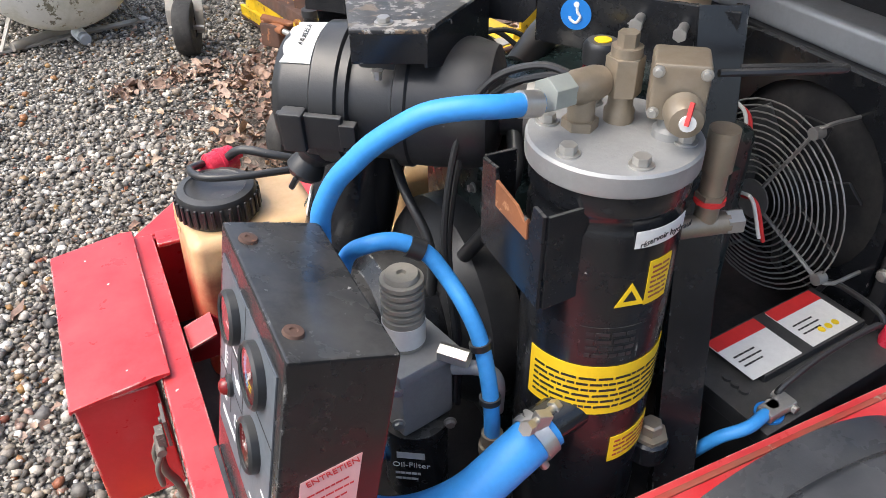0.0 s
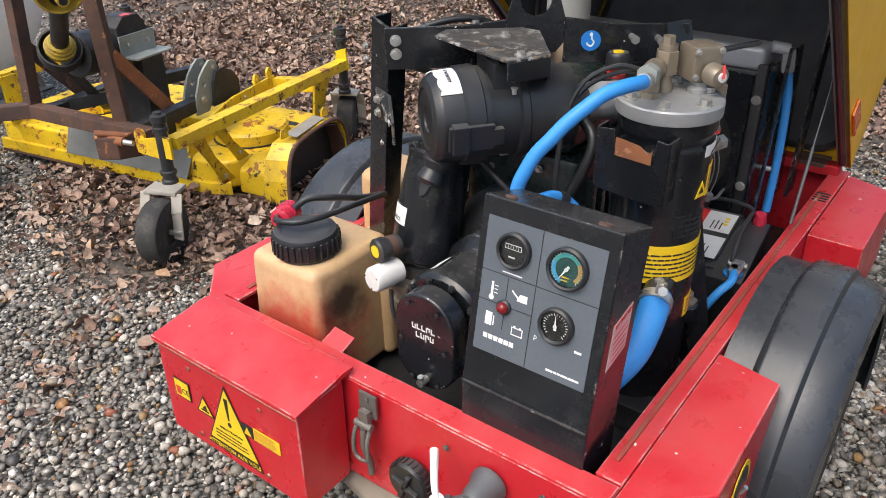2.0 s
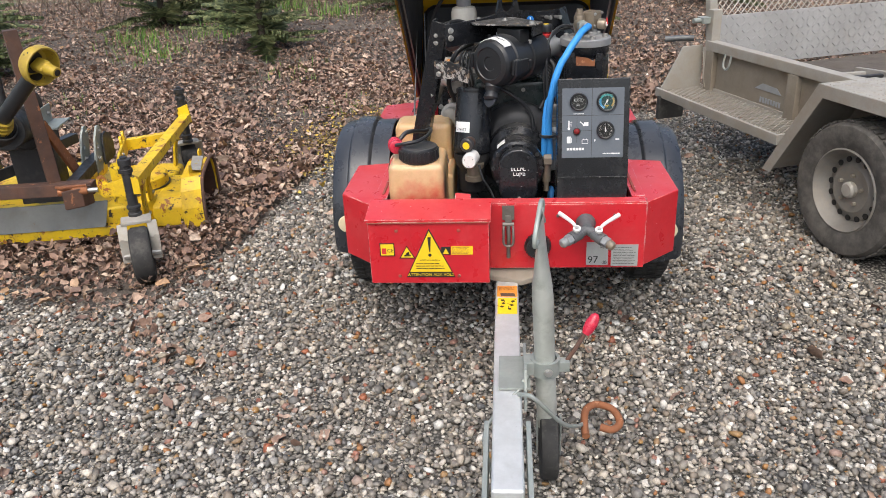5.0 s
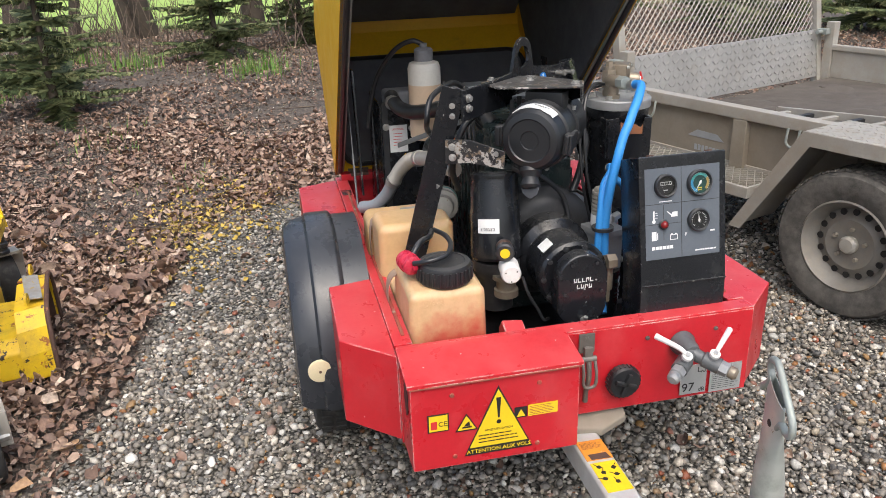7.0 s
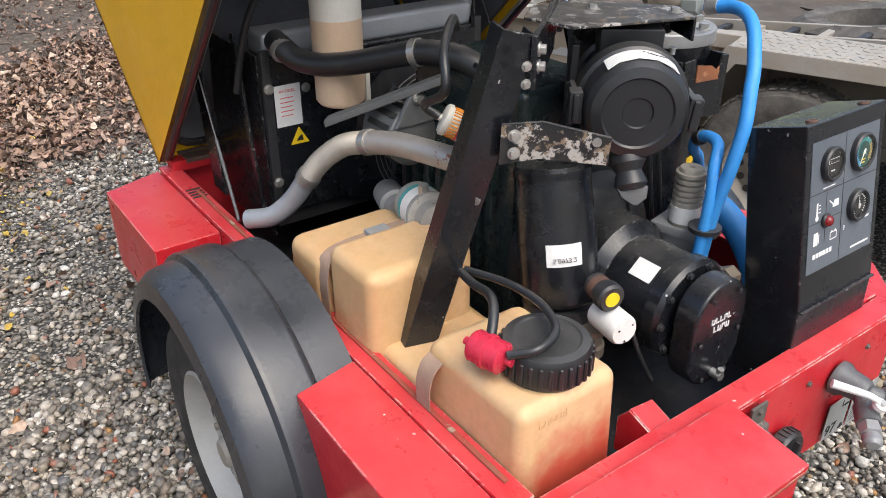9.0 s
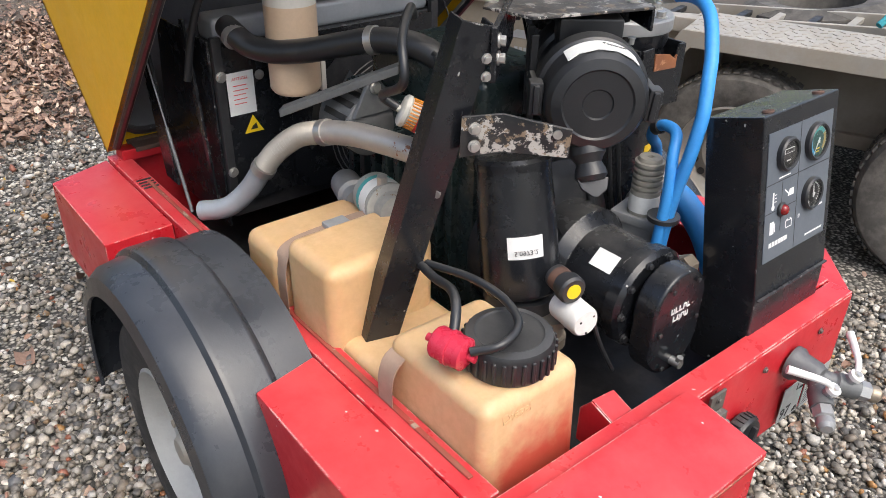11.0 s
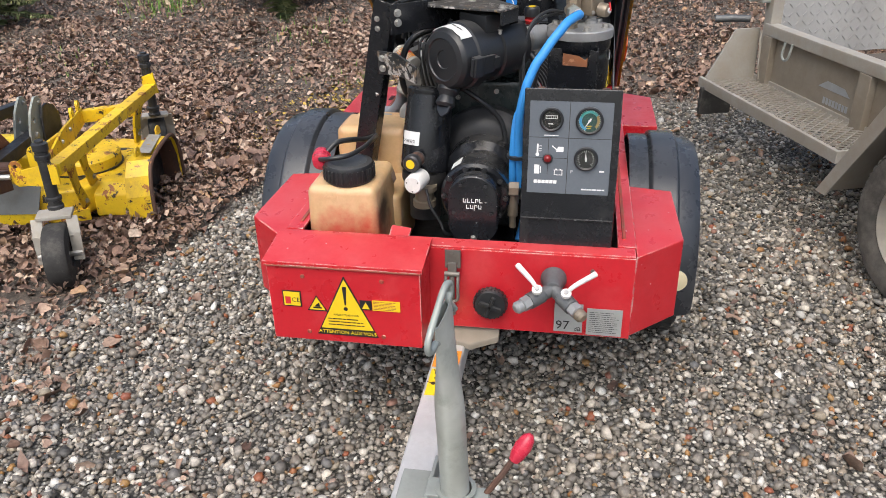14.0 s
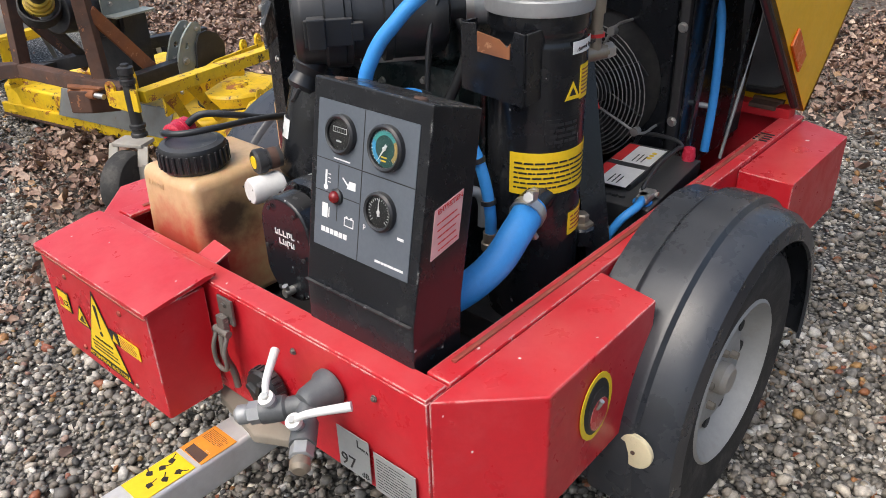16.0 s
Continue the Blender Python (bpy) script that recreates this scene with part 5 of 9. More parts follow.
    part("seal_dot", b, INKW, mv)
    b = box(mesh(), o + V(-0.001, -0.002, 0.010), (0.004, 0.004, 0.022), turn(0, 20, 30))
    part("paint_mark", b, INKR, mv, "red paint mark")
    b = tube(mesh(), [e + V(0.04, -0.01, 0.062), e + V(0.10, -0.03, 0.060), e + V(0.17, -0.04, 0.052), e + V(0.18, -0.03, 0.050), e + V(0.10, 0.02, 0.045)], 0.004, 8, 5)
    part("sensing_tube", b, PLASTIC, v, "thin black tube")
    b = tube(mesh(), [V(0.47, -0.24, 1.07), V(0.44, -0.20, 1.078), V(0.40, -0.16, 1.05), V(0.37, -0.145, 0.98), V(0.35, -0.15, 0.85), V(0.35, -0.18, 0.72), V(0.34, -0.2, 0.62)], 0.0045, 8, 8)
    tube(b, [V(0.48, -0.235, 1.065), V(0.45, -0.19, 1.06), V(0.41, -0.152, 1.03), V(0.38, -0.137, 0.96), V(0.36, -0.142, 0.83), V(0.36, -0.172, 0.70), V(0.35, -0.19, 0.60)], 0.0045, 8, 8)
    part("control_cable", b, PLASTIC, v, "thin black control lines")
    # safety relief valve on a tee
    r = V(0.583, -0.332, 0.915)
    b = mesh()
    cyl(b, r + V(-0.05, 0.01, 0), r + V(0.025, -0.008, 0), 0.013, n=14)
    cyl(b, r, r + Z * 0.03, 0.013, n=14)
    cyl(b, r + Z * 0.03, r + Z * 0.042, 0.017, n=6)
    cyl(b, r + Z * 0.042, r + Z * 0.075, 0.0135, n=18)
    cyl(b, r + Z * 0.070, r + Z * 0.118, 0.0165, n=20)
    rv = part("relief_valve", b, BRASS, v, "brass relief valve with red seal")
    part("nut", cyl(mesh(), r + V(0.022, -0.007, 0), r + V(0.040, -0.012, 0), 0.0145, n=6), STEEL, rv)
    part("red_seal", cyl(mesh(), r + Z * 0.030, r + Z * 0.036, 0.0175, n=12), INKR, rv)
    # filler plug on a stub beside the vessel
    o = V(0.557, -0.345, 0.56)
    fp = part("filler_stub", lathe(mesh(), o, o + Z, [(0, 0), (0.026, 0), (0.026, 0.030), (0.022, 0.034), (0, 0.034)], 24), BLACK, v)
    part("filler_plug", lathe(mesh(), o + Z * 0.034, o + Z, [(0, 0), (0.024, 0), (0.024, 0.006), (0.015, 0.008), (0.015, 0.022), (0.012, 0.025), (0, 0.025)], 6), BRASS, fp, "dull brass hexagon plug")
    # foot
    part("vessel_foot", boxm((0.48, -0.29, 0.41), (0.22, 0.2, 0.06), bev=0.004), BLACKM, v)


set_at(separator, 0.010, 0.005, 0.004)


def hoses():
    b = tube(mesh(), [(0.400, -0.274, 1.083), (0.356, -0.279, 1.091), (0.324, -0.269, 1.092), (0.294, -0.252, 1.085), (0.272, -0.236, 1.069), (0.250, -0.214, 1.044), (0.234, -0.197, 1.019), (0.222, -0.180, 0.995), (0.212, -0.167, 0.966), (0.206, -0.157, 0.935), (0.208, -0.145, 0.87), (0.224, -0.142, 0.78), (0.240, -0.150, 0.66)], 0.0116, 18, 7)
    h = part("upper_air_hose", b, HOSE, comp, "blue rubber air hose")
    part("hose_ferrule", cyl(mesh(), (0.398, -0.274, 1.083), (0.376, -0.277, 1.088), 0.0132, n=20), STEEL, h)
    b = tube(mesh(), [(0.238, -0.128, 0.62), (0.230, -0.128, 0.72), (0.227, -0.130, 0.80), (0.236, -0.139, 0.863), (0.254, -0.165, 0.893), (0.285, -0.177, 0.896), (0.316, -0.190, 0.878), (0.333, -0.210, 0.850), (0.342, -0.240, 0.825), (0.350, -0.260, 0.79), (0.354, -0.276, 0.74), (0.356, -0.285, 0.688), (0.358, -0.285, 0.638)], 0.0102, 16, 8)
    h = part("return_hose", b, HOSE, comp, "thin blue return hose")
    b = lathe(mesh(), (0.358, -0.285, 0.65), (0.358, -0.285, 0), [(0, 0), (0.014, 0), (0.014, 0.018), (0.017, 0.02), (0.017, 0.034), (0, 0.034)], 16)
    lathe(b, (0.238, -0.128, 0.66), (0.238, -0.128, 0), [(0, 0), (0.014, 0), (0.014, 0.03), (0.018, 0.032), (0.018, 0.05), (0, 0.05)], 16)
    part("hose_fitting", b, BRASS, h)
    for p, q in (((0.297, -0.182, 0.890), (0.312, -0.188, 0.881)), ((0.350, -0.261, 0.786), (0.351, -0.263, 0.778)), ((0.355, -0.281, 0.712), (0.355, -0.282, 0.704))):
        part("tie_strap", cyl(mesh(), p, q, 0.0135, n=16), PLASTIC, h)
    part("tie_strap", cyl(mesh(), (0.234, -0.140, 0.745), (0.234, -0.140, 0.753), 0.029, n=18), PLASTIC, h)
    b = tube(mesh(), [(0.400, -0.340, 0.698), (0.345, -0.352, 0.680), (0.285, -0.350, 0.640), (0.225, -0.320, 0.600), (0.18, -0.27, 0.575), (0.16, -0.2, 0.56)], 0.0275, 24, 10)
    h = part("intake_hose", b, HOSE, comp, "thick blue hose")
    p0, p1 = V(0.392, -0.342, 0.697), V(0.374, -0.346, 0.691)
    b = lathe(mesh(), p0, p1, [(0.028, 0), (0.031, 0), (0.031, 0.018), (0.028, 0.018)], 28)
    box(b, V(0.382, -0.352, 0.728), (0.020, 0.014, 0.022), turn(0, 20, 0), 0.002)
    cyl(b, V(0.36, -0.362, 0.738), V(0.405, -0.340, 0.724), 0.005, n=10)
    cyl(b, V(0.352, -0.366, 0.742), V(0.362, -0.361, 0.737), 0.009, n=6)
    cyl(b, V(0.405, -0.340, 0.724), V(0.413, -0.336, 0.722), 0.009, n=6)
    cyl(b, V(0.385, -0.352, 0.662), V(0.391, -0.357, 0.648), 0.006, n=10)
    part("hose_clamp", b, STEEL, h, "plated hose clamp")
    b = tube(mesh(), [(0.30, -0.17, 0.60), (0.27, -0.16, 0.55), (0.23, -0.15, 0.50)], 0.012, 12, 5)
    part("lower_hose", b, HOSE, comp)
    # blue hose beside the cooler
    b = tube(mesh(), [(1.150, -0.306, 0.935), (1.165, -0.316, 0.87), (1.168, -0.322, 0.76), (1.165, -0.324, 0.66), (1.150, -0.326, 0.56)], 0.0105, 16, 8)
    h = part("cooler_hose", b, HOSE, comp, "blue oil cooler hose")
    b = mesh()
    cyl(b, (1.152, -0.308, 0.920), (1.146, -0.304, 0.972), 0.016, n=6)
    cyl(b, (1.146, -0.304, 0.972), (1.130, -0.27, 0.978), 0.014, n=14)
    cyl(b, (1.166, -0.324, 0.668), (1.160, -0.290, 0.668), 0.007, n=10)
    part("hose_fitting", b, GREYP, h)


hoses()


def channel(bm, a, b, w, d, t, face):
    """A U-section from a to b: web w wide looking along face, flanges d deep."""
    a, b = Vector(a), Vector(b)
    ax = (b - a).normalized()
    f = Vector(face)
    f = (f - ax * f.dot(ax)).normalized()
    s = ax.cross(f)
    sec = [(-w / 2, 0), (w / 2, 0), (w / 2, -d), (w / 2 - t, -d), (w / 2 - t, -t), (-w / 2 + t, -t), (-w / 2 + t, -d), (-w / 2, -d)]
    return prism(bm, [a + s * u + f * v for u, v in sec], b - a, 0.0015)


def lifting_frame():
    lf = part("lifting_frame", channel(mesh(), (0.412, 0.358, 0.52), (0.318, 0.222, 1.118), 0.058, 0.042, 0.006, V(-0.9, 0.25, -0.1)), BLACK, comp, "black steel lifting frame")
    b = channel(mesh(), (0.583, -0.388, 0.44), (0.664, -0.216, 1.112), 0.054, 0.042, 0.006, V(-0.55, -0.85, 0.2))
    part("right_post", b, BLACK, lf, "black steel post")
    L, R = V(0.312, 0.208, 0), V(0.682, -0.226, 0)
    d = (R - L).normalized()
    n = V(d.y, -d.x, 0)
    q = [L + Z * 1.035, L + d * 0.40 + Z * 1.045, R + Z * 1.030, R + Z * 1.108, L + d * 0.40 + Z * 1.112, L + d * 0.345 + Z * 1.125, L + d * 0.315 + Z * 1.165]
    q += [L + d * (0.280 + 0.038 * math.cos(radians(a))) + Z * (1.168 + 0.038 * math.sin(radians(a))) for a in (10, 40, 70, 110, 140, 170)]
    q += [L + d * 0.245 + Z * 1.15, L + d * 0.21 + Z * 1.122, L + d * 0.15 + Z * 1.115, L + Z * 1.115]
    b = mesh()
    # the bar in three pieces: left wing, lug with its eye, right wing
    prism(b, [L + Z * 1.035, L + d * 0.225 + Z * 1.038, L + d * 0.225 + Z * 1.122, L + d * 0.15 + Z * 1.114, L + Z * 1.112], n * 0.009, 0.0015)
    prism(b, [L + d * 0.335 + Z * 1.040, R + Z * 1.030, R + Z * 1.106, L + d * 0.43 + Z * 1.110, L + d * 0.335 + Z * 1.124], n * 0.009, 0.0015)
    part("cross_bar", b, BLACK, lf, "black steel cross bar")
    lug = [L + d * 0.226 + Z * 1.06, L + d * 0.334 + Z * 1.06, L + d * 0.334 + Z * 1.126] + [L + d * (0.280 + 0.044 * math.cos(radians(a))) + Z * (1.158 + 0.050 * math.sin(radians(a))) for a in (0, 30, 60, 90, 120, 150, 180)] + [L + d * 0.226 + Z * 1.126]
    b = plate_with_hole(mesh(), lug, L + d * 0.280 + Z * 1.156, 0.029, n * 0.009)
    part("lifting_eye", b, BLACK, lf, "black lifting eye")
    # blue hook sign
    c = L + d * 0.385 + Z * 1.080 + n * 0.0092
    dot = part("hook_sign", cyl(mesh(), c, c + n * 0.0012, 0.019, n=32), INKB, lf, "round blue lifting point sign")
    b = tube(mesh(), [c + n * 0.0014 + d * u + Z * v for u, v in ((0.001, 0.010), (0.002, 0.003), (0.006, -0.003), (0.001, -0.010), (-0.006, -0.007), (-0.007, -0.003))], 0.0018, 6, 3)
    cyl(b, c + n * 0.0012 + Z * 0.012, c + n * 0.002 + Z * 0.012, 0.0035, n=10)
    part("hook_print", b, INKW, dot)
    b = mesh()
    for u, v in ((0.462, 1.086), (0.512, 1.082)):
        p = L + d * u + Z * v
        cyl(b, p + n * 0.004, p + n * 0.034, 0.0062, n=12)
        bolt(b, p + n * 0.030, n, 0.0105, 0.009, False)
    for z in (1.09, 1.065):
        bolt(b, L + d * 0.02 + Z * z + n * 0.009, n, 0.010, 0.010)
        bolt(b, V(0.290, 0.235, z - 0.01), V(-0.9, 0.25, -0.1), 0.007, 0.006)
    for z in (0.86,):
        bolt(b, V(0.330 + (1.1 - z) * 0.10, 0.262 + (1.1 - z) * 0.21 - 0.045, z), V(0.3, -0.9, 0), 0.006, 0.008)
    part("frame_bolt", b, STEEL, lf)
    b = mesh()
    for z in (1.05, 0.99):
        c = V(0.330 + (1.1 - z) * 0.10, 0.262 + (1.1 - z) * 0.21 - 0.045, z)
        cyl(b, c, c + V(0.3, -0.9, 0) * 0.004, 0.008, n=16)
    part("bolt_hole", b, INK, lf)
    b = plate_with_hole(mesh(), [R + V(-0.035, 0.030, 1.02), R + V(0.0, 0.0, 1.02), R + V(0.0, 0.0, 1.10), R + V(-0.028, 0.026, 1.10), R + V(-0.035, 0.030, 1.085)], R + V(-0.018, 0.016, 1.066), 0.008, n * 0.006, 20)
    part("post_ear", b, BLACK, lf)
    # top plate that carries the filter
    b = prism(mesh(), [(0.268, -0.092, 1.103), (0.342, -0.128, 1.103), (0.470, -0.03, 1.103), (0.478, 0.06, 1.103), (0.425, 0.125, 1.103), (0.332, 0.108, 1.103)], Z * 0.005, 0.0015)
    tp = part("filter_plate", b, WORN_BLACK, lf, "mossy black top plate")
    b = prism(mesh(), [(0.268, -0.092, 1.103), (0.342, -0.128, 1.103), (0.342, -0.128, 1.070), (0.268, -0.092, 1.070)], V(0.002, 0.004, 0), 0.001)
    prism(b, [(0.342, -0.128, 1.103), (0.470, -0.030, 1.103), (0.470, -0.030, 1.045), (0.430, -0.06, 1.03), (0.342, -0.128, 1.065)], V(-0.003, 0.003, 0), 0.001)
    part("plate_flange", b, BLACK, lf)
    b = mesh()
    for p in ((0.309, -0.089, 1.108), (0.440, 0.092, 1.108), (0.40, 0.0, 1.108)):
        bolt(b, p, Z, 0.0095, 0.007)
    bolt(b, (0.300, -0.085, 1.055), -Z, 0.006, 0.012)
    part("plate_bolt", b, STEEL, lf)
    # strap from the post to the filter
    b = prism(mesh(), [(0.322, 0.248, 0.990), (0.326, 0.248, 0.925), (0.300, 0.192, 0.930), (0.225, 0.125, 0.928), (0.222, 0.123, 0.972), (0.296, 0.192, 0.990)], V(0.004, -0.004, 0), 0.0012)
    st = part("filter_strap", b, WORN_BLACK, lf, "black strap with worn paint")
    b = mesh()
    for z in (0.972, 0.945):
        bolt(b, (0.312, 0.232, z), V(-0.9, 0.4, 0), 0.009, 0.008)
    for p in ((0.282, 0.175, 0.975), (0.238, 0.137, 0.965)):
        cyl(b, V(*p) + V(-0.002, 0.002, 0), V(*p) + V(-0.004, 0.004, 0), 0.007, n=12)
    part("strap_bolt", b, STEEL, st)


set_at(lifting_frame, 0.010, 0.004, 0.005)


def air_filter():
    c = V(0.246, 0.060, 0.995)
    ax = V(0.788, -0.616, 0.0)
    prof = [(0, 0.006), (0.022, 0.006), (0.024, 0.003), (0.052, 0.003), (0.055, 0.0), (0.070, 0.004), (0.076, 0.012), (0.079, 0.018), (0.081, 0.052), (0.087, 0.056), (0.088, 0.085), (0.084, 0.088), (0.084, 0.098), (0.076, 0.10), (0.076, 0.150), (0.083, 0.153), (0.083, 0.166), (0.080, 0.169), (0.079, 0.235), (0.072, 0.26), (0.050, 0.268), (0.034, 0.27), (0.034, 0.31), (0, 0.31)]
    f = part("air_filter", lathe(mesh(), c, c + ax, prof, 56), PLASTIC, comp, "black plastic round air filter housing")
    s = ax.cross(Z)
    b = mesh()
    # clasps
    for a in (radians(180), radians(-6), radians(250)):
        o = c + ax * 0.058 + (s * math.cos(a) + Z * math.sin(a)) * 0.090
        r = Matrix((ax, s * math.cos(a) + Z * math.sin(a), ax.cross(s * math.cos(a) + Z * math.sin(a)))).transposed()
        box(b, o, (0.080, 0.010, 0.046), r, 0.003)
        box(b, o - ax * 0.020, (0.030, 0.022, 0.052), r, 0.004)
        box(b, o + ax * 0.046, (0.02, 0.014, 0.03), r, 0.002)
    part("clasp", b, PLASTIC, f)
    # white part label on top of the cap
    b = mesh()
    rows = []
    for k in range(13):
        a = radians(46 + 82 * k / 12)
        d = s * math.cos(a) + Z * math.sin(a)
        rows.append([b.verts.new(c + d * r + ax * h) for r, h in ((0.0793, 0.014 + 0.004 * (k % 3 == 1)), (0.0808, 0.014 + 0.004 * (k % 3 == 1)), (0.0828, 0.052), (0.0812, 0.052))])
    for p, q in zip(rows, rows[1:]):
        for k in range(4):
            b.faces.new((p[k], p[(k + 1) % 4], q[(k + 1) % 4], q[k]))
    b.faces.new(rows[0])
    b.faces.new(list(reversed(rows[-1])))
    lb = part("part_label", b, LABW, f, "torn white part label")
    g = radians(75)
    d = s * math.cos(g) + Z * math.sin(g)
    part("lettering", words("6.3528.0/A", c + d * 0.0826 + ax * 0.038, (Z * math.cos(g) - s * math.sin(g)) * -1, ax * -1, 0.009), INK, lb)
    # dust ejector nozzle hanging below
    o = c + ax * 0.030 - Z * 0.074 - s * 0.006
    d = V(-0.50, 0.16, -0.85).normalized()
    dv = part("dust_valve", lathe(mesh(), o, o + d, [(0, -0.012), (0.027, -0.012), (0.029, 0.0), (0.029, 0.016), (0.024, 0.022), (0.020, 0.030), (0.024, 0.040), (0.026, 0.050), (0.020, 0.058), (0, 0.059)], 26), PLASTIC, f, "rubber dust valve")
    u = d.cross(s).normalized()
    e = o + d * 0.052
    part("valve_lip", prism(mesh(), [e - s * 0.026, e + s * 0.026, e + s * 0.020 + d * 0.020, e + s * 0.004 + d * 0.032, e - s * 0.004 + d * 0.032, e - s * 0.020 + d * 0.020], u * 0.007, 0.002), PLASTIC, dv)
    b = mesh()
    box(b, c + ax * 0.19 - Z * 0.084 - s * 0.03, (0.09, 0.030, 0.02), Matrix((ax, s, Z)).transposed(), 0.003)
    part("steel_clip", b, STEEL, f)
    o = c + ax * 0.31
    b = tube(mesh(), [o, o + ax * 0.05, o + ax * 0.10 + Z * -0.01, o + ax * 0.15 + Z * -0.05], 0.034, 20, 6)
    part("intake_pipe", b, GREYP, f)
    part("pipe_clamp", lathe(mesh(), o - ax * 0.012, o, [(0.035, 0), (0.037, 0), (0.037, 0.014), (0.035, 0.014)], 24), STEEL, f)
    # square saddle under the plate
    b = mesh()
    r = Matrix((ax, s, Z)).transposed()
    box(b, c + ax * 0.135 + Z * 0.075 , (0.055, 0.10, 0.05), r, 0.004)
    box(b, c + ax * 0.112 - s * 0.086, (0.008, 0.012, 0.15), r, 0.002)
    box(b, c + ax * 0.165 - s * 0.086, (0.008, 0.012, 0.15), r, 0.002)
    part("saddle", b, PLASTIC, f)


air_filter()


def canister():
    a, t = V(0.309, 0.128, 0.665), V(0.366, 0.114, 0.895)
    c = part("oil_canister", lathe(mesh(), a, t, [(0, 0), (0.060, 0), (0.067, 0.01), (0.0665, 0.12), (0.062, 0.212), (0.064, 0.216), (0.064, 0.226), (0.058, 0.232), (0, 0.232)], 40), BLACK, comp, "glossy black canister")
    ax = (t - a).normalized()
    fw = V(-0.93, 0.36, 0)
    fw = (fw - ax * fw.dot(ax)).normalized()
    sd = ax.cross(fw)
    b = mesh()
    rows = []
    for k in range(9):
        g = radians(-36 + 50 * k / 8)
        d = fw * math.cos(g) + sd * math.sin(g)
        rows.append([b.verts.new(a + d * r + ax * h) for r, h in ((0.0672, 0.075), (0.0682, 0.075), (0.0682, 0.112), (0.0672, 0.112))])
    for p, q in zip(rows, rows[1:]):
        for k in range(4):
            b.faces.new((p[k], p[(k + 1) % 4], q[(k + 1) % 4], q[k]))
    b.faces.new(rows[0])
    b.faces.new(list(reversed(rows[-1])))
    lb = part("part_label", b, LABW, c, "white part label, printed upside down")
    g = radians(-11)
    d = fw * math.cos(g) + sd * math.sin(g)
    r = (-fw * math.sin(g) + sd * math.cos(g))
    part("lettering", words("5.0973.2", a + d * 0.0700 + ax * 0.090, r, -ax, 0.0115), INK, lb)
    b = lathe(mesh(), a + V(0, 0, -0.015), a + V(0, 0, -1), [(0, -0.02), (0.062, -0.02), (0.064, 0.0), (0.058, 0.02), (0.045, 0.04), (0.045, 0.12), (0, 0.12)], 30)
    part("canister_foot", b, BLACKM, c)


canister()


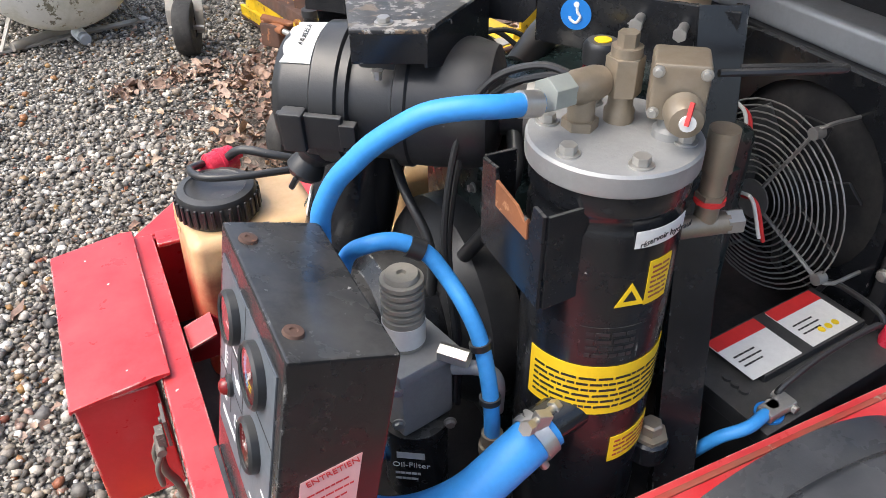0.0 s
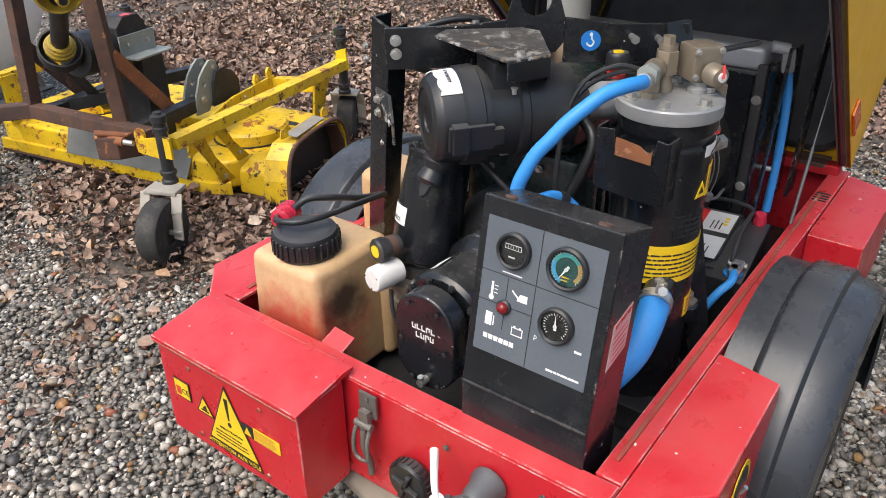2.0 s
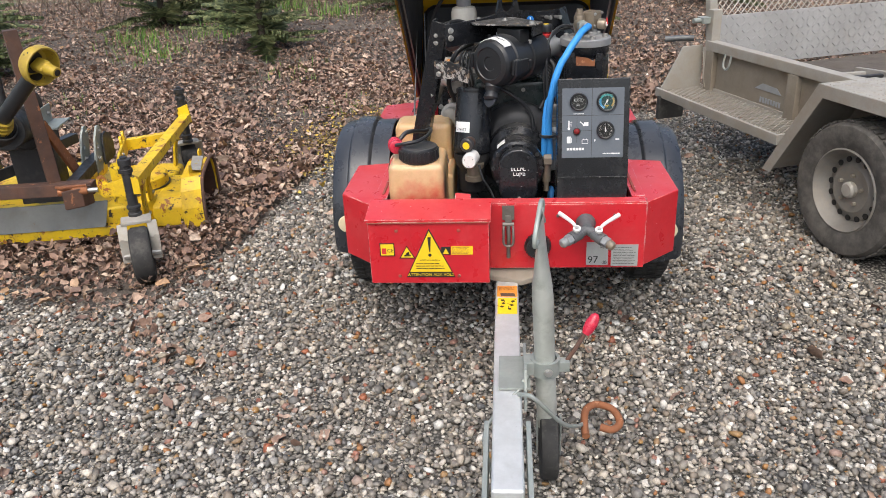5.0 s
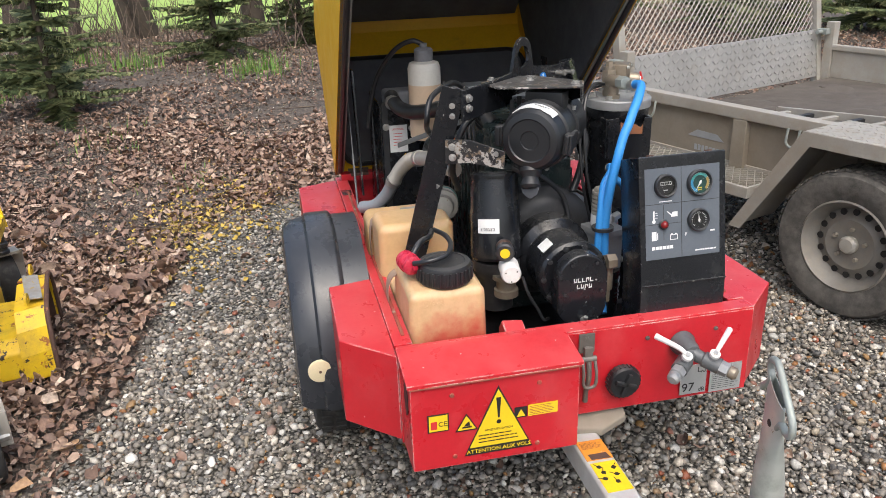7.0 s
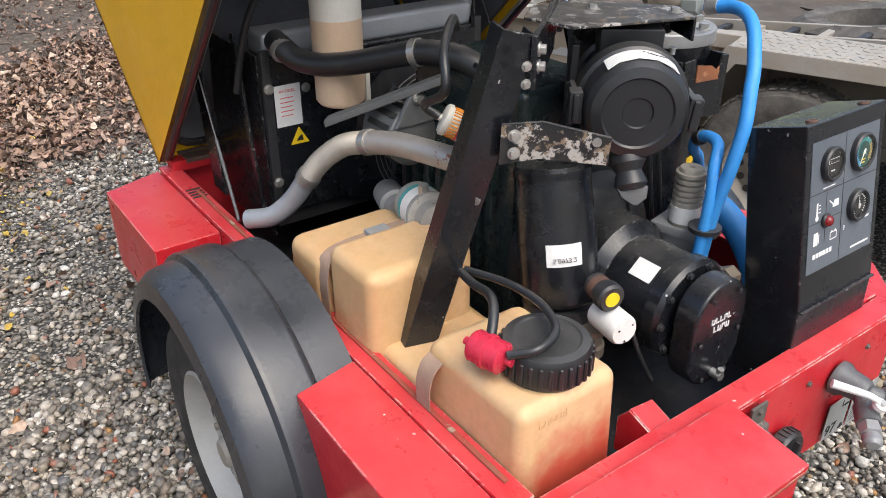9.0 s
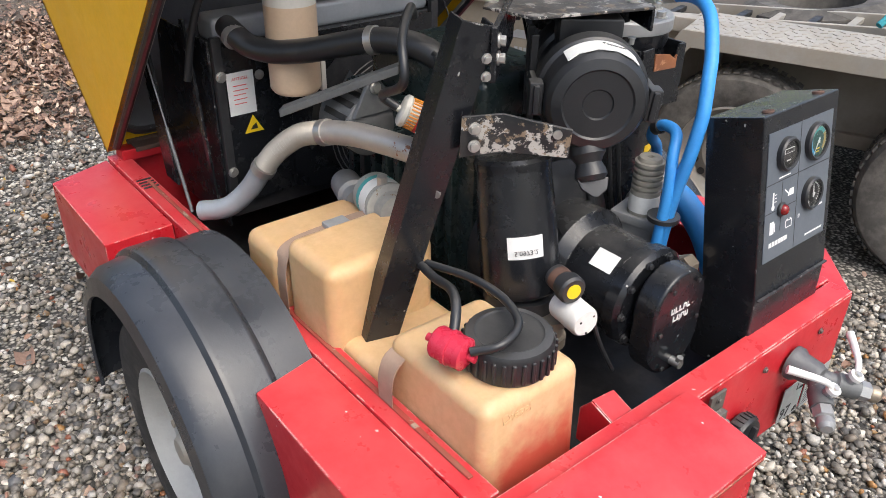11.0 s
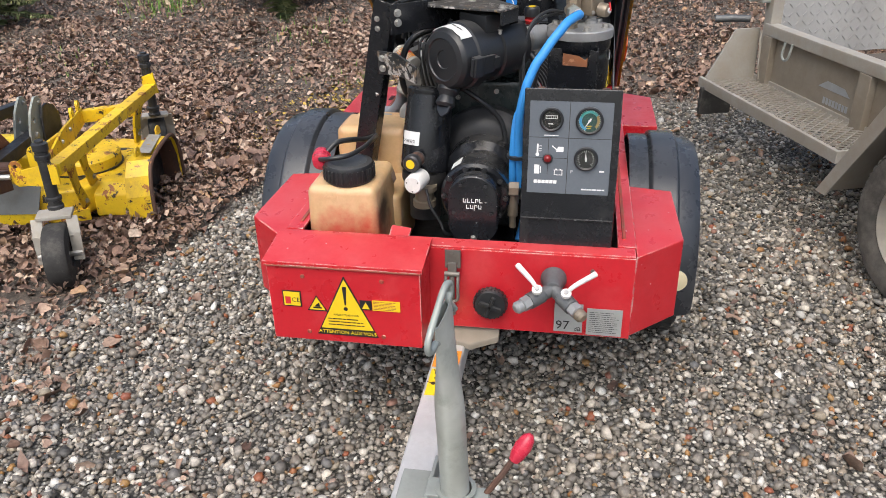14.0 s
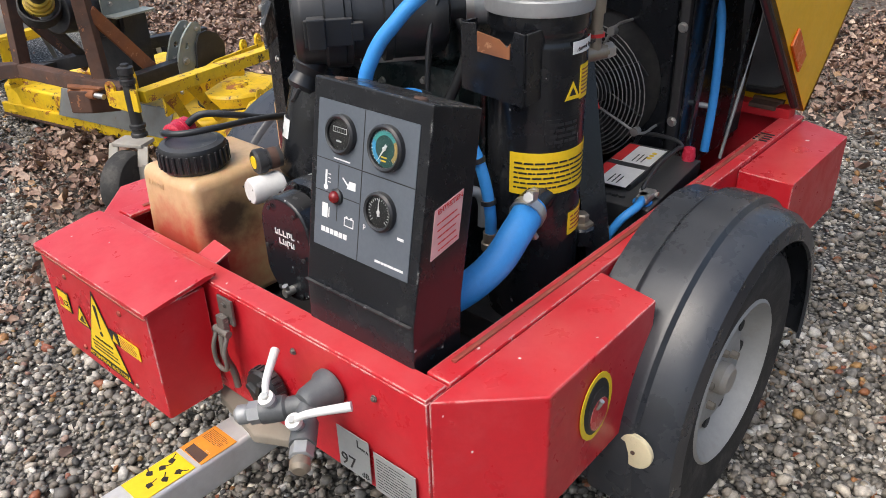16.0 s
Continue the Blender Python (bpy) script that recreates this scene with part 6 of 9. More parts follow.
def airend():
    # screw block: drum with a bolted oval cover
    b = lathe(mesh(), (0.16, -0.035, 0.655), (1, -0.035, 0.655), [(0, 0), (0.085, 0.0), (0.092, 0.008), (0.092, 0.03), (0.086, 0.034), (0.086, 0.13), (0.105, 0.15), (0.105, 0.28), (0, 0.28)], 40)
    ae = part("screw_block", b, BLACK, comp, "black compressor screw block")
    b = mesh()
    for k in range(10):
        a = 2 * math.pi * k / 10
        bolt(b, (0.159, -0.035 + 0.082 * math.cos(a), 0.655 + 0.082 * math.sin(a)), -X, 0.007, 0.006)
    part("flange_bolt", b, BLACKM, ae)
    pts = []
    for k in range(32):
        a = 2 * math.pi * k / 32
        pts.append((0.150, -0.037 + 0.066 * math.cos(a), 0.643 + 0.066 * math.sin(a) + (0.028 if math.sin(a) >= 0 else -0.040)))
    b = prism(mesh(), pts, -X * 0.045, 0.006, 3)
    cv = part("oval_cover", b, BLACK, ae, "glossy black oval end cover")
    b = mesh()
    for y, z in ((-0.006, 0.712), (-0.070, 0.712), (0.012, 0.635), (-0.085, 0.635), (-0.010, 0.557), (-0.068, 0.557)):
        bolt(b, (0.104, y, z), -X, 0.006, 0.004, False)
    part("cover_bolt", b, BLACKM, ae)
    b = mesh()
    rc = random.Random(31)
    for z, y0, cnt in ((0.664, -0.012, 5), (0.647, -0.020, 4)):
        for k in range(cnt):
            y = y0 - 0.0105 * k
            sheet(b, (0.1045, y, z), -Y, Z, 0.0022, 0.011, 0.0012)
            sheet(b, (0.1045, y - 0.0022, z + rc.choice((0.0, 0.0045, 0.0085))), -Y, Z, 0.0060, 0.0022, 0.0012)
            if rc.random() < 0.6:
                sheet(b, (0.1045, y - 0.0062, z + rc.uniform(0, 0.004)), -Y, Z, 0.0020, 0.0065, 0.0012)
    part("cast_mark", b, LABW, ae, "worn raised cast lettering", split=False)
    b = mesh()
    cyl(b, (0.105, -0.040, 0.560), (0.085, -0.040, 0.560), 0.008, n=10)
    cyl(b, (0.092, -0.040, 0.560), (0.088, -0.040, 0.575), 0.006, n=6)
    part("drain_nipple", b, STEEL, ae)
    b = mesh()
    box(b, (0.225, 0.021, 0.7225), (0.045, 0.034, 0.0015), turn(-40, 0, 0))
    part("white_sticker", b, LABW, ae, "small white sticker")
    # pressure switch group on the canister foot
    o = V(0.225, 0.120, 0.680)
    b = mesh()
    lathe(b, o, o + V(-1, 0.18, 0), [(0, 0), (0.024, 0), (0.026, 0.004), (0.026, 0.06), (0.022, 0.066), (0, 0.066)], 26)
    sw = part("pressure_switch", b, WHITE, ae, "white cylindrical pressure switch")
    b = mesh()
    for k in range(3):
        a = 2 * math.pi * k / 3 + 0.5
        p = o + V(-0.0645, 0.0116, 0) + V(0, math.cos(a), math.sin(a)) * 0.017
        bolt(b, p, V(-1, 0.18, 0), 0.0028, 0.002, False)
    part("switch_screw", b, INK, sw)
    o = V(0.235, 0.128, 0.730)
    b = lathe(mesh(), o, o + V(-1, 0.25, 0), [(0, 0), (0.020, 0), (0.020, 0.03), (0.024, 0.032), (0.024, 0.048), (0.020, 0.052), (0.0, 0.052)], 24)
    sg = part("service_indicator", b, BLACKM, ae, "black service indicator with yellow disc")
    d = V(-1, 0.25, 0).normalized()
    part("yellow_disc", cyl(mesh(), o + d * 0.052, o + d * 0.0535, 0.0125, n=22), LABY, sg)
    part("amber_band", lathe(mesh(), o + d * 0.008, o + d, [(0.0202, 0), (0.0206, 0), (0.0206, 0.016), (0.0202, 0.016)], 24), RUST, sg)
    b = mesh()
    lathe(b, (0.25, 0.118, 0.645), (0.25, 0.118, 0), [(0, 0), (0.036, 0.0), (0.036, 0.012), (0.026, 0.016), (0.026, 0.04), (0.032, 0.042), (0.032, 0.06), (0, 0.06)], 24)
    part("brass_union", b, BRASS, ae)
    b = tube(mesh(), [(0.175, 0.098, 0.665), (0.165, 0.085, 0.62), (0.165, 0.06, 0.575), (0.16, 0.045, 0.545), (0.19, 0.02, 0.53)], 0.004, 8, 6)
    part("switch_cable", b, PLASTIC, ae)
    # side fitting chain
    b = mesh()
    cyl(b, (0.17, -0.125, 0.68), (0.17, -0.150, 0.68), 0.020, n=6)
    cyl(b, (0.18, -0.135, 0.69), (0.18, -0.135, 0.60), 0.014, n=14)
    cyl(b, (0.18, -0.135, 0.60), (0.18, -0.135, 0.565), 0.009, n=6)
    part("side_union", b, BRASS, ae)


airend()


def oil_unit():
    c = V(0.300, -0.172, 0)
    b = boxm(c + Z * 0.668, (0.082, 0.072, 0.115), turn(0, 0, 12), 0.006)
    box(b, c + Z * 0.718 + V(0, 0, 0), (0.095, 0.085, 0.020), turn(0, 0, 12), 0.004)
    ou = part("oil_unit", b, ALU, comp, "cast aluminium oil filter head")
    b = mesh()
    prof = [(0, 0.728), (0.026, 0.728), (0.027, 0.735), (0.027, 0.775), (0.022, 0.778)]
    for k in range(5):
        z = 0.780 + 0.011 * k
        prof += [(0.027, z), (0.027, z + 0.006), (0.022, z + 0.007), (0.022, z + 0.010)]
    prof += [(0.020, 0.838), (0.006, 0.838), (0.005, 0.833), (0, 0.833)]
    lathe(b, V(0.295, -0.162, 0), V(0.295, -0.162, 1), prof, 26)
    th = part("thermostat", b, surface("ribbed_grey_plastic", (0.30, 0.28, 0.24), (0.24, 0.23, 0.2), 20, (0.5, 0.7), grain=160, relief=0.2), ou, "ribbed grey thermostat housing")
    part("torn_label", lathe(mesh(), V(0.295, -0.162, 0.735), V(0.295, -0.162, 2), [(0.0272, 0), (0.0278, 0), (0.0278, 0.032), (0.0272, 0.032)], 24), LABW, ou, "torn white label")
    b = lathe(mesh(), V(0.300, -0.175, 0), V(0.300, -0.175, 1), [(0, 0.47), (0.040, 0.47), (0.045, 0.478), (0.045, 0.585), (0.047, 0.59), (0.047, 0.605), (0, 0.605)], 34)
    of = part("oil_filter", b, BLACK, comp, "black spin-on oil filter")
    a = radians(238)
    d, r = V(math.cos(a), math.sin(a), 0), V(-math.sin(a), math.cos(a), 0)
    part("lettering", words("Oil-Filter", V(0.300, -0.175, 0.548) + d * 0.0462, r, Z, 0.014), INKW, of)
    b = mesh()
    bars(b, V(0.300, -0.175, 0.541) + d * 0.0462 - r * 0.022, r, Z, 0.044, 0.022, 2, 3, 0.4, 0.0004)
    sheet(b, V(0.300, -0.175, 0.566) + d * 0.0462 - r * 0.019, r, Z, 0.038, 0.012, 0.0004)
    part("small_print", b, INKW, of)
    b = mesh()
    for p in ((0.262, -0.212, 0.64), (0.262, -0.212, 0.70), (0.33, -0.222, 0.62)):
        bolt(b, p, V(-0.3, -0.9, 0), 0.008, 0.007)
    cyl(b, (0.325, -0.205, 0.735), (0.350, -0.235, 0.735), 0.012, n=6)
    part("head_bolt", b, STEEL, ou)
    b = tube(mesh(), [(0.34, -0.21, 0.705), (0.37, -0.235, 0.71), (0.385, -0.245, 0.69), (0.385, -0.246, 0.64)], 0.010, 12, 5)
    part("oil_pipe", b, GREYP, ou)


oil_unit()


def engine():
    en = part("engine_block", boxm((0.66, -0.01, 0.66), (0.42, 0.26, 0.46), bev=0.02), GREENBLK, comp, "oily black diesel engine block")
    b = mesh()
    box(b, (0.64, -0.01, 0.93), (0.34, 0.20, 0.09), bev=0.02, seg=3)
    part("valve_cover", b, GREENBLK, en)
    b = mesh()
    for k in range(9):
        box(b, (0.50 + 0.04 * k, 0.125, 0.73), (0.018, 0.02, 0.22), bev=0.003)
        box(b, (0.50 + 0.04 * k, -0.145, 0.73), (0.018, 0.02, 0.22), bev=0.003)
    part("cooling_rib", b, GREENBLK, en)
    b = mesh()
    for p in ((0.445, -0.06, 0.86), (0.445, 0.05, 0.84), (0.445, 0.0, 0.79), (0.445, -0.09, 0.78), (0.43, 0.03, 0.75), (0.43, -0.1, 0.72)):
        bolt(b, p, -X, 0.007, 0.008)
    part("engine_bolt", b, STEEL, en)
    b = lathe(mesh(), (0.46, -0.035, 0.66), (-1, -0.035, 0.66), [(0, 0), (0.155, 0.0), (0.16, 0.01), (0.16, 0.05), (0.14, 0.075), (0.11, 0.09), (0, 0.09)], 44)
    bh = part("bell_housing", b, BLACKM, comp, "black bell housing")
    b = mesh()
    for k in range(5):
        box(b, (0.385, -0.10 - 0.012 * k, 0.72 - 0.02 * k), (0.03, 0.006, 0.05), turn(20, 0, 0), 0.001)
    part("vent_slot", b, INK, bh)
    b = mesh()
    for k in range(12):
        a = 2 * math.pi * k / 12
        bolt(b, (0.415, -0.035 + 0.145 * math.cos(a), 0.66 + 0.145 * math.sin(a)), -X, 0.008, 0.007)
    part("housing_bolt", b, STEEL, bh)
    # alternator and belt drive
    o = V(0.735, 0.165, 0.845)
    b = lathe(mesh(), o, o + X, [(0, -0.05), (0.045, -0.05), (0.058, -0.04), (0.06, 0.05), (0.05, 0.06), (0.02, 0.062), (0, 0.062)], 32)
    al = part("alternator", b, CAST, comp, "dull grey cast alternator")
    b = mesh()
    for k in range(14):
        a = 2 * math.pi * k / 14
        box(b, o + V(0.0, 0.058 * math.cos(a), 0.058 * math.sin(a)), (0.07, 0.006, 0.012), turn(math.degrees(a)), 0.001)
    part("alternator_slot", b, INK, al)
    b = prism(mesh(), [o + V(-0.056, 0.048, 0.028), o + V(-0.056, 0.010, 0.095), o + V(-0.056, -0.012, 0.095), o + V(-0.056, -0.050, 0.030)], V(0.012, 0, 0), 0.003)
    bolt(b2 := mesh(), o + V(-0.057, 0, 0.08), -X, 0.011, 0.008)
    part("ear_bolt", b2, STEEL, al)
    part("belt_guard", prism(mesh(), [V(0.80, 0.30, 0.86), V(0.64, 0.14, 0.955), V(0.66, 0.12, 0.955), V(0.82, 0.28, 0.86)], V(0, 0, 0.016), 0.002), CAST, al, "dark slanting belt guard")
    part("alternator_bracket", b, CAST, al)
    o = V(0.60, 0.205, 0.735)
    ax = V(-1, 0.25, 0.12).normalized()
    b = lathe(mesh(), o, o + ax, [(0, -0.06), (0.040, -0.06), (0.043, -0.054), (0.043, 0.022), (0.046, 0.024), (0.046, 0.032), (0.034, 0.036), (0.030, 0.06), (0.014, 0.064), (0, 0.064)], 30)
    fs = part("starter_solenoid", b, SOLEN, comp, "dusty grey starter solenoid with green label")
    part("solenoid_label", lathe(mesh(), o, o + ax, [(0.0432, -0.02), (0.0438, -0.02), (0.0438, 0.012), (0.0432, 0.012)], 24), LABW, fs)
    part("green_band", lathe(mesh(), o, o + ax, [(0.0434, -0.034), (0.044, -0.034), (0.044, -0.021), (0.0434, -0.021)], 24), TEAL, fs)
    part("lug_nut", cyl(mesh(), o + V(-0.01, 0.01, 0.043), o + V(-0.012, 0.012, 0.062), 0.010, n=6), STEEL, fs)
    o = V(0.74, 0.19, 0.70)
    b = lathe(mesh(), o, o + V(-1, 0.3, 0), [(0, -0.04), (0.03, -0.04), (0.032, 0.02), (0.024, 0.024), (0.024, 0.05), (0, 0.052)], 24)
    part("lift_pump", b, ALU, comp)
    # paper fuel prefilter in a clear housing
    o = V(0.505, 0.235, 0.952)
    ax = V(-0.55, -0.72, -0.42).normalized()
    b = lathe(mesh(), o, o + ax, [(0, -0.006), (0.006, -0.006), (0.006, 0), (0.022, 0.001), (0.027, 0.005), (0.027, 0.012), (0.024, 0.014), (0.024, 0.062), (0.027, 0.064), (0.027, 0.072), (0.010, 0.076), (0, 0.076)], 28)
    rb = part("fuel_prefilter", b, BOTTLE, comp, "clear fuel prefilter with pleated orange paper")
    b = mesh()
    for k in range(26):
        a = 2 * math.pi * k / 26
        p = o + ax * 0.038
        u = ax.orthogonal().normalized()
        w = ax.cross(u)
        d = u * math.cos(a) + w * math.sin(a)
        box(b, p + d * 0.0245, (0.0026, 0.0022, 0.046), Matrix((d, ax.cross(d), ax)).transposed())
    part("pleat", b, LABO, rb, "orange paper pleats")
    part("red_band", lathe(mesh(), o + ax * 0.030, o + ax, [(0.0262, 0), (0.0268, 0), (0.0268, 0.012), (0.0262, 0.012)], 28), INKR, rb)
    b = tube(mesh(), [o - ax * 0.004, o - ax * 0.03 + Z * 0.01, (0.44, 0.275, 1.02), (0.47, 0.255, 1.075), (0.55, 0.18, 1.095), (0.62, 0.12, 1.06)], 0.0075, 12, 7)
    part("fuel_hose", b, PLASTIC, rb, "black fuel hose")
    # injector lines, wiring and rubber hoses over the block
    b = mesh()
    for k in range(4):
        y = 0.10 - 0.012 * k
        tube(b, [(0.55 + 0.03 * k, y, 0.96), (0.52 + 0.02 * k, y + 0.04, 1.0), (0.50, y + 0.07, 0.97), (0.49, y + 0.06, 0.88), (0.50 + 0.02 * k, y + 0.04, 0.80)], 0.004, 8, 6)
    part("injector_line", b, PLASTIC, comp, "black injector lines")
    b = mesh()
    tube(b, [(0.46, 0.12, 1.03), (0.43, 0.17, 1.01), (0.42, 0.20, 0.96), (0.44, 0.21, 0.88), (0.46, 0.19, 0.82)], 0.009, 10, 6)
    tube(b, [(0.37, 0.05, 0.90), (0.36, -0.02, 0.86), (0.37, -0.08, 0.80), (0.36, -0.10, 0.72)], 0.007, 10, 6)
    tube(b, [(0.46, -0.13, 0.98), (0.44, -0.17, 0.94), (0.42, -0.15, 0.86), (0.40, -0.12, 0.80)], 0.010, 10, 6)
    part("wiring_loom", b, PLASTIC, comp, "black wiring loom")
    b = mesh()
    o = V(0.564, -0.146, 0.985)
    lathe(b, o, o + Z, [(0, 0), (0.010, 0), (0.010, 0.025), (0.020, 0.030), (0.021, 0.036), (0.021, 0.042), (0, 0.042)], 26)
    sv = part("vacuum_indicator", b, PLASTIC, comp, "vacuum indicator bulb with a black cap and a yellow dot")
    part("bulb", lathe(mesh(), o + Z * 0.042, o + Z, [(0, 0), (0.0195, 0), (0.0195, 0.020), (0, 0.020)], 26), LEDM, sv, "dark red bulb")
    part("cap", lathe(mesh(), o + Z * 0.062, o + Z, [(0, 0), (0.022, 0), (0.0225, 0.003), (0.0225, 0.020), (0.018, 0.026), (0, 0.026)], 28), PLASTIC, sv)
    part("yellow_dot", cyl(mesh(), o + Z * 0.088, o + Z * 0.0894, 0.010, n=20), LABY, sv)
    part("red_band", lathe(mesh(), o + Z * 0.050, o + Z, [(0.0197, 0), (0.0202, 0), (0.0202, 0.005), (0.0197, 0.005)], 24), INKR, sv)
    # exhaust: silver pipe, ribbed flexible piece, grey tail
    b = tube(mesh(), [(0.50, 0.190, 0.862), (0.57, 0.208, 0.862), (0.65, 0.228, 0.858), (0.73, 0.248, 0.842)], 0.0225, 20, 6)
    ex = part("exhaust_pipe", b, surface("heat_stained_steel", (0.52, 0.50, 0.47), (0.40, 0.36, 0.32), 12, (0.35, 0.6), 0.6, 100, 0.2, chips=[(0.25, 0.1, 0.05)], chip_scale=14, chip_level=0.63), comp, "heat-stained silver pipe")
    b = tube(mesh(), [(0.73, 0.248, 0.842), (0.79, 0.268, 0.820), (0.845, 0.290, 0.775), (0.88, 0.308, 0.728)], 0.0195, 18, 18, 0.0035)
    part("flexible_pipe", b, PIPE, ex, "ribbed grey flexible pipe")
    b = tube(mesh(), [(0.88, 0.308, 0.728), (0.915, 0.330, 0.672), (0.95, 0.365, 0.630), (1.00, 0.400, 0.612)], 0.0215, 18, 6)
    part("tail_pipe", b, GREYP, ex)
    b = mesh()
    for p, q in (((0.718, 0.245, 0.845), (0.733, 0.249, 0.840)), ((0.873, 0.304, 0.738), (0.882, 0.309, 0.724))):
        cyl(b, p, q, 0.0252, n=20)
    part("pipe_clamp", b, STEEL, ex)


engine()


WIRE_RUN = [(0.84, -0.04, 0.90), (0.85, -0.077, 0.890), (0.85, -0.115, 0.881), (0.85, -0.122, 0.844), (0.85, -0.088, 0.817), (0.85, -0.129, 0.761), (0.85, -0.167, 0.76), (0.86, -0.19, 0.70)]


def cooler():
    co = part("cooler", boxm((1.10, 0.0, 0.72), (0.10, 0.58, 0.40), bev=0.006), BLACKM, comp, "black radiator and oil cooler block")
    b = mesh()
    box(b, (1.10, 0.0, 0.945), (0.085, 0.56, 0.055), bev=0.012, seg=3)
    part("header_tank", b, GREYP, co, "grey aluminium header tank")
    b = mesh()
    for s in (-1, 1):
        box(b, (1.045, s * 0.285, 0.74), (0.016, 0.022, 0.40), bev=0.003)
    part("side_flange", b, BLACKM, co)
    part("left_cowl", boxm((1.042, 0.205, 0.74), (0.010, 0.15, 0.36), bev=0.003), BLACK, co, "black cowl sheet")
    b = plate_with_hole(mesh(), [(1.03, -0.27, 0.545), (1.03, 0.13, 0.545), (1.03, 0.13, 0.92), (1.03, -0.27, 0.92)], (1.03, -0.085, 0.715), 0.165, X * 0.012)
    part("fan_cowl", b, BLACK, co, "black fan cowl")
    b = mesh()
    for s in (-1, 1):
        for z in (0.858, 0.640):
            bolt(b, (1.036, s * 0.285, z), -X, 0.011, 0.008)
    bolt(b, (1.036, 0.198, 0.848), -X, 0.010, 0.007)
    part("cowl_bolt", b, STEEL, co)
    # wire fan guard
    o = V(0.955, -0.088, 0.700)
    fg = part("fan_guard", cyl(mesh(), o + V(-0.022, 0, 0), o + V(-0.019, 0, 0), 0.034, n=24), WIRE, co, "round wire fan guard")
    for k in range(13):
        r = 0.045 + 0.0098 * k
        x = 0.018 * (1 - (k / 12) ** 2)
        pts = [o + V(-x, r * math.cos(a * math.pi / 18), r * math.sin(a * math.pi / 18)) for a in range(37)]
        part("guard_ring", tube(mesh(), pts, 0.0015, 6, 0), WIRE, fg)
    b = mesh()
    for k in range(4):
        a = radians(25 + 90 * k)
        tube(b, [o + V(-0.02, 0.03 * math.cos(a), 0.03 * math.sin(a)), o + V(-0.012, 0.11 * math.cos(a), 0.11 * math.sin(a)), o + V(0.0, 0.175 * math.cos(a), 0.175 * math.sin(a)), o + V(0.075, 0.178 * math.cos(a), 0.178 * math.sin(a))], 0.0035, 6, 4)
        cyl(b, o + V(-0.012, 0.165 * math.cos(a), 0.165 * math.sin(a)), o + V(0.006, 0.165 * math.cos(a), 0.165 * math.sin(a)), 0.010, n=14)
    part("guard_stay", b, WIRE, fg)
    fan = part("fan", cyl(mesh(), (0.98, -0.088, 0.700), (1.02, -0.088, 0.700), 0.045, n=20), PLASTIC, co, "black fan")
    for k in range(7):
        a = 2 * math.pi * k / 7
        b = box(mesh(), V(1.0, -0.088, 0.700) + V(0, 0.095 * math.cos(a), 0.095 * math.sin(a)), (0.006, 0.10, 0.045), turn(math.degrees(a), 0, 0) @ turn(0, 28, 0), 0.002)
        part("fan_blade", b, PLASTIC, fan)
    part("red_cable", tube(mesh(), WIRE_RUN, 0.0035, 8, 6), INKR, co, "thin red wire")
    part("white_cable", tube(mesh(), [V(*p) + V(-0.006, 0.004, 0.006) for p in WIRE_RUN], 0.003, 8, 6), WHITE, co, "thin white wire")
    # labels on the cowl
    R, U = -Y, Z
    b = sheet(mesh(), (1.0365, 0.274, 0.768), R, U, 0.062, 0.094, 0.001)
    an = part("antifreeze_label", b, LABW, co, "white antifreeze label with red print")
    part("lettering", words("ANTIGEL", (1.0352, 0.244, 0.845), R, U, 0.0095), INKR, an)
    part("small_print", bars(mesh(), (1.0353, 0.262, 0.838), R, U, 0.038, 0.05, 5, 5, 0.2, 0.0003), INKR, an)
    b = prism(mesh(), [(1.0365, 0.246, 0.722), (1.0365, 0.200, 0.722), (1.0365, 0.223, 0.762)], -X * 0.001)
    ws = part("warning_sign", b, LABY, co, "yellow warning triangle")
    part("pictogram", prism(mesh(), [(1.0354, 0.232, 0.729), (1.0354, 0.214, 0.729), (1.0354, 0.217, 0.743), (1.0354, 0.226, 0.737)], -X * 0.0004), INK, ws)
    # rubber coolant hose along the top
    b = tube(mesh(), [(1.03, 0.262, 0.962), (1.00, 0.262, 0.956), (0.965, 0.245, 0.934), (0.91, 0.215, 0.930), (0.84, 0.180, 0.944), (0.77, 0.146, 0.966), (0.70, 0.115, 0.985), (0.62, 0.080, 0.985), (0.55, 0.045, 0.950)], 0.024, 18, 8)
    ch = part("coolant_hose", b, PLASTIC, comp, "black rubber coolant hose")
    b = mesh()
    for p, q in (((1.00, 0.262, 0.952), (0.988, 0.262, 0.947)), ((0.715, 0.122, 0.982), (0.702, 0.116, 0.985))):
        cyl(b, p, q, 0.027, n=20)
    part("hose_clip", b, STEEL, ch)
    # sheet-metal duct behind the cooler
    for s in (-1, 1):
        part("duct_side", prism(mesh(), [(1.052, s * 0.296, 0.50), (1.40, s * 0.296, 0.50), (1.32, s * 0.296, 0.93), (1.052, s * 0.296, 0.93)], Y * s * 0.005, 0.001), BLACK, co, "black duct sheet")
    # stays beside the cooler
    b = mesh()
    for s in (-1, 1):
        box(b, (1.085, s * 0.322, 0.76), (0.02, 0.006, 0.42), turn(0, 8, 0), 0.001)
        prism(b, [(1.17, s * 0.36, 0.58), (1.24, s * 0.36, 0.58), (1.30, s * 0.36, 1.02), (1.25, s * 0.36, 1.02)], Y * s * 0.006)
    part("cooler_stay", b, BLACK, co)
    # expansion bottle
    bt = V(0.935, 0.165, 0)
    prof = [(0, 0.835), (0.046, 0.835), (0.053, 0.845), (0.053, 1.015)]
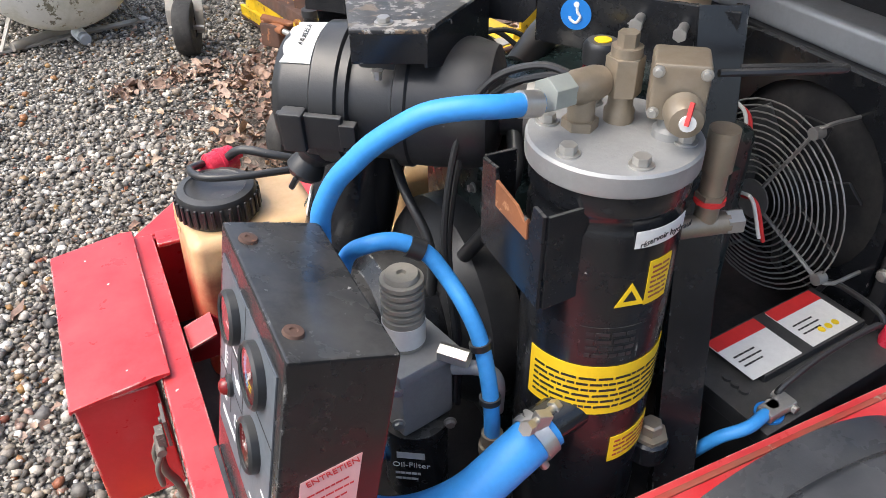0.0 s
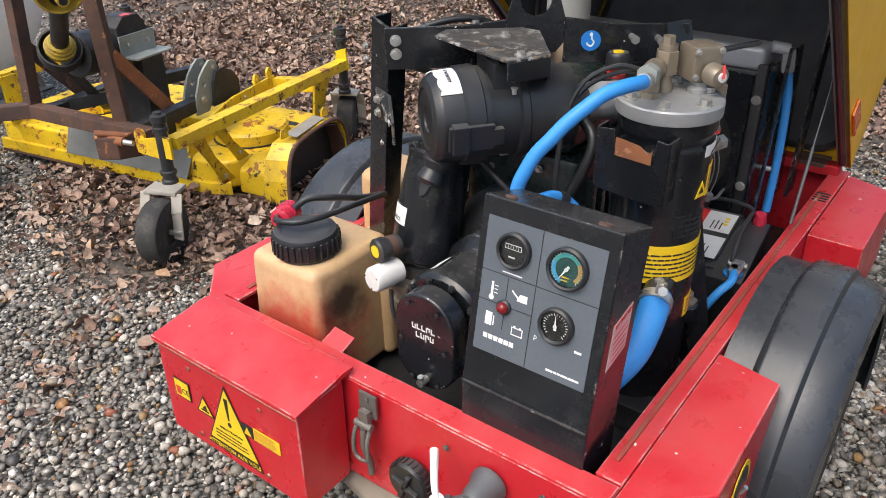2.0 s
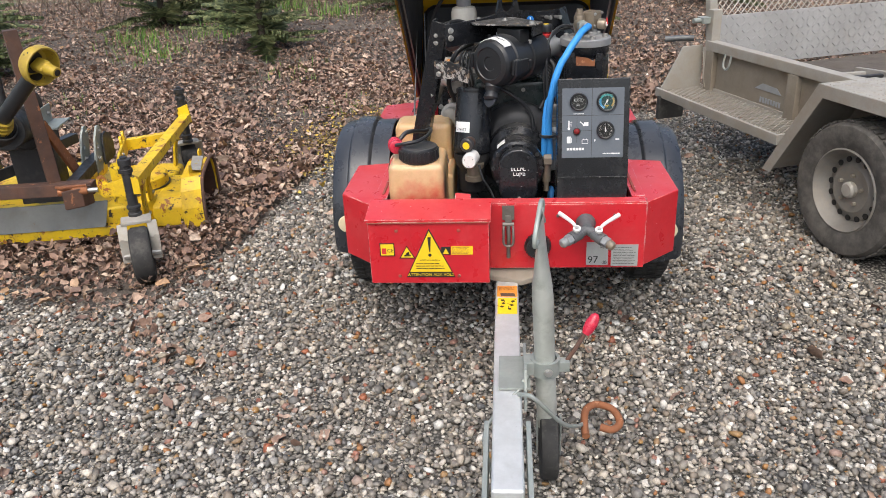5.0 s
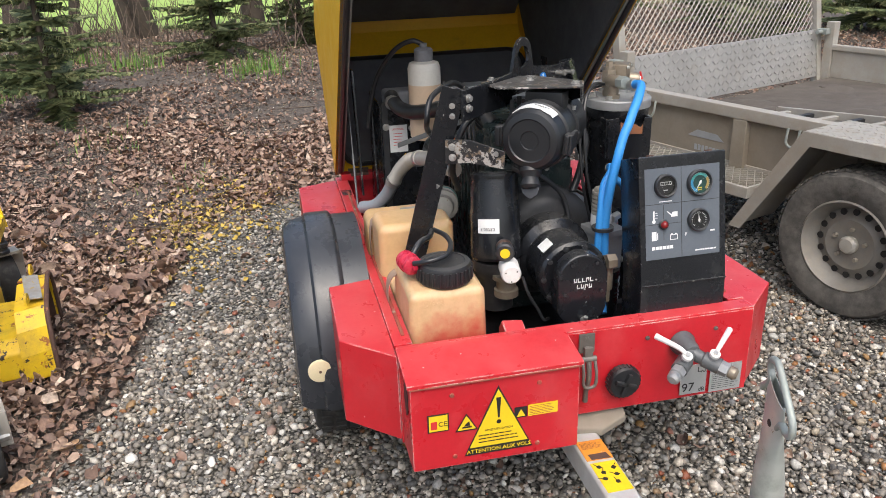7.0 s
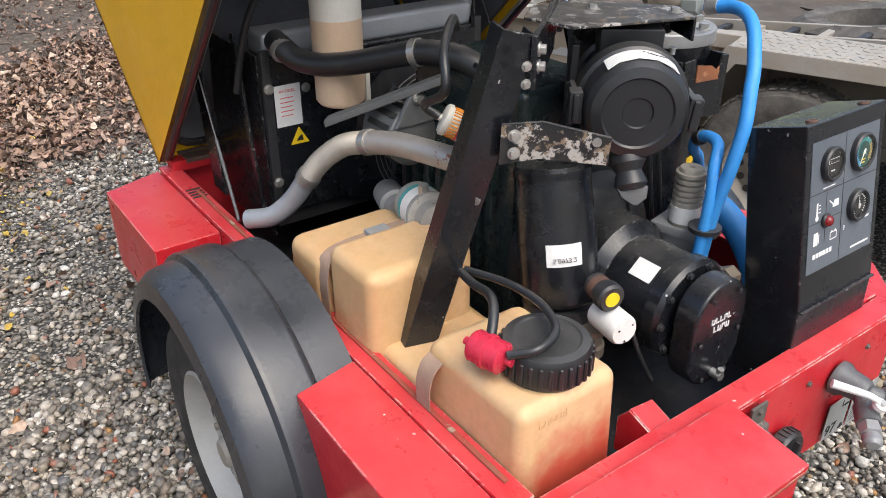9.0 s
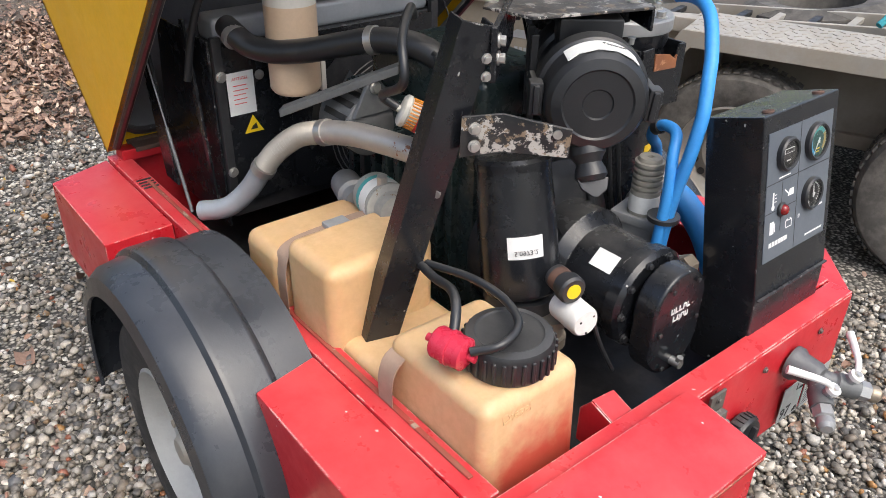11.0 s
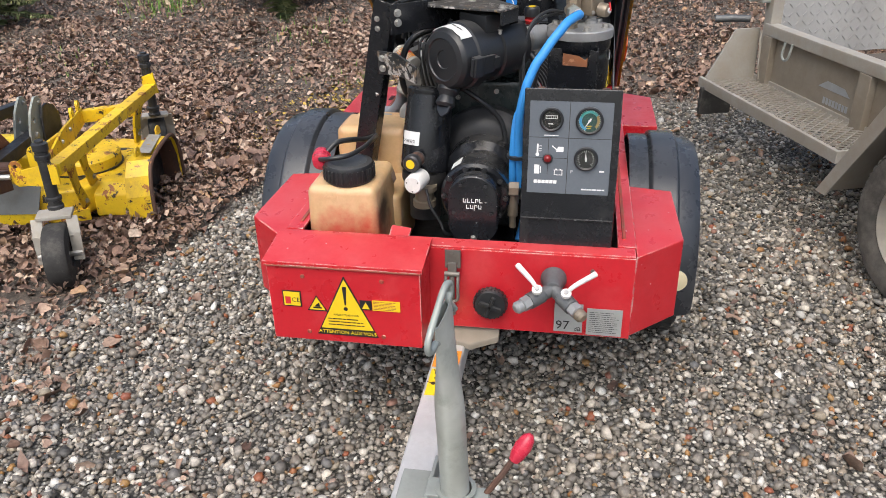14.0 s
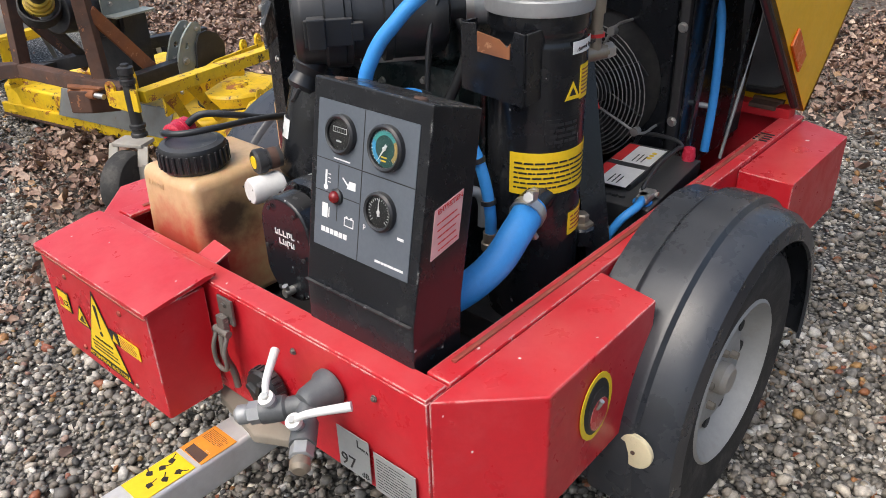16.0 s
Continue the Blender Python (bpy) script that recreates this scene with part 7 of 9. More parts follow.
    bo = part("coolant_bottle", lathe(mesh(), bt, bt + Z, prof + [(0.050, 1.015), (0, 1.015)], 32), COOLANT, comp, "cloudy coolant bottle stained brown below")
    part("upper_bottle", lathe(mesh(), bt, bt + Z, [(0, 1.015), (0.053, 1.015), (0.053, 1.065), (0.047, 1.082), (0.028, 1.088), (0.028, 1.092), (0, 1.092)], 32), BOTTLE, bo)
    part("bottle_cap", lathe(mesh(), bt, bt + Z, [(0, 1.088), (0.029, 1.088), (0.030, 1.092), (0.030, 1.122), (0.024, 1.128), (0.012, 1.130), (0.012, 1.142), (0, 1.142)], 26), surface("grey_cap_plastic", (0.16, 0.16, 0.17), (0.2, 0.2, 0.21), 20, (0.4, 0.6)), bo, "dark grey screw cap")
    b = tube(mesh(), [(0.935, 0.165, 1.138), (0.945, 0.20, 1.150), (0.98, 0.25, 1.12), (1.03, 0.30, 1.04), (1.06, 0.325, 0.95), (1.08, 0.34, 0.85)], 0.008, 10, 8)
    part("overflow_hose", b, PLASTIC, bo)
    b = mesh()
    box(b, (0.935, 0.105, 0.87), (0.03, 0.012, 0.09), bev=0.002)
    part("bottle_bracket", b, BOTTLE, bo)


set_at(cooler, 0.024, 0.010, 0.010)


def fuel_tank():
    # one tank with two humps: front below the cap, rear beyond the post
    b = boxm((0.202, 0.310, 0.548), (0.240, 0.198, 0.290), None, 0.022, 4)
    for v in b.verts:
        if v.co.z > 0.6:
            v.co.x = 0.202 + (v.co.x - 0.202) * 0.93
            v.co.y = 0.310 + (v.co.y - 0.310) * 0.95
    ft = part("fuel_tank", b, TANK, comp, "amber translucent plastic fuel tank")
    part("tank_bridge", boxm((0.38, 0.300, 0.50), (0.22, 0.21, 0.20), None, 0.02, 3), TANK, ft)
    b = boxm((0.515, 0.315, 0.575), (0.150, 0.215, 0.330), None, 0.025, 4)
    part("middle_hump", b, TANK, ft)
    b = boxm((0.662, 0.320, 0.555), (0.130, 0.225, 0.300), None, 0.025, 4)
    part("rear_hump", b, TANK, ft)
    # heat stain patches: red fuel line and soot on the side
    c = V(0.158, 0.302, 0.006)
    b = lathe(mesh(), c, c + Z, [(0, 0.685), (0.060, 0.685), (0.064, 0.690), (0.066, 0.698), (0.066, 0.728), (0.062, 0.736), (0.050, 0.739), (0.046, 0.736), (0, 0.735)], 44)
    cap = part("filler_cap", b, PLASTIC, ft, "large black ribbed filler cap")
    b = mesh()
    for k in range(30):
        a = 2 * math.pi * k / 30
        box(b, c + V(0.0665 * math.cos(a), 0.0665 * math.sin(a), 0.711), (0.006, 0.0065, 0.034), turn(0, 0, math.degrees(a)), 0.0015, 1)
    part("grip_rib", b, PLASTIC, cap)
    part("cap_neck", cyl(mesh(), c + Z * 0.672, c + Z * 0.69, 0.056, n=32), TANK, ft)
    part("lettering", words("Diesel", (0.088, 0.345, 0.658), V(-0.0, -1, 0), V(0.2, 0, 1), 0.022, "CENTER"), TANK, ft)
    # breather line with its red filter
    b = tube(mesh(), [(0.193, 0.375, 0.748), (0.218, 0.35, 0.771), (0.265, 0.32, 0.764), (0.33, 0.30, 0.744), (0.385, 0.285, 0.736)], 0.0075, 12, 8)
    tube(b, [(0.153, 0.378, 0.746), (0.128, 0.345, 0.758), (0.143, 0.30, 0.763), (0.20, 0.275, 0.764), (0.28, 0.27, 0.758), (0.375, 0.28, 0.741)], 0.0065, 12, 8)
    br = part("breather_hose", b, PLASTIC, comp, "black breather hose across the cap")
    o = V(0.210, 0.392, 0.738)
    d = V(-0.42, -0.12, -0.02).normalized()
    b = lathe(mesh(), o, o + d, [(0, -0.014), (0.006, -0.014), (0.006, -0.002), (0.021, 0), (0.024, 0.004), (0.024, 0.022), (0.026, 0.023), (0.026, 0.029), (0.024, 0.030), (0.024, 0.050), (0.018, 0.054), (0.006, 0.055), (0.006, 0.066), (0, 0.066)], 26)
    part("inline_filter", b, REDPL, br, "translucent red inline filter")
    # webbing straps
    for xs, zs in ((0.597, 0.712), (0.285, 0.671)):
        b = mesh()
        pts = [V(xs, 0.428, 0.59), V(xs, 0.427, zs - 0.03), V(xs, 0.405, zs + 0.002), V(xs, 0.33, zs + 0.01), V(xs, 0.23, zs + 0.01), V(xs, 0.21, zs - 0.03)]
        prev = None
        for p in smooth_path(pts, 4):
            q = [b.verts.new(p + V(e, 0, 0)) for e in (-0.018, 0.018)] + [b.verts.new(p + V(e, -0.001, -0.003)) for e in (0.018, -0.018)]
            if prev:
                for k in range(4):
                    b.faces.new((prev[k], prev[(k + 1) % 4], q[(k + 1) % 4], q[k]))
            prev = q
        part("strap", b, STRAP, ft, "worn webbing strap")
    b = boxm((0.597, 0.31, 0.726), (0.034, 0.045, 0.010), None, 0.003)
    part("buckle", b, GREYP, ft)
    # bent red bracket between tank and screw block
    b = prism(mesh(), [(0.050, 0.178, 0.50), (0.115, 0.178, 0.50), (0.115, 0.178, 0.565), (0.095, 0.178, 0.590), (0.050, 0.178, 0.575)], -Y * 0.006, 0.001)
    prism(b, [(0.050, 0.176, 0.572), (0.095, 0.176, 0.588), (0.095, 0.125, 0.582), (0.050, 0.125, 0.566)], Z * 0.005, 0.001)
    part("red_bracket", b, RED, comp, "bent red sheet bracket")


fuel_tank()


def hood():
    A = V(1.45, 0, 0.604)
    ang = radians(43.5)
    e1, e2 = V(-math.cos(ang), 0, math.sin(ang)), V(math.sin(ang), 0, math.cos(ang))
    W, Lh, Hh = 0.452, 1.40, 0.60

    def at(u, v, y):
        return A + e1 * u + e2 * v + Y * y

    prof = [(0.0, 0.0), (0.0, 0.66), (0.05, 0.71), (1.10, 0.72), (1.30, 0.56), (1.40, 0.16), (1.40, 0.0)]
    t = 0.010
    h = part("hood", prism(mesh(), [at(u, v, W) for u, v in prof], -Y * t), HOODY, comp, "open yellow sheet-metal hood")
    part("hood_side", prism(mesh(), [at(u, v, -W) for u, v in prof], Y * t), HOODY, h)
    for (u0, v0), (u1, v1) in zip(prof[:-1], prof[1:]):
        d = (e1 * (u1 - u0) + e2 * (v1 - v0)).normalized()
        n = V(d.z, 0, -d.x)
        m = at((u0 + u1) / 2, (v0 + v1) / 2, 0)
        inner = at(0.7, 0.3, 0)
        if n.dot(inner - m) < 0:
            n = -n
        part("hood_shell", prism(mesh(), [at(u0, v0, W), at(u0, v0, -W), at(u1, v1, -W), at(u1, v1, W)], n * 0.008), HOODY, h)
    # inner lining: foam on the sides and roof, bare paint along the rear
    for s in (-1, 1):
        ins = [(0.05, 0.04), (0.05, 0.50), (0.10, 0.52), (0.12, 0.69), (1.08, 0.695), (1.27, 0.54), (1.35, 0.16), (1.35, 0.04)]
        part("side_foam", prism(mesh(), [at(u, v, s * (W - t - 0.001)) for u, v in ins], -Y * s * 0.018, 0.004), FOAM, h, "black foam lining")
        part("edge_flange", prism(mesh(), [at(0.0, 0.0, s * (W - 0.001)), at(1.40, 0.0, s * (W - 0.001)), at(1.40, 0.0, s * (W - 0.035)), at(0.0, 0.0, s * (W - 0.035))], e2 * 0.006), GALV, h, "grey folded edge")
        part("seal_strip", tube(mesh(), [at(0.03, -0.004, s * (W - 0.02)), at(1.36, -0.004, s * (W - 0.02))], 0.009, 8, 0), PLASTIC, h)
    part("roof_foam", prism(mesh(), [at(0.06, 0.699, W - 0.03), at(0.06, 0.699, -W + 0.03), at(1.07, 0.708, -W + 0.03), at(1.07, 0.708, W - 0.03)], -e2 * 0.025, 0.005), FOAM, h, "black roof foam")
    # rear lining: foam pad in a raised rounded frame, bare paint above it
    pad = []
    for cy, cv, a0 in ((W - 0.10, 0.45, 0), (-W + 0.10, 0.45, 90), (-W + 0.10, 0.08, 180), (W - 0.10, 0.08, 270)):
        pad += [at(0.012, cv + 0.06 * math.sin(radians(a0 + 22.5 * k)), cy + 0.06 * math.cos(radians(a0 + 22.5 * k))) for k in range(5)]
    part("rear_foam", prism(mesh(), pad, e1 * 0.022, 0.006), FOAM, h, "black foam pad")
    ring = [p + e1 * 0.024 for p in pad]
    part("foam_frame", tube(mesh(), ring + ring[:1], 0.010, 8, 0), PLASTIC, h)
    part("inner_paint", prism(mesh(), [at(0.010, 0.52, W - 0.012), at(0.010, 0.52, -W + 0.012), at(0.010, 0.655, -W + 0.012), at(0.010, 0.655, W - 0.012)], e1 * 0.003), HOODIN, h, "faded yellow inner paint")
    b = prism(mesh(), [at(0.185, 0.008, -W - 0.0005), at(0.185, 0.055, -W - 0.0005), at(0.300, 0.055, -W - 0.0005), at(0.300, 0.008, -W - 0.0005)], -Y * 0.007, 0.002)
    part("side_reflector", b, ORANGE, h, "orange side reflector")
    for s in (-1, 1):
        b = mesh()
        box(b, (1.43, s * 0.36, 0.612), (0.06, 0.07, 0.012), bev=0.002)
        cyl(b, (1.45, s * 0.32, 0.612), (1.45, s * 0.40, 0.612), 0.012, n=14)
        part("hinge", b, RUST, h, "dark hinge")
        # gas strut
        a, c = V(1.02, s * 0.415, 0.605), at(0.42, 0.10, s * (W - 0.05))
        m = a + (c - a) * 0.45
        b = cyl(mesh(), m, c, 0.002, n=10)
        cyl(b, a, m, 0.0038, n=12)
        part("gas_strut", b, CAST, h, "thin dark gas strut")


hood()

# ---- battery ----
bat = thing("battery", (0.86, -0.302, 0.385), "black starter battery with red and white labels, in the red tub", "battery")
rt = turn(0, 0, 6)


def bp(x, y, z):
    return V(0.86, -0.302, 0) + rt @ V(x, y, 0) + Z * z


part("case", boxm(bp(0, 0, 0.475), (0.31, 0.172, 0.18), rt, 0.005), PLASTIC, bat, "black ribbed case")
part("cover", boxm(bp(0, 0, 0.574), (0.314, 0.176, 0.030), rt, 0.004), PLASTIC, bat)
part("raised_deck", boxm(bp(0.03, 0.03, 0.596), (0.23, 0.10, 0.016), rt, 0.004), PLASTIC, bat)
for x, w, red in ((-0.055, 0.105, 0), (0.075, 0.105, 1)):
    lb = part("label", boxm(bp(x, 0.028, 0.6052), (w, 0.088, 0.001), rt, 0), LABW, bat, "white label with a red band")
    part("red_band", boxm(bp(x, 0.062, 0.6062), (w, 0.024, 0.0006), rt, 0), INKR, lb)
    b = mesh()
    bars(b, bp(x - w * 0.4, 0.034, 0.6062), rt @ X, rt @ Y, w * 0.5, 0.03, 3, 5, 0.3, 0.0003)
    part("small_print", b, INK, lb)
    if red:
        b = mesh()
        for k in range(3):
            cyl(b, bp(x - 0.01 + 0.016 * k, 0.002, 0.6060), bp(x - 0.01 + 0.016 * k, 0.002, 0.6066), 0.006, n=12)
        part("hazard_mark", b, LABY, lb)
b = tube(mesh(), [bp(-0.10, -0.05, 0.60), bp(-0.09, -0.052, 0.618), bp(0.0, -0.045, 0.624), bp(0.12, -0.045, 0.622), bp(0.145, -0.045, 0.60)], 0.005, 8, 5)
tube(b, [bp(0.145, 0.07, 0.60), bp(0.15, 0.05, 0.628), bp(0.148, -0.03, 0.626), bp(0.145, -0.05, 0.60)], 0.005, 8, 5)
part("carry_handle", b, PLASTIC, bat)
b = lathe(mesh(), bp(-0.125, -0.062, 0.588), bp(-0.125, -0.062, 2), [(0, 0), (0.011, 0), (0.009, 0.022), (0, 0.022)], 16)
tm = part("terminal", b, STEEL, bat)
b = boxm(bp(-0.118, -0.066, 0.602), (0.055, 0.026, 0.016), rt, 0.004)
cyl(b, bp(-0.10, -0.085, 0.602), bp(-0.10, -0.045, 0.602), 0.006, n=8)
part("clamp", b, STEEL, tm, "plated terminal clamp")
part("terminal_ring", cyl(mesh(), bp(-0.125, -0.062, 0.589), bp(-0.125, -0.062, 0.593), 0.020, n=20), INKB, tm)
b = lathe(mesh(), bp(0.142, -0.062, 0.588), bp(0.142, -0.062, 2), [(0, 0), (0.014, 0), (0.016, 0.01), (0.013, 0.03), (0, 0.032)], 16)
part("terminal_cover", b, REDPL, bat, "red terminal cover")
b = tube(mesh(), [bp(-0.14, -0.066, 0.602), bp(-0.18, -0.07, 0.602), bp(-0.21, -0.05, 0.58), bp(-0.22, -0.02, 0.52)], 0.009, 12, 5)
part("earth_cable", b, HOSE, bat, "blue earth cable")
for y in (-0.03, 0.0, 0.03):
    part("cell_plug", cyl(mesh(), bp(-0.14 + 0.02, y * 0.5, 0.589), bp(-0.14 + 0.02, y * 0.5, 0.594), 0.008, n=14), PLASTIC, bat)


# ---- rotary mower ----
MO = V(0.75, 1.648, 0)
mr = turn(0, 0, 10.8)


def mp(a, b, z):
    """a backwards, b to the left of the mower's right front pivot."""
    return MO + mr @ V(a, b, 0) + Z * z


mow = thing("rotary_mower", tuple(mp(0.5, 0.7, 0)), "yellow rotary mower deck with a rusty three-point frame, on leaves", "mower")


def mbox(a, b, z, s, bev=0.004, rot=None):
    return boxm(mp(a, b, z), s, mr @ rot if rot else mr, bev)


def beam(p, q, w, h, bev=0.004):
    p, q = Vector(p), Vector(q)
    return boxm((p + q) / 2, (w, h, (q - p).length), along(p, q), bev)


def ear(at, out, r=0.022, hole=0.009, thick=0.010, drop=0.05):
    """A rounded lug with a hole, standing up from a bar; out is across its plate."""
    at, out = Vector(at), Vector(out).normalized()
    x = Z.cross(out).normalized()
    poly = [at - x * r - Z * drop, at + x * r - Z * drop] + [at + x * r * math.cos(radians(a)) + Z * r * math.sin(radians(a)) for a in (0, 30, 60, 90, 120, 150, 180)]
    return plate_with_hole(mesh(), poly, at, hole, out * thick, 20)


def caster(a, b, z_top, yaw, r=0.125, trail=0.07):
    p = mp(a, b, 0)
    d = mr @ turn(0, 0, yaw) @ V(-1, 0, 0)
    s = V(-d.y, d.x, 0)
    w = p + d * trail + Z * r
    wh = part("caster_wheel", lathe(mesh(), w, w + s, [(0.048, -0.040), (r * 0.80, -0.044), (r * 0.93, -0.040), (r, -0.028), (r, 0.028), (r * 0.93, 0.040), (r * 0.80, 0.044), (0.048, 0.040), (0.048, -0.040)], 40), RUBBER, mow, "solid black caster tyre")
    part("hub", lathe(mesh(), w, w + s, [(0, -0.030), (0.050, -0.030), (0.050, 0.030), (0, 0.030)], 24), BLACKM, wh)
    b = mesh()
    for e in (-1, 1):
        arm = [w + s * e * 0.062 - Z * 0.022, w + s * e * 0.064 + Z * 0.075 - d * 0.012, w + s * e * 0.062 + Z * 0.135 - d * 0.035]
        for u, v in zip(arm, arm[1:]):
            box(b, (u + v) / 2, (0.042, 0.008, (v - u).length + 0.012), along(u, v) @ turn(0, 0, 0), 0.003)
    box(b, p + d * (trail * 0.40) + Z * (r + 0.142), (0.045 + trail * 0.35, 0.128, 0.016), turn(0, 0, math.degrees(math.atan2(d.y, d.x))), 0.004)
    part("caster_fork", b, ALUDUST, mow, "weathered grey caster fork")
    part("axle_bolt", cyl(mesh(), w - s * 0.078, w + s * 0.078, 0.011, n=6), STEEL, mow)
    h0 = r + 0.15
    b = lathe(mesh(), p + Z * h0, p + Z * 3, [(0, 0), (0.030, 0.0), (0.030, 0.012), (0.025, 0.016), (0.025, 0.030), (0.030, 0.034), (0.030, 0.046), (0.0225, 0.05), (0.0225, z_top - h0 - 0.075), (0.0285, z_top - h0 - 0.072), (0.0285, z_top - h0 - 0.056), (0.024, z_top - h0 - 0.053), (0.024, z_top - h0 - 0.040), (0.0285, z_top - h0 - 0.037), (0.0285, z_top - h0 - 0.012), (0.015, z_top - h0 - 0.008), (0.015, z_top - h0), (0, z_top - h0)], 20)
    part("caster_stem", b, BLACKM, mow, "greasy black caster stem")


def mower():
    # deck: a shell with a sloping front apron and a tunnel to the right
    pts = [(0.33, 1.42), (0.33, 0.30), (0.34, 0.15), (0.37, 0.075), (0.44, 0.03), (1.0, 0.0), (1.03, 0.12), (1.03, 1.42), (0.85, 1.50), (0.42, 1.50)]
    dk = part("mower_deck", prism(mesh(), [mp(x, y, 0.07) for x, y in pts], Z * 0.125, 0.018, 3), MOWER, mow, "chipped yellow mower deck")
    edge = [(0.305, 1.44), (0.305, 0.30), (0.312, 0.145), (0.345, 0.060)]
    part("lip_rust", prism(mesh(), [mp(x, y, 0.040) for x, y in edge + [(0.405, -0.19), (0.415, -0.19), (0.37, 0.075), (0.335, 0.16), (0.325, 0.31), (0.325, 1.44)]], Z * 0.014, 0.003), RUST, dk, "rust-eaten lower edge")
    part("front_lip", prism(mesh(), [mp(x + 0.004, y, 0.052) for x, y in edge + [(0.37, 0.085), (0.338, 0.165), (0.327, 0.31), (0.327, 1.44)]], Z * 0.052, 0.004), MOWER, dk, "yellow rolled front lip")
    # round left front corner with its upright
    b = lathe(mesh(), mp(0.43, 1.36, 0.055), mp(0.43, 1.36, 2), [(0.05, 0.0), (0.125, 0.0), (0.128, 0.012), (0.118, 0.03), (0.108, 0.10), (0.085, 0.15), (0.04, 0.17), (0, 0.172)], 36)
    part("deck_corner", b, MOWER, dk, "rust-spotted rounded deck corner")
    part("corner_upright", prism(mesh(), [mp(0.30, 1.30, 0.42), mp(0.38, 1.30, 0.42), mp(0.40, 1.30, 0.30), mp(0.46, 1.30, 0.19), mp(0.30, 1.30, 0.19), mp(0.30, 1.30, 0.30)], mr @ V(0, 0.014, 0), 0.003), MOWER, dk)
    part("deck_lug", ear(mp(0.60, 1.02, 0.245), mr @ V(-0.4, 1, 0), 0.026, 0.010, 0.010, 0.06), MOWER, dk)
    part("apron_stain", prism(mesh(), [mp(0.46, 0.12, 0.1955), mp(0.56, 0.10, 0.1955), mp(0.58, 0.13, 0.1955), mp(0.48, 0.16, 0.1955)], Z * 0.0012), BLACKM, dk, "black grease stain")
    part("apron_stain", prism(mesh(), [mp(0.80, 0.28, 0.1955), mp(0.84, 0.05, 0.1955), mp(0.87, 0.05, 0.1955), mp(0.88, 0.22, 0.1955), mp(0.86, 0.30, 0.1955)], Z * 0.0012), BLACKM, dk)
    # discharge tunnel, open to the side
    arc = [(0.39, 0.045), (0.395, 0.14), (0.42, 0.225), (0.48, 0.280), (0.70, 0.300), (0.80, 0.275), (0.85, 0.18), (0.86, 0.045)]
    for (x0, z0), (x1, z1), (i0, j0), (i1, j1) in zip(arc, arc[1:], [(x * 0.985 + 0.0095, z - 0.006) for x, z in arc], [(x * 0.985 + 0.0095, z - 0.006) for x, z in arc[1:]]):
        taper = 0.0 if x0 > 0.5 else -0.03
        b = prism(mesh(), [mp(x0, -0.20, z0), mp(x1, -0.20, z1), mp(i1, -0.20, j1), mp(i0, -0.20, j0)], mr @ V(taper, 0.10, 0), 0.0)
        part("tunnel_panel", b, MOWER, dk)
    rim = [mp(x, -0.203, z) for x, z in arc]
    part("tunnel_rim", tube(mesh(), rim, 0.009, 8, 3), RUST, dk, "rust-brown bare rim")
    inner = [mp(x * 0.95 + 0.034, -0.19, z - 0.016) for x, z in arc]
    b = mesh()
    for p, q in zip(inner, inner[1:]):
        b.faces.new([b.verts.new(v) for v in (p, q, q + mr @ V(0, 0.08, 0), p + mr @ V(0, 0.08, 0))])
    bmesh.ops.remove_doubles(b, verts=b.verts, dist=0.0005)
    bmesh.ops.solidify(b, geom=b.faces[:], thickness=0.004)
    part("tunnel_lining", b, RUST, dk, "rusty dark tunnel inside")
    b = prism(mesh(), [mp(0.385, -0.105, 0.05), mp(0.395, -0.105, 0.15), mp(0.45, -0.105, 0.19), mp(0.80, -0.105, 0.19), mp(0.86, -0.105, 0.05)], mr @ V(0, 0.16, 0), 0.012, 2)
    part("deck_shoulder", b, MOWER, dk)
    # Black plate put in for the shade deep inside the tunnel.
    part("tunnel_back", prism(mesh(), [mp(x * 0.95 + 0.034, -0.112, z - 0.016) for x, z in arc], mr @ V(0, 0.008, 0)), BLACKM, dk)
    part("mower_blade", prism(mesh(), [mp(0.62, -0.10, 0.05), mp(0.65, -0.11, 0.05), mp(0.64, -0.06, 0.17), mp(0.62, -0.05, 0.17)], mr @ V(0.004, 0.004, 0)), GALV, dk)
    scr = surface("bare_scraped_steel", (0.46, 0.45, 0.42), (0.34, 0.30, 0.24), 20, (0.4, 0.7), 0.45, 90, 0.2, chips=[(0.5, 0.34, 0.03)], chip_scale=25, chip_level=0.6)
    part("worn_top_edge", mbox(0.61, -0.155, 0.305, (0.24, 0.055, 0.006), 0.002, turn(6, 0, 6)), scr, dk, "scraped bare steel strip")
    for x in (0.47, 0.765):
        part("tunnel_lug", ear(mp(x, -0.15, 0.318), mr @ V(0.2, 1, 0), 0.020, 0.007, 0.008, 0.02), MOWER, dk)
    drum = [(0, 0), (0.16, 0), (0.165, 0.006), (0.165, 0.05), (0.155, 0.062), (0.06, 0.066), (0.055, 0.078), (0, 0.08)]
    for x, y in ((0.66, 0.18), (0.66, 1.16)):
        sd2 = part("spindle_drum", lathe(mesh(), mp(x, y, 0.193), mp(x, y, 2), drum, 44), MOWER, dk, "round yellow spindle cover")
        part("drum_seal", lathe(mesh(), mp(x, y, 0.195), mp(x, y, 2), [(0.160, 0), (0.172, 0), (0.172, 0.006), (0.160, 0.006)], 40), BLACKM, sd2)
    part("belt_cover", mbox(0.78, 0.68, 0.225, (0.36, 0.56, 0.06), 0.012), MOWER, dk)
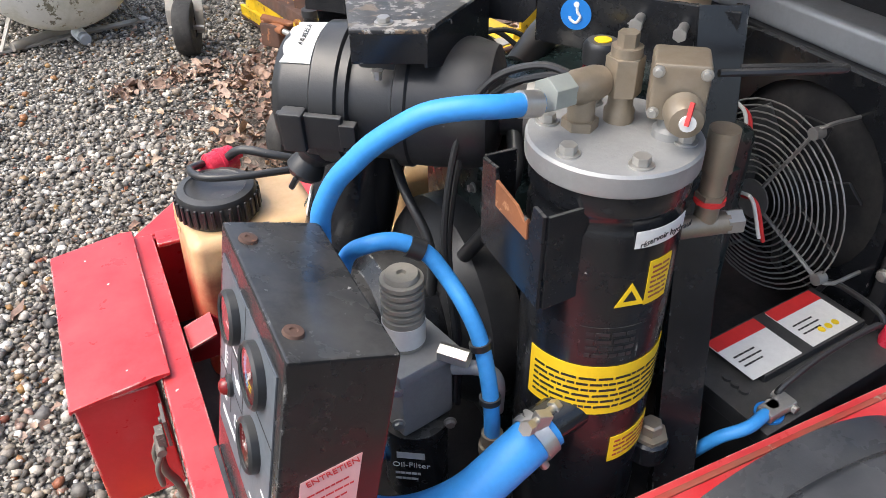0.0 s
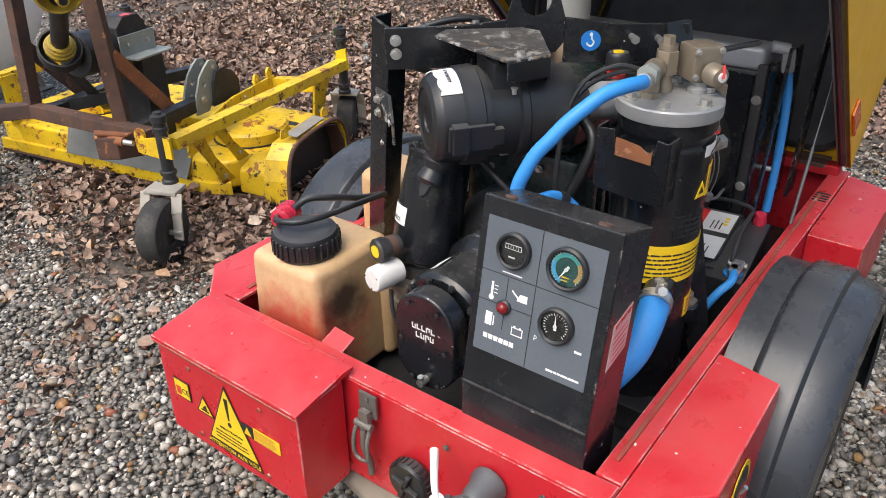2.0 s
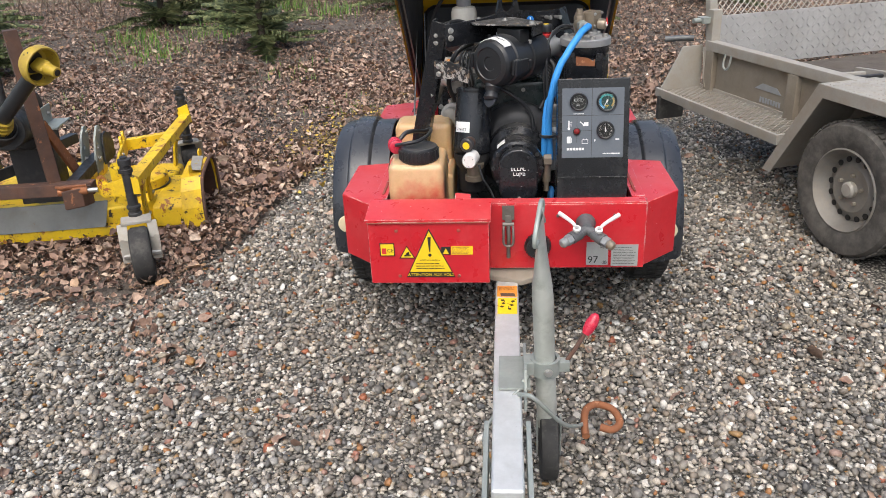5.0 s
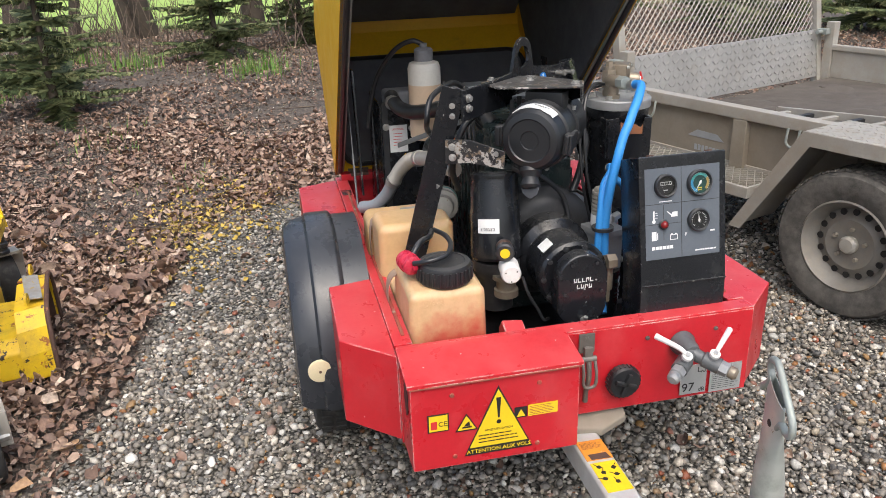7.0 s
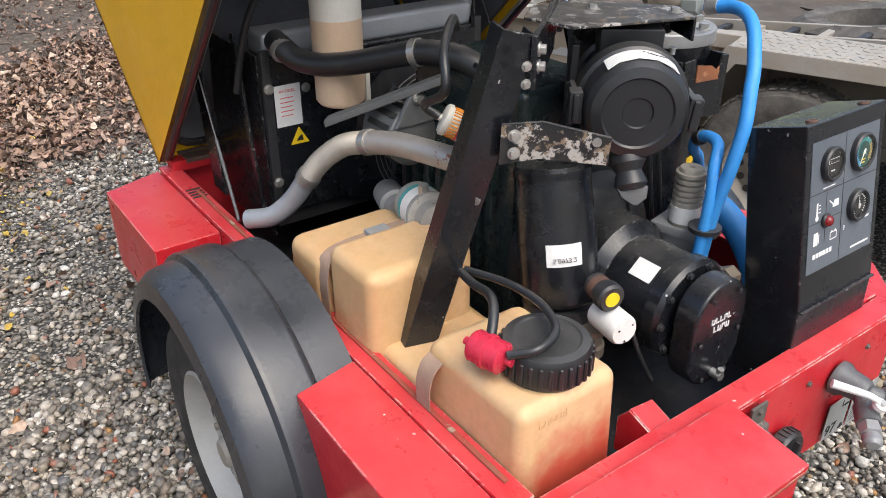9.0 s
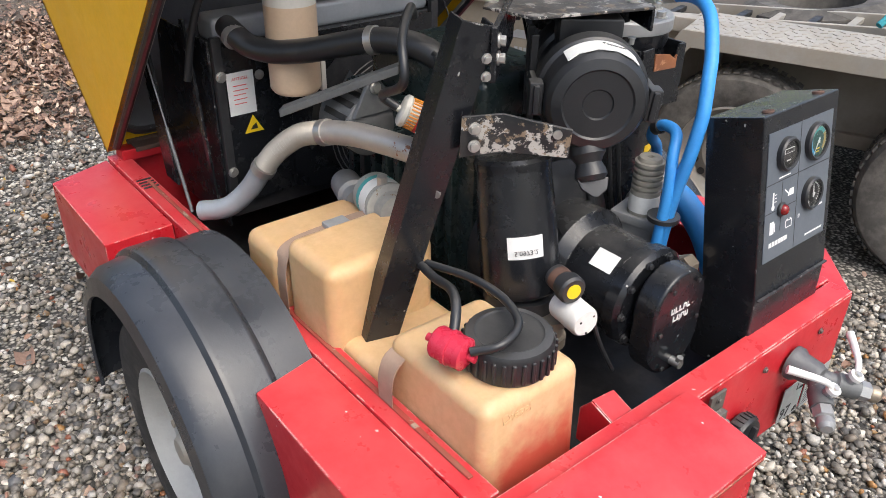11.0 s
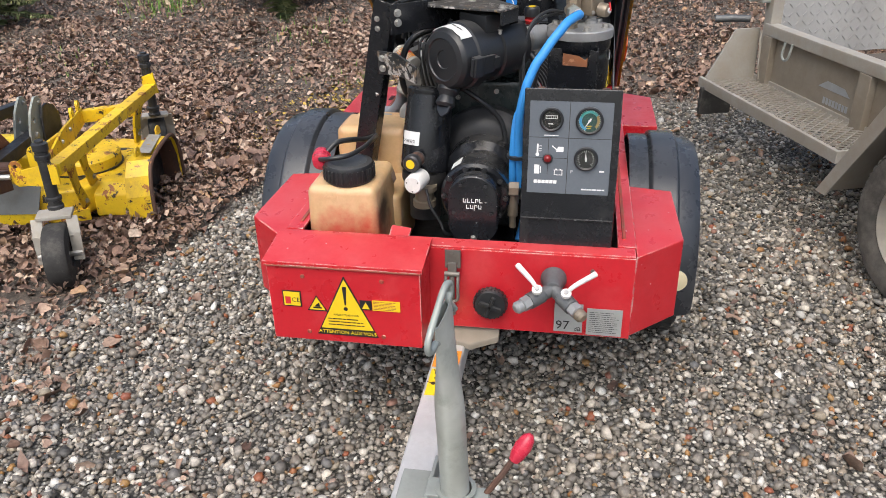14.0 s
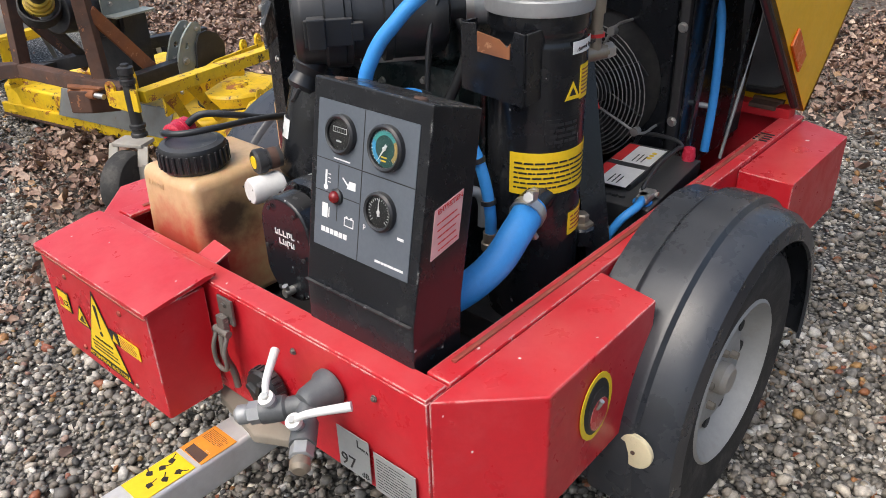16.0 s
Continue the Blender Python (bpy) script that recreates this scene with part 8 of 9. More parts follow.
    b = prism(mesh(), [mp(0.30, 0.98, 0.108), mp(0.30, 0.26, 0.108), mp(0.345, 0.24, 0.225), mp(0.345, 0.98, 0.225)], mr @ V(0.006, 0, 0.002), 0.001)
    part("grey_plate", b, DULLGREY, dk, "dull grey front plate")
    # long side bar with its pivots
    sb = part("side_bar", beam(mp(0.010, 0, 0.418), mp(1.115, -0.03, 0.424), 0.056, 0.046), MOWER, mow, "yellow box-section side bar")
    part("end_plate", prism(mesh(), [mp(1.110, -0.062, 0.395), mp(1.110, 0.010, 0.395), mp(1.110, 0.010, 0.48), mp(1.110, -0.050, 0.500)], mr @ V(0.012, 0, 0), 0.002), MOWER, sb)
    part("end_plate", prism(mesh(), [mp(-0.035, 0.03, 0.375), mp(-0.035, -0.035, 0.375), mp(-0.035, -0.035, 0.455), mp(-0.035, 0.03, 0.47)], mr @ V(0.012, 0, 0), 0.002), MOWER, sb)
    part("bar_lug", ear(mp(0.04, 0.075, 0.478), mr @ V(1, 0.1, 0), 0.024, 0.008, 0.010, 0.09), MOWER, sb)
    part("bar_lug", ear(mp(-0.02, 0.125, 0.445), mr @ V(1, 0.1, 0), 0.022, 0.008, 0.010, 0.08), MOWER, sb)
    part("pivot_plate", prism(mesh(), [mp(-0.03, 0.135, 0.375), mp(-0.03, 0.02, 0.365), mp(-0.03, 0.02, 0.45), mp(-0.03, 0.135, 0.425)], mr @ V(0.012, 0, 0), 0.002), MOWER, sb)
    for x0, x1, y1, z1 in ((0.12, 0.345, 0.06, 0.12), (0.24, 0.44, 0.05, 0.19), (0.93, 0.97, 0.03, 0.19), (1.01, 1.0, 0.04, 0.19)):
        b = prism(mesh(), [mp(x0 - 0.032, -0.018, 0.405), mp(x0 + 0.032, -0.018, 0.405), mp(x1 * 0.5 + x0 * 0.5 + 0.022, y1 * 0.5, (z1 + 0.405) / 2), mp(x1 + 0.036, y1, z1), mp(x1 - 0.036, y1, z1), mp(x1 * 0.5 + x0 * 0.5 - 0.022, y1 * 0.5, (z1 + 0.405) / 2)], mr @ V(0, 0.012, 0), 0.002)
        st = part("bar_strut", b, MOWER, sb)
        bolt(b := mesh(), mp(x1 * 0.8 + x0 * 0.2, y1 * 0.8 - 0.006, z1 + 0.045), mr @ V(0, -1, 0), 0.011, 0.009)
        part("strut_bolt", b, STEEL, st)
    # inner flat bar up to the lugs, and its tie to the side bar
    b = prism(mesh(), [mp(0.25, 0.165, 0.24), mp(0.25, 0.165, 0.33), mp(0.62, 0.22, 0.380), mp(1.0, 0.285, 0.365), mp(1.0, 0.285, 0.29), mp(0.62, 0.22, 0.28)], mr @ V(-0.002, 0.012, 0), 0.002)
    ib = part("inner_bar", b, MOWER, mow, "yellow flat-bar carrier")
    for x, y in ((0.836, 0.262), (0.955, 0.281)):
        part("bar_lug", ear(mp(x, y, 0.392), mr @ V(-0.15, 1, 0), 0.022, 0.009, 0.012, 0.06), MOWER, ib)
    for x, y, z in ((0.35, 0.176, 0.315), (0.55, 0.206, 0.345), (0.70, 0.232, 0.352)):
        bolt(b := mesh(), mp(x, y - 0.003, z), mr @ V(0.17, -1, 0), 0.010, 0.008)
        part("bar_bolt", b, STEEL, ib)
    part("cross_tie", beam(mp(0.99, 0.285, 0.325), mp(0.97, 0.00, 0.36), 0.05, 0.06), MOWER, ib)
    part("far_bar", beam(mp(0.045, 1.335, 0.405), mp(1.115, 1.335, 0.418), 0.056, 0.046), MOWER, mow, "yellow box-section side bar")
    part("far_end_plate", mbox(0.035, 1.335, 0.425, (0.014, 0.075, 0.11), 0.003), MOWER, mow)
    part("rear_bar", beam(mp(0.46, 0.63, 0.425), mp(0.84, 0.50, 0.425), 0.05, 0.05), BLACKM, mow, "black box-section rear arm")
    part("far_end_plate", mbox(1.115, 1.335, 0.445, (0.014, 0.075, 0.11), 0.003), MOWER, mow)
    caster(-0.02, 0.012, 0.546, 14, 0.125, 0.11)
    caster(0.02, 1.335, 0.520, 58, 0.125, 0.13)
    caster(1.137, -0.013, 0.597, 198, 0.125)
    caster(1.137, 1.345, 0.580, 170, 0.125)
    # rusty three-point frame
    fr = part("hitch_frame", beam(mp(0.11, 0.20, 0.378), mp(0.135, 0.92, 0.378), 0.058, 0.058, 0.006), RUST, mow, "rusty box-section hitch frame")
    part("frame_arm", beam(mp(0.130, 0.89, 0.380), mp(0.015, 1.065, 0.372), 0.058, 0.062, 0.006), RUST, fr)
    b = prism(mesh(), [mp(-0.012, 1.09, 0.405), mp(0.05, 1.01, 0.405), mp(0.05, 0.995, 0.335), mp(0.02, 1.02, 0.300), mp(-0.03, 1.075, 0.345)], mr @ V(-0.030, -0.022, 0), 0.004)
    part("hitch_ear", b, RUSTP, fr, "orange-rusty bent hitch ear")
    part("worn_edge", beam(mp(-0.012, 1.092, 0.410), mp(0.045, 1.018, 0.410), 0.010, 0.006, 0.001), STEEL, fr)
    hb = part("hitch_block", prism(mesh(), [mp(-0.095, 0.275, 0.43), mp(-0.06, 0.20, 0.43), mp(0.07, 0.20, 0.40), mp(0.07, 0.275, 0.40)], Z * -0.085, 0.006), RUST, fr, "rusty bevelled hitch block")
    part("hitch_pin", cyl(mesh(), mp(-0.062, 0.300, 0.418), mp(-0.045, 0.180, 0.414), 0.0165, n=14, bev=0.003), RUSTP, hb, "orange-rusty hitch pin")
    part("pin_end", cyl(mesh(), mp(-0.045, 0.180, 0.414), mp(-0.039, 0.140, 0.412), 0.0105, n=12), STEEL, hb)
    b = prism(mesh(), [mp(0.0, 0.26, 0.412), mp(-0.06, 0.31, 0.435), mp(-0.09, 0.27, 0.438), mp(-0.02, 0.19, 0.420), mp(0.03, 0.21, 0.410)], Z * 0.012, 0.004)
    part("pin_gusset", b, RUSTP, hb)
    for y, top in ((0.385, 0.405), (0.90, 0.80)):
        part("mast", beam(mp(0.145, y, 0.40), mp(0.135, top, 1.08), 0.052, 0.056), RUST, fr)
        yy = 0.36 if y < 0.5 else 0.86
        part("mast_brace", beam(mp(0.150, y - 0.01, 0.665), mp(0.43, yy, 0.32), 0.018, 0.056), RUSTP if y < 0.5 else RUST, fr)
        part("lower_arm", beam(mp(0.13, yy - 0.05, 0.375), mp(0.60, yy - 0.04, 0.375), 0.055, 0.055), BLACKM, fr)
    part("diagonal_arm", beam(mp(0.16, 0.85, 0.375), mp(0.46, 0.60, 0.405), 0.012, 0.055), BLACKM, fr, "flat black diagonal arm")
    part("diagonal_arm", beam(mp(0.13, 0.62, 0.60), mp(0.44, 0.80, 0.30), 0.050, 0.012), BLACKM, fr)
    part("back_panel", prism(mesh(), [mp(0.34, 0.43, 0.24), mp(0.46, 0.43, 0.24), mp(0.46, 0.43, 0.60), mp(0.34, 0.43, 0.60)], mr @ V(0, 0.20, 0), 0.004), BLACKM, fr)
    for y in (0.285, 0.350):
        b = plate_with_hole(mesh(), [mp(0.455, y, 0.335), mp(0.535, y, 0.335), mp(0.600, y, 0.450), mp(0.620, y, 0.520), mp(0.600, y, 0.545), mp(0.560, y, 0.545), mp(0.500, y, 0.490), mp(0.455, y, 0.400)], mp(0.520, y, 0.455), 0.013, mr @ V(0, 0.010, 0), 22)
        pl = part("hitch_bracket", b, GALV, fr, "bare steel clevis plate")
        bolt(b := mesh(), mp(0.500, y - 0.002, 0.395), mr @ V(0, -1, 0), 0.016, 0.011)
        part("clevis_bolt", b, STEEL, pl)
        bolt(b := mesh(), mp(0.585, y - 0.002, 0.515), mr @ V(0, -1, 0), 0.010, 0.008)
        part("clevis_bolt", b, STEEL, pl)
    b = prism(mesh(), [mp(0.545, 0.270, 0.35), mp(0.72, 0.270, 0.35), mp(0.725, 0.270, 0.425), mp(0.690, 0.270, 0.475), mp(0.630, 0.270, 0.500), mp(0.585, 0.270, 0.495), mp(0.560, 0.270, 0.45)], mr @ V(0, 0.010, 0), 0.002)
    part("black_plate", b, BLACKM, fr, "round-topped black plate")
    # gearbox and drive shaft guard
    g = part("gearbox", mbox(0.36, 0.56, 0.62, (0.18, 0.20, 0.20), 0.03), BLACKM, mow, "black gearbox")
    part("gear_cover", prism(mesh(), [mp(0.27, 0.455, 0.56), mp(0.42, 0.455, 0.56), mp(0.42, 0.455, 0.73), mp(0.39, 0.455, 0.765), mp(0.31, 0.455, 0.765), mp(0.27, 0.455, 0.73)], mr @ V(0, 0.10, 0), 0.004), BLACKM, g)
    part("red_paint_trace", prism(mesh(), [mp(0.315, 0.46, 0.766), mp(0.375, 0.46, 0.766), mp(0.36, 0.50, 0.766), mp(0.325, 0.49, 0.766)], Z * 0.002), RED, g)
    part("breather", cyl(mesh(), mp(0.30, 0.58, 0.70), mp(0.30, 0.58, 0.87), 0.020, n=18, bev=0.003), BLACKM, g)
    b = prism(mesh(), [mp(0.255, 0.435, 0.620), mp(0.440, 0.435, 0.620), mp(0.440, 0.435, 0.700), mp(0.255, 0.435, 0.700)], mr @ V(0, 0.008, 0), 0.001)
    box(b, mp(0.360, 0.400, 0.617), (0.20, 0.075, 0.008), mr, 0.001)
    gp = part("angle_plate", b, GALV, g, "bare steel angle plate")
    for x in (0.295, 0.395):
        bolt(b := mesh(), mp(x, 0.433, 0.662), mr @ V(0, -1, 0), 0.010, 0.009)
        part("plate_bolt", b, STEEL, gp)
    part("input_drum", cyl(mesh(), mp(0.10, 0.52, 0.66), mp(0.30, 0.54, 0.64), 0.085, n=40, bev=0.008), BLACKM, g, "scuffed black input housing")
    a, c = mp(0.045, 0.515, 0.700), mp(-0.118, 0.250, 0.940)
    d = (c - a).normalized()
    n = (c - a).length
    ds = part("drive_shaft", lathe(mesh(), a, c, [(0, -0.02), (0.042, -0.02), (0.042, 0.03), (0.031, 0.05), (0.031, n), (0, n)], 30), PLASTIC, mow, "black plastic drive shaft guard")
    part("rubber_bellows", lathe(mesh(), a - d * 0.06, c, [(0.050, 0), (0.074, 0.004), (0.080, 0.03), (0.078, 0.07), (0.072, 0.072), (0.070, 0.03), (0.046, 0.012), (0.050, 0)], 36), RUBBER, ds, "black rubber bellows")
    for k, (r_, w_) in enumerate(((0.056, 0.022), (0.050, 0.014), (0.043, 0.014))):
        part("guard_ring", lathe(mesh(), a + d * (0.002 + (0, 0.026, 0.044)[k]), a + d * 3, [(0.030, 0), (r_ - 0.003, 0), (r_, 0.003), (r_, w_ - 0.003), (r_ - 0.003, w_), (0.030, w_)], 32), OLDYEL, ds, "grimy yellow ribbed guard ring")
    for k in range(14):
        q = 2 * math.pi * k / 14
        u = d.orthogonal().normalized()
        v = d.cross(u)
        o = a + d * 0.013 + (u * math.cos(q) + v * math.sin(q)) * 0.0563
        part("ring_slot", boxm(o, (0.0018, 0.004, 0.012), along(o, o + d), 0.0003), INK, ds)
    r0 = mp(-0.147, 0.209, 0.973)
    e = (mp(-0.200, 0.125, 0.945) - r0).normalized()
    part("guard_cone", lathe(mesh(), r0, r0 + e, [(0.036, -0.050), (0.062, -0.046), (0.078, -0.02), (0.080, 0.012), (0.077, 0.018), (0.071, 0.018), (0.071, -0.015), (0.058, -0.034), (0.036, -0.040)], 44), OLDYEL, ds, "grimy yellow open guard ring")
    part("cone_inside", cyl(mesh(), r0 - e * 0.046, r0 - e * 0.038, 0.060, n=32), BLACKM, ds)
    b = mesh()
    box(b, r0 + e * 0.005, (0.056, 0.034, 0.070), along(r0, r0 + e) @ turn(0, 0, 35), 0.010, 3)
    cyl(b, r0 + e * 0.03, r0 + e * 0.090, 0.024, 0.020, 24, 0.003)
    yk = part("yoke", b, OLDYEL, ds, "worn yellow joint yoke")
    part("yoke_bore", cyl(mesh(), r0 + e * 0.0895, r0 + e * 0.0912, 0.013, n=20), INK, yk)


mower()

# ---- goods trailer ----
TO = V(0.832, -1.436, 0)
ta = turn(0, 0, 20.0)


def tp(u, n, z):
    """u towards the trailer's tail, n out towards the compressor."""
    return TO + ta @ V(u, n, 0) + Z * z


gt = thing("goods_trailer", tuple(tp(0, -0.9, 0)), "muddy aluminium twin-axle goods trailer with a mesh ramp", "trailer")


def tbox(u, n, z, s, bev=0.004, rot=None):
    return boxm(tp(u, n, z), s, ta @ rot if rot else ta, bev)


def bed_place(u, n, z):
    return tp(u - 0.11, n - 0.22, z)


def trailer_bed():
    """Walls, floor and ramp; the bed stands in from the wheels and ends ahead of the step."""
    def tp(u, n, z):
        return bed_place(u, n, z)

    def tbox(u, n, z, s, bev=0.004, rot=None):
        return boxm(tp(u, n, z), s, ta @ rot if rot else ta, bev)

    WALL = -0.085
    bd = part("side_wall", tbox(0.05, WALL, 0.490, (3.10, 0.022, 0.29), 0.004), TRAILER, gt, "muddy aluminium side wall")
    part("top_rail", tbox(0.05, WALL + 0.012, 0.660, (3.16, 0.062, 0.055), 0.006), ALUDUST, gt, "dusty aluminium top rail")
    part("bottom_rail", tbox(0.05, WALL + 0.01, 0.345, (3.12, 0.05, 0.05), 0.006), TRAILER, gt)
    for u in (1.585, 0.86, 0.32, -0.5):
        part("wall_post", tbox(u, WALL + 0.022, 0.494, (0.075, 0.045, 0.278), 0.006), TRAILER, bd)
    for u in (1.40, 0.58):
        b = tube(mesh(), [tp(u - 0.028, WALL + 0.045, 0.640), tp(u - 0.026, WALL + 0.055, 0.58), tp(u, WALL + 0.055, 0.56), tp(u + 0.026, WALL + 0.055, 0.58), tp(u + 0.028, WALL + 0.045, 0.640)], 0.006, 8, 5)
        part("tie_ring", b, GALV, bd, "tie-down ring")
    b = mesh()
    for k in range(8):
        sheet(b, tp(1.13 - 0.022 * k, WALL + 0.0125, 0.435), ta @ V(-1, 0, 0), Z, 0.016, 0.028, 0.001)
    prism(b, [tp(1.18, WALL + 0.0125, 0.50), tp(0.96, WALL + 0.0125, 0.50), tp(1.0, WALL + 0.0125, 0.53), tp(1.12, WALL + 0.0125, 0.535)], ta @ V(0, 0.001, 0))
    part("maker_mark", b, GREYP, bd, "worn grey maker plate")
    part("bed_floor", tbox(0.05, -1.0, 0.50, (3.06, 1.80, 0.03), 0.004), DIRT, gt, "earth-covered floor")
    b = mesh()
    r2 = random.Random(4)
    for k in range(26):
        p = tp(r2.uniform(0.2, 1.5), r2.uniform(-1.7, -0.2), 0.515)
        lathe(b, p, p + Z, [(0.05 * r2.uniform(1, 3), 0), (0.04 * r2.uniform(1, 2), 0.012), (0, 0.02)], 9)
    part("earth_heap", b, DIRT, gt, split=False, kind="stuff")
    part("far_wall", tbox(0.05, -1.92, 0.520, (3.10, 0.022, 0.33), 0.004), ALUDUST, gt)
    part("far_rail", tbox(0.05, -1.92, 0.700, (3.12, 0.05, 0.035), 0.006), ALUDUST, gt)
    part("front_wall", tbox(-1.5, -1.0, 0.520, (0.022, 1.86, 0.33), 0.004), ALUDUST, gt)
    # tail posts and the upright ramp of mesh over chequer plate
    for n in (WALL, -1.92):
        part("tail_post", tbox(1.63, n, 0.66, (0.06, 0.06, 0.40), 0.006), ALUDUST, gt)
        b = mesh()
        box(b, tp(1.66, n + 0.05, 0.80), (0.07, 0.05, 0.035), ta, 0.004)
        cyl(b, tp(1.66, n, 0.80), tp(1.66, n + 0.12, 0.80), 0.014, n=12)
        part("ramp_latch", b, GALV, gt)
    RAMPALU = surface("scratched_aluminium", (0.46, 0.45, 0.43), (0.36, 0.35, 0.33), 4, (0.35, 0.55), 0.5, 90, 0.15, dust=(0.40, 0.36, 0.30), dust_level=0.55)
    tilt = turn(0, 9, 0)
    rp = part("ramp", tbox(1.69, -1.0, 0.66, (0.012, 1.80, 0.30), 0.003, tilt), RAMPALU, gt, "aluminium chequer plate ramp foot")
    b = mesh()
    for i in range(46):
        for j in range(7):
            s = 1 if (i + j) % 2 else -1
            box(b, tp(1.682 + 0.042 * (j - 3) * 0.158, -0.14 - 0.038 * i, 0.54 + 0.042 * j), (0.004, 0.026, 0.006), ta @ tilt @ turn(45 * s, 0, 0))
    part("chequer_rib", b, RAMPALU, rp, split=False, kind="stuff")
    for n in (-0.125, -1.88):
        part("ramp_stile", tbox(1.77, n, 1.10, (0.05, 0.05, 1.28), 0.005, tilt), ALUDUST, rp)
    # expanded metal: crossing strands
    b = mesh()
    z0, z1 = 0.81, 1.72
    cell_w, cell_h = 0.042, 0.022

    def mz(z, n):
        return tp(1.69 + (z - 0.66) * 0.158, n, z)

    rows = int((z1 - z0) / cell_h)
    cols = int(1.72 / cell_w)
    for j in range(rows):
        for i in range(cols):
            n0 = -0.15 - cell_w * (i + 0.5 * (j % 2))
            a, m, c = mz(z0 + j * cell_h, n0), mz(z0 + (j + 1) * cell_h, n0 - cell_w / 2), mz(z0 + j * cell_h, n0 - cell_w)
            for p, q in ((a, m), (m, c)):
                up = V(0, 0, 0.0035)
                bk = ta @ V(0.004, 0, 0)
                vs = [b.verts.new(x) for x in (p - up, q - up, q + up + bk, p + up + bk)]
                b.faces.new(vs)
    part("ramp_mesh", b, ALUDUST, rp, "expanded metal mesh", split=False, kind="stuff")


trailer_bed()


def goods_trailer():
    # side step of grating
    st = part("side_step", tbox(1.04, -0.008, 0.398, (1.12, 0.020, 0.050), 0.004), ALUDUST, gt, "side step with open grating")
    # open grating: diagonal strands with dark gaps between
    b = mesh()
    rows_, cols_, dn_, du_ = 10, 28, 0.0265, 0.0385
    for j in range(rows_):
        for i in range(cols_):
            u0 = 0.50 + du_ * (i + 0.5 * (j % 2))
            n0 = -0.283 + dn_ * j
            for du in (-1, 1):
                p, q = tp(u0, n0, 0.405), tp(u0 + du * du_ / 2, n0 + dn_, 0.405)
                w = ta @ V(0.0019, 0, 0)
                lo = [b.verts.new(x) for x in (p - w, p + w, q + w, q - w)]
                hi = [b.verts.new(x.co + Z * 0.005) for x in lo]
                b.faces.new(hi)
                for k in range(4):
                    b.faces.new((lo[k], lo[(k + 1) % 4], hi[(k + 1) % 4], hi[k]))
    part("grating", b, ALUDUST, st, split=False, kind="stuff")
    part("step_end", tbox(0.488, -0.15, 0.398, (0.014, 0.27, 0.05), 0.002), ALUDUST, st)
    part("step_end", prism(mesh(), [tp(1.59, 0.0, 0.375), tp(1.59, -0.29, 0.375), tp(1.60, -0.29, 0.65), tp(1.60, -0.16, 0.65)], ta @ V(-0.012, 0, 0), 0.003), ALUDUST, st)
    part("step_back", tbox(1.04, -0.288, 0.398, (1.12, 0.012, 0.05), 0.003), ALUDUST, st)
    # chequer plate mudguard over the wheels
    mg = part("trailer_mudguard", prism(mesh(), [tp(0.555, 0.0, 0.235), tp(0.255, 0.0, 0.70), tp(0.24, 0.0, 0.70), tp(0.535, 0.0, 0.235)], ta @ V(0, -0.29, 0), 0.002), ALUDUST, gt, "dusty aluminium chequer plate mudguard")
    part("guard_top", prism(mesh(), [tp(0.255, 0.0, 0.700), tp(-1.30, 0.0, 0.700), tp(-1.30, -0.29, 0.700), tp(0.255, -0.29, 0.700)], Z * 0.014, 0.003), ALUDUST, mg)
    part("guard_skirt", prism(mesh(), [tp(0.26, 0.002, 0.712), tp(-1.30, 0.002, 0.712), tp(-1.30, 0.002, 0.655), tp(0.225, 0.002, 0.655), tp(0.498, 0.002, 0.235), tp(0.558, 0.002, 0.235)], ta @ V(0, -0.008, 0), 0.002), ALUDUST, mg)
    b = mesh()
    for i in range(60):
        for j in range(6):
            s = 1 if (i + j) % 2 else -1
            p = tp(0.22 - 0.034 * i + 0.017 * (j % 2), -0.025 - 0.045 * j, 0.7145)
            if i < 45:
                box(b, p, (0.026, 0.005, 0.003), ta @ turn(0, 0, 45 * s))
    part("guard_rib", b, ALUDUST, mg, split=False, kind="stuff")
    # two wheels in line
    dusty = surface("dusty_silver_rim", (0.24, 0.23, 0.21), (0.18, 0.165, 0.145), 10, (0.5, 0.7), 0.2, 90, 0.1, dust=(0.26, 0.22, 0.17), dust_level=0.45)
    for u in (0.03, -0.67):
        c = tp(u, -0.092, 0.296)
        wheel("wheel", c, 1, 0.296, 0.19, dusty, RUBBER_DIRTY, gt, 16, ALUDUST, 20.0)
    part("chassis_beam", tbox(0.0, -0.50, 0.33, (3.0, 0.06, 0.12), 0.004), GALV, gt)
    part("axle", cyl(mesh(), tp(0, -0.1, 0.29), tp(0, -1.9, 0.29), 0.035, n=14), GALV, gt)
    # Black sheet added behind the wheels to paint the shade there.
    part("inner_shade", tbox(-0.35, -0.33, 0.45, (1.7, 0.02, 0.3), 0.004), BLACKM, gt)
    part("tail_bar", tube(mesh(), [tp(1.66, -0.27, 0.68), tp(1.70, -0.20, 0.68), tp(1.735, -0.12, 0.675)], 0.018, 12, 3), CAST, gt, "dark steel tail lock bar")
    part("strut_rod", tube(mesh(), [tp(1.57, -0.285, 0.64), tp(1.52, -0.27, 0.50), tp(1.49, -0.265, 0.42)], 0.008, 8, 3), ALUDUST, gt)
    part("rubber_foot", tbox(1.54, -0.07, 0.315, (0.03, 0.17, 0.14), 0.008), RUBBER, gt, "black rubber bump block")


goods_trailer()


